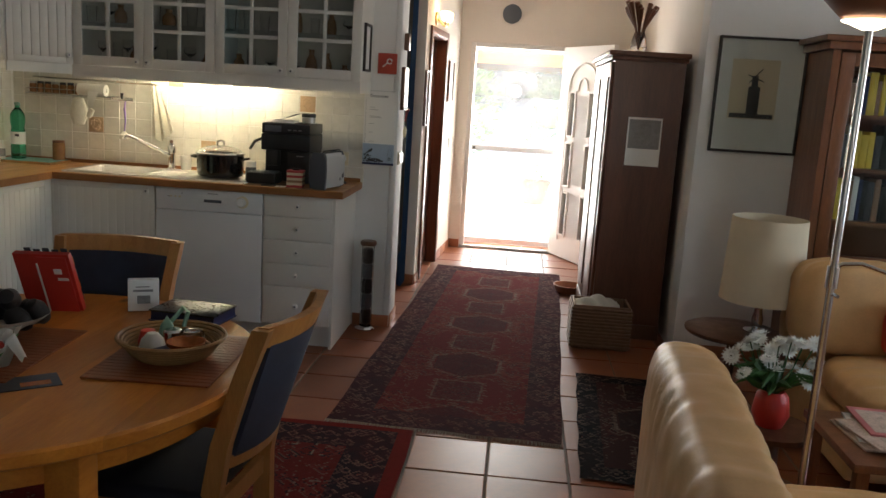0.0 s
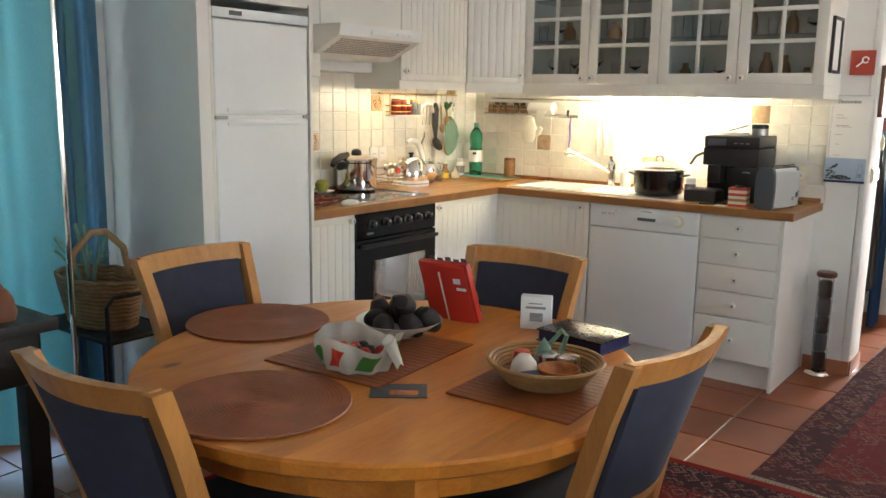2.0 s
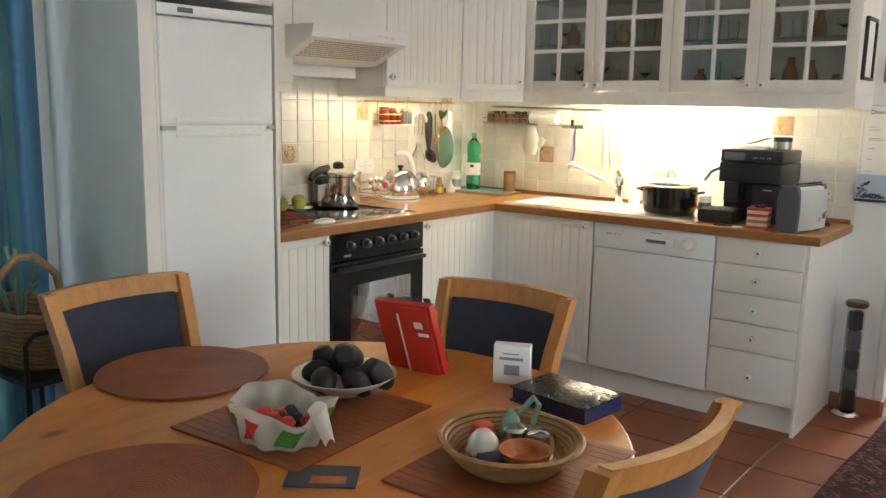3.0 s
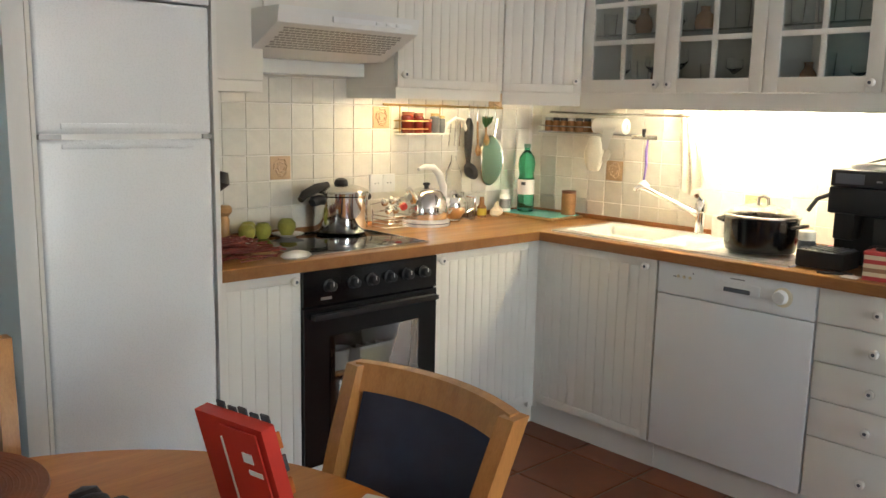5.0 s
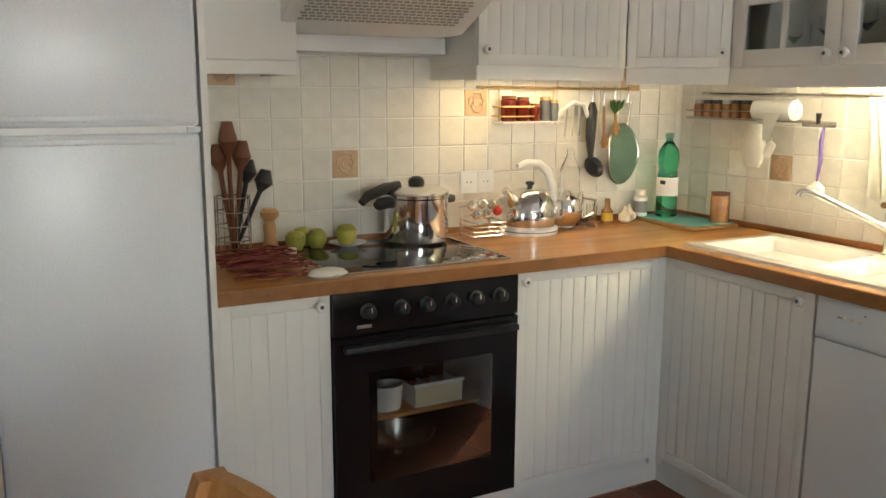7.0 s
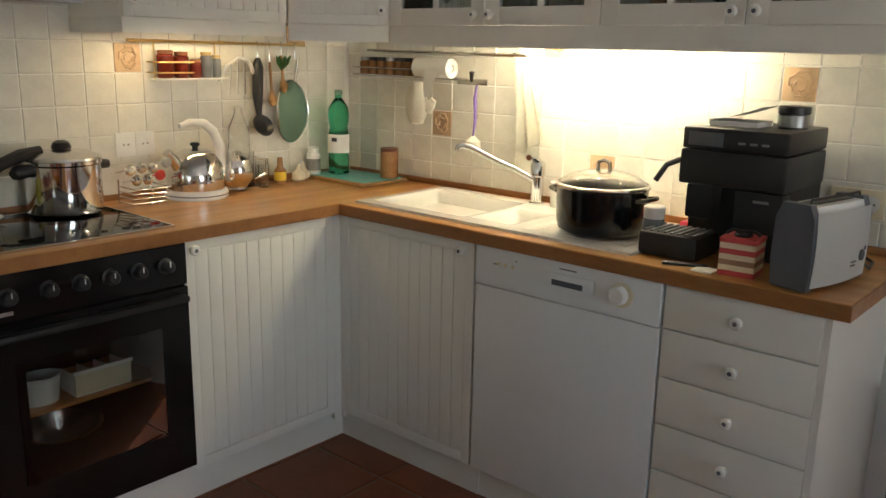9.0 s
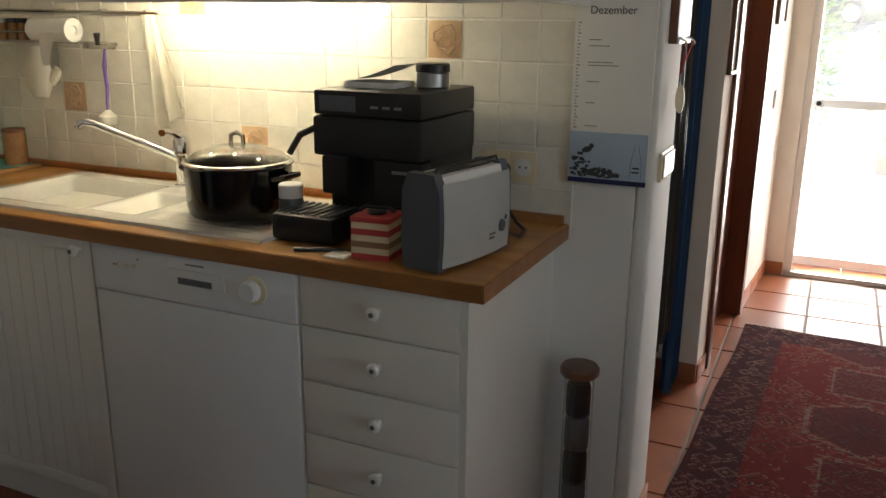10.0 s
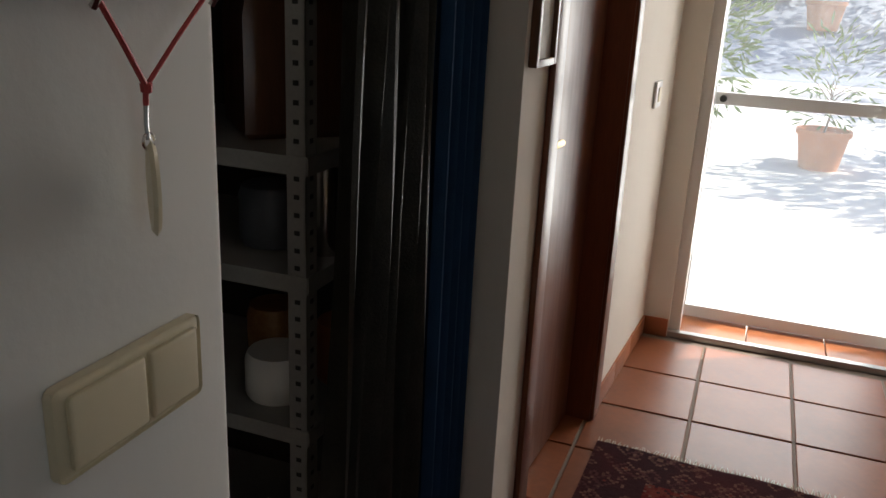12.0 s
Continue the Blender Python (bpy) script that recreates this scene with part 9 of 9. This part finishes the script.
# ---- ground, floor tiles and wall tiles ----
ground = solid("ground", sheet(40, 40, lambda u, v: ((u - 0.5) * 600, (v - 0.5) * 600, -0.14)), "paving", "pale sunlit paved ground outside", "ground", "structure", smooth=0) if "paving" in MATS else None
floor = solid("floor", boxes((XL - 0.25, -3.25, -0.12, 4.25, YF + 0.02, -0.006)), "floor_grout", "terracotta tiled floor with dark joints", "floor", "structure", smooth=0)
PITCH, OX, OY = 0.325, -0.415 % 0.325, 7.555 % 0.325


def tile_mesh(name, w, h, depth, bevel, mat):
    bm = bmesh.new()
    b = bevel
    lo = [bm.verts.new(p) for p in ((-w / 2, -h / 2, -depth), (w / 2, -h / 2, -depth), (w / 2, h / 2, -depth), (-w / 2, h / 2, -depth))]
    mid = [bm.verts.new(p) for p in ((-w / 2, -h / 2, -b), (w / 2, -h / 2, -b), (w / 2, h / 2, -b), (-w / 2, h / 2, -b))]
    top = [bm.verts.new(p) for p in ((-w / 2 + b, -h / 2 + b, 0), (w / 2 - b, -h / 2 + b, 0), (w / 2 - b, h / 2 - b, 0), (-w / 2 + b, h / 2 - b, 0))]
    for a, c in ((lo, mid), (mid, top)):
        for k in range(4):
            bm.faces.new((a[k], a[(k + 1) % 4], c[(k + 1) % 4], c[k]))
    bm.faces.new(top)
    return mesh_of(name, bm, mat, 0)


slab = tile_mesh("floor_tile", PITCH - 0.010, PITCH - 0.010, 0.010, 0.0025, "terracotta_tile")
rest = bmesh.new()
rnd = random.Random(11)
nearest = 0
ix = math.floor((XL - OX) / PITCH)
for i in range(ix, ix + 24):
    for j in range(math.floor((-3.2 - OY) / PITCH), math.floor((YF - OY) / PITCH) + 1):
        x, y = OX + (i + 0.5) * PITCH, OY + (j + 0.5) * PITCH
        if not (XL - 0.1 < x < 4.1 and -3.1 < y < YF - 0.12):
            continue
        lift = rnd.uniform(-0.0012, 0.0008)
        if -2.75 < x < 1.1 and 2.7 < y and not (x < -0.9 and y > 5.3) and nearest < 300:
            ob = new("floor_tile", slab)
            ob.parent = floor
            ob.matrix_basis = pose(x, y, lift, rnd.uniform(-0.15, 0.15), rnd.uniform(-0.15, 0.15), rnd.choice((0, 90, 180, 270)))
            nearest += 1
        else:
            w = PITCH / 2 - 0.005
            box(rest, x - w, y - w, -0.01, x + w, y + w, lift)
part("floor_tiles_beyond", rest, "terracotta_tile", floor, smooth=0)["kind"] = "stuff"

TP = 0.1025
wt = tile_mesh("wall_tile", TP - 0.003, TP - 0.003, 0.006, 0.0018, "wall_tile_glaze")
DECOR = {("b", 5, 2), ("b", 18, 4), ("b", 12, 1), ("b", 10, 5), ("l", 5, 2), ("l", 10, 4), ("l", 17, 5), ("l", 1, 5)}
grout_back = part("grout", boxes((XL + 0.006, YB - 0.006, WT, -0.99, YB - 0.0005, 1.51)), "wall_grout", wall_kitchen, smooth=0)
grout_left = part("grout", boxes((XL + 0.0005, 3.19, WT, XL + 0.006, YB - 0.006, 1.70)), "wall_grout", wall_left, smooth=0)
relief = bmesh.new()
box(relief, -0.047, -0.047, -0.006, 0.047, 0.047, 0.0, 0.002)
for k in range(9):
    a = k * 2.4
    tube(relief, [(0.012 * k ** 0.5 * math.cos(a), 0.012 * k ** 0.5 * math.sin(a), 0.001), (0.014 * k ** 0.5 * math.cos(a + 0.8), 0.014 * k ** 0.5 * math.sin(a + 0.8), 0.002), (0.013 * k ** 0.5 * math.cos(a + 1.5), 0.013 * k ** 0.5 * math.sin(a + 1.5), 0.001)], 0.004, 5)
relief = mesh_of("decor_tile", relief, "decor_tile")
for k in range(22):
    for r in range(6):
        x, zz = -3.238 + (k + 0.5) * TP, 0.885 + (r + 0.5) * TP
        if x + TP / 2 > -0.97:
            continue
        ob = new("decor_tile" if ("b", k, r) in DECOR else "wall_tile", relief if ("b", k, r) in DECOR else wt)
        ob.parent = wall_kitchen
        ob.matrix_basis = pose(x, YB - 0.009 + rnd.uniform(-0.0006, 0.0006), zz, 90 + rnd.uniform(-0.5, 0.5), 0, rnd.uniform(-0.5, 0.5))
for k in range(20):
    for r in range(8):
        y, zz = 3.19 + (k + 0.5) * TP, 0.912 + (r + 0.5) * TP
        if y + TP / 2 > YB + 0.02 or (r > 5 and not 2 < k < 9):
            continue
        ob = new("decor_tile" if ("l", k, r) in DECOR else "wall_tile", relief if ("l", k, r) in DECOR else wt)
        ob.parent = wall_left
        ob.matrix_basis = pose(XL + 0.009 + rnd.uniform(-0.0006, 0.0006), y, zz, 90 + rnd.uniform(-0.5, 0.5), 0, 90 + rnd.uniform(-0.5, 0.5))
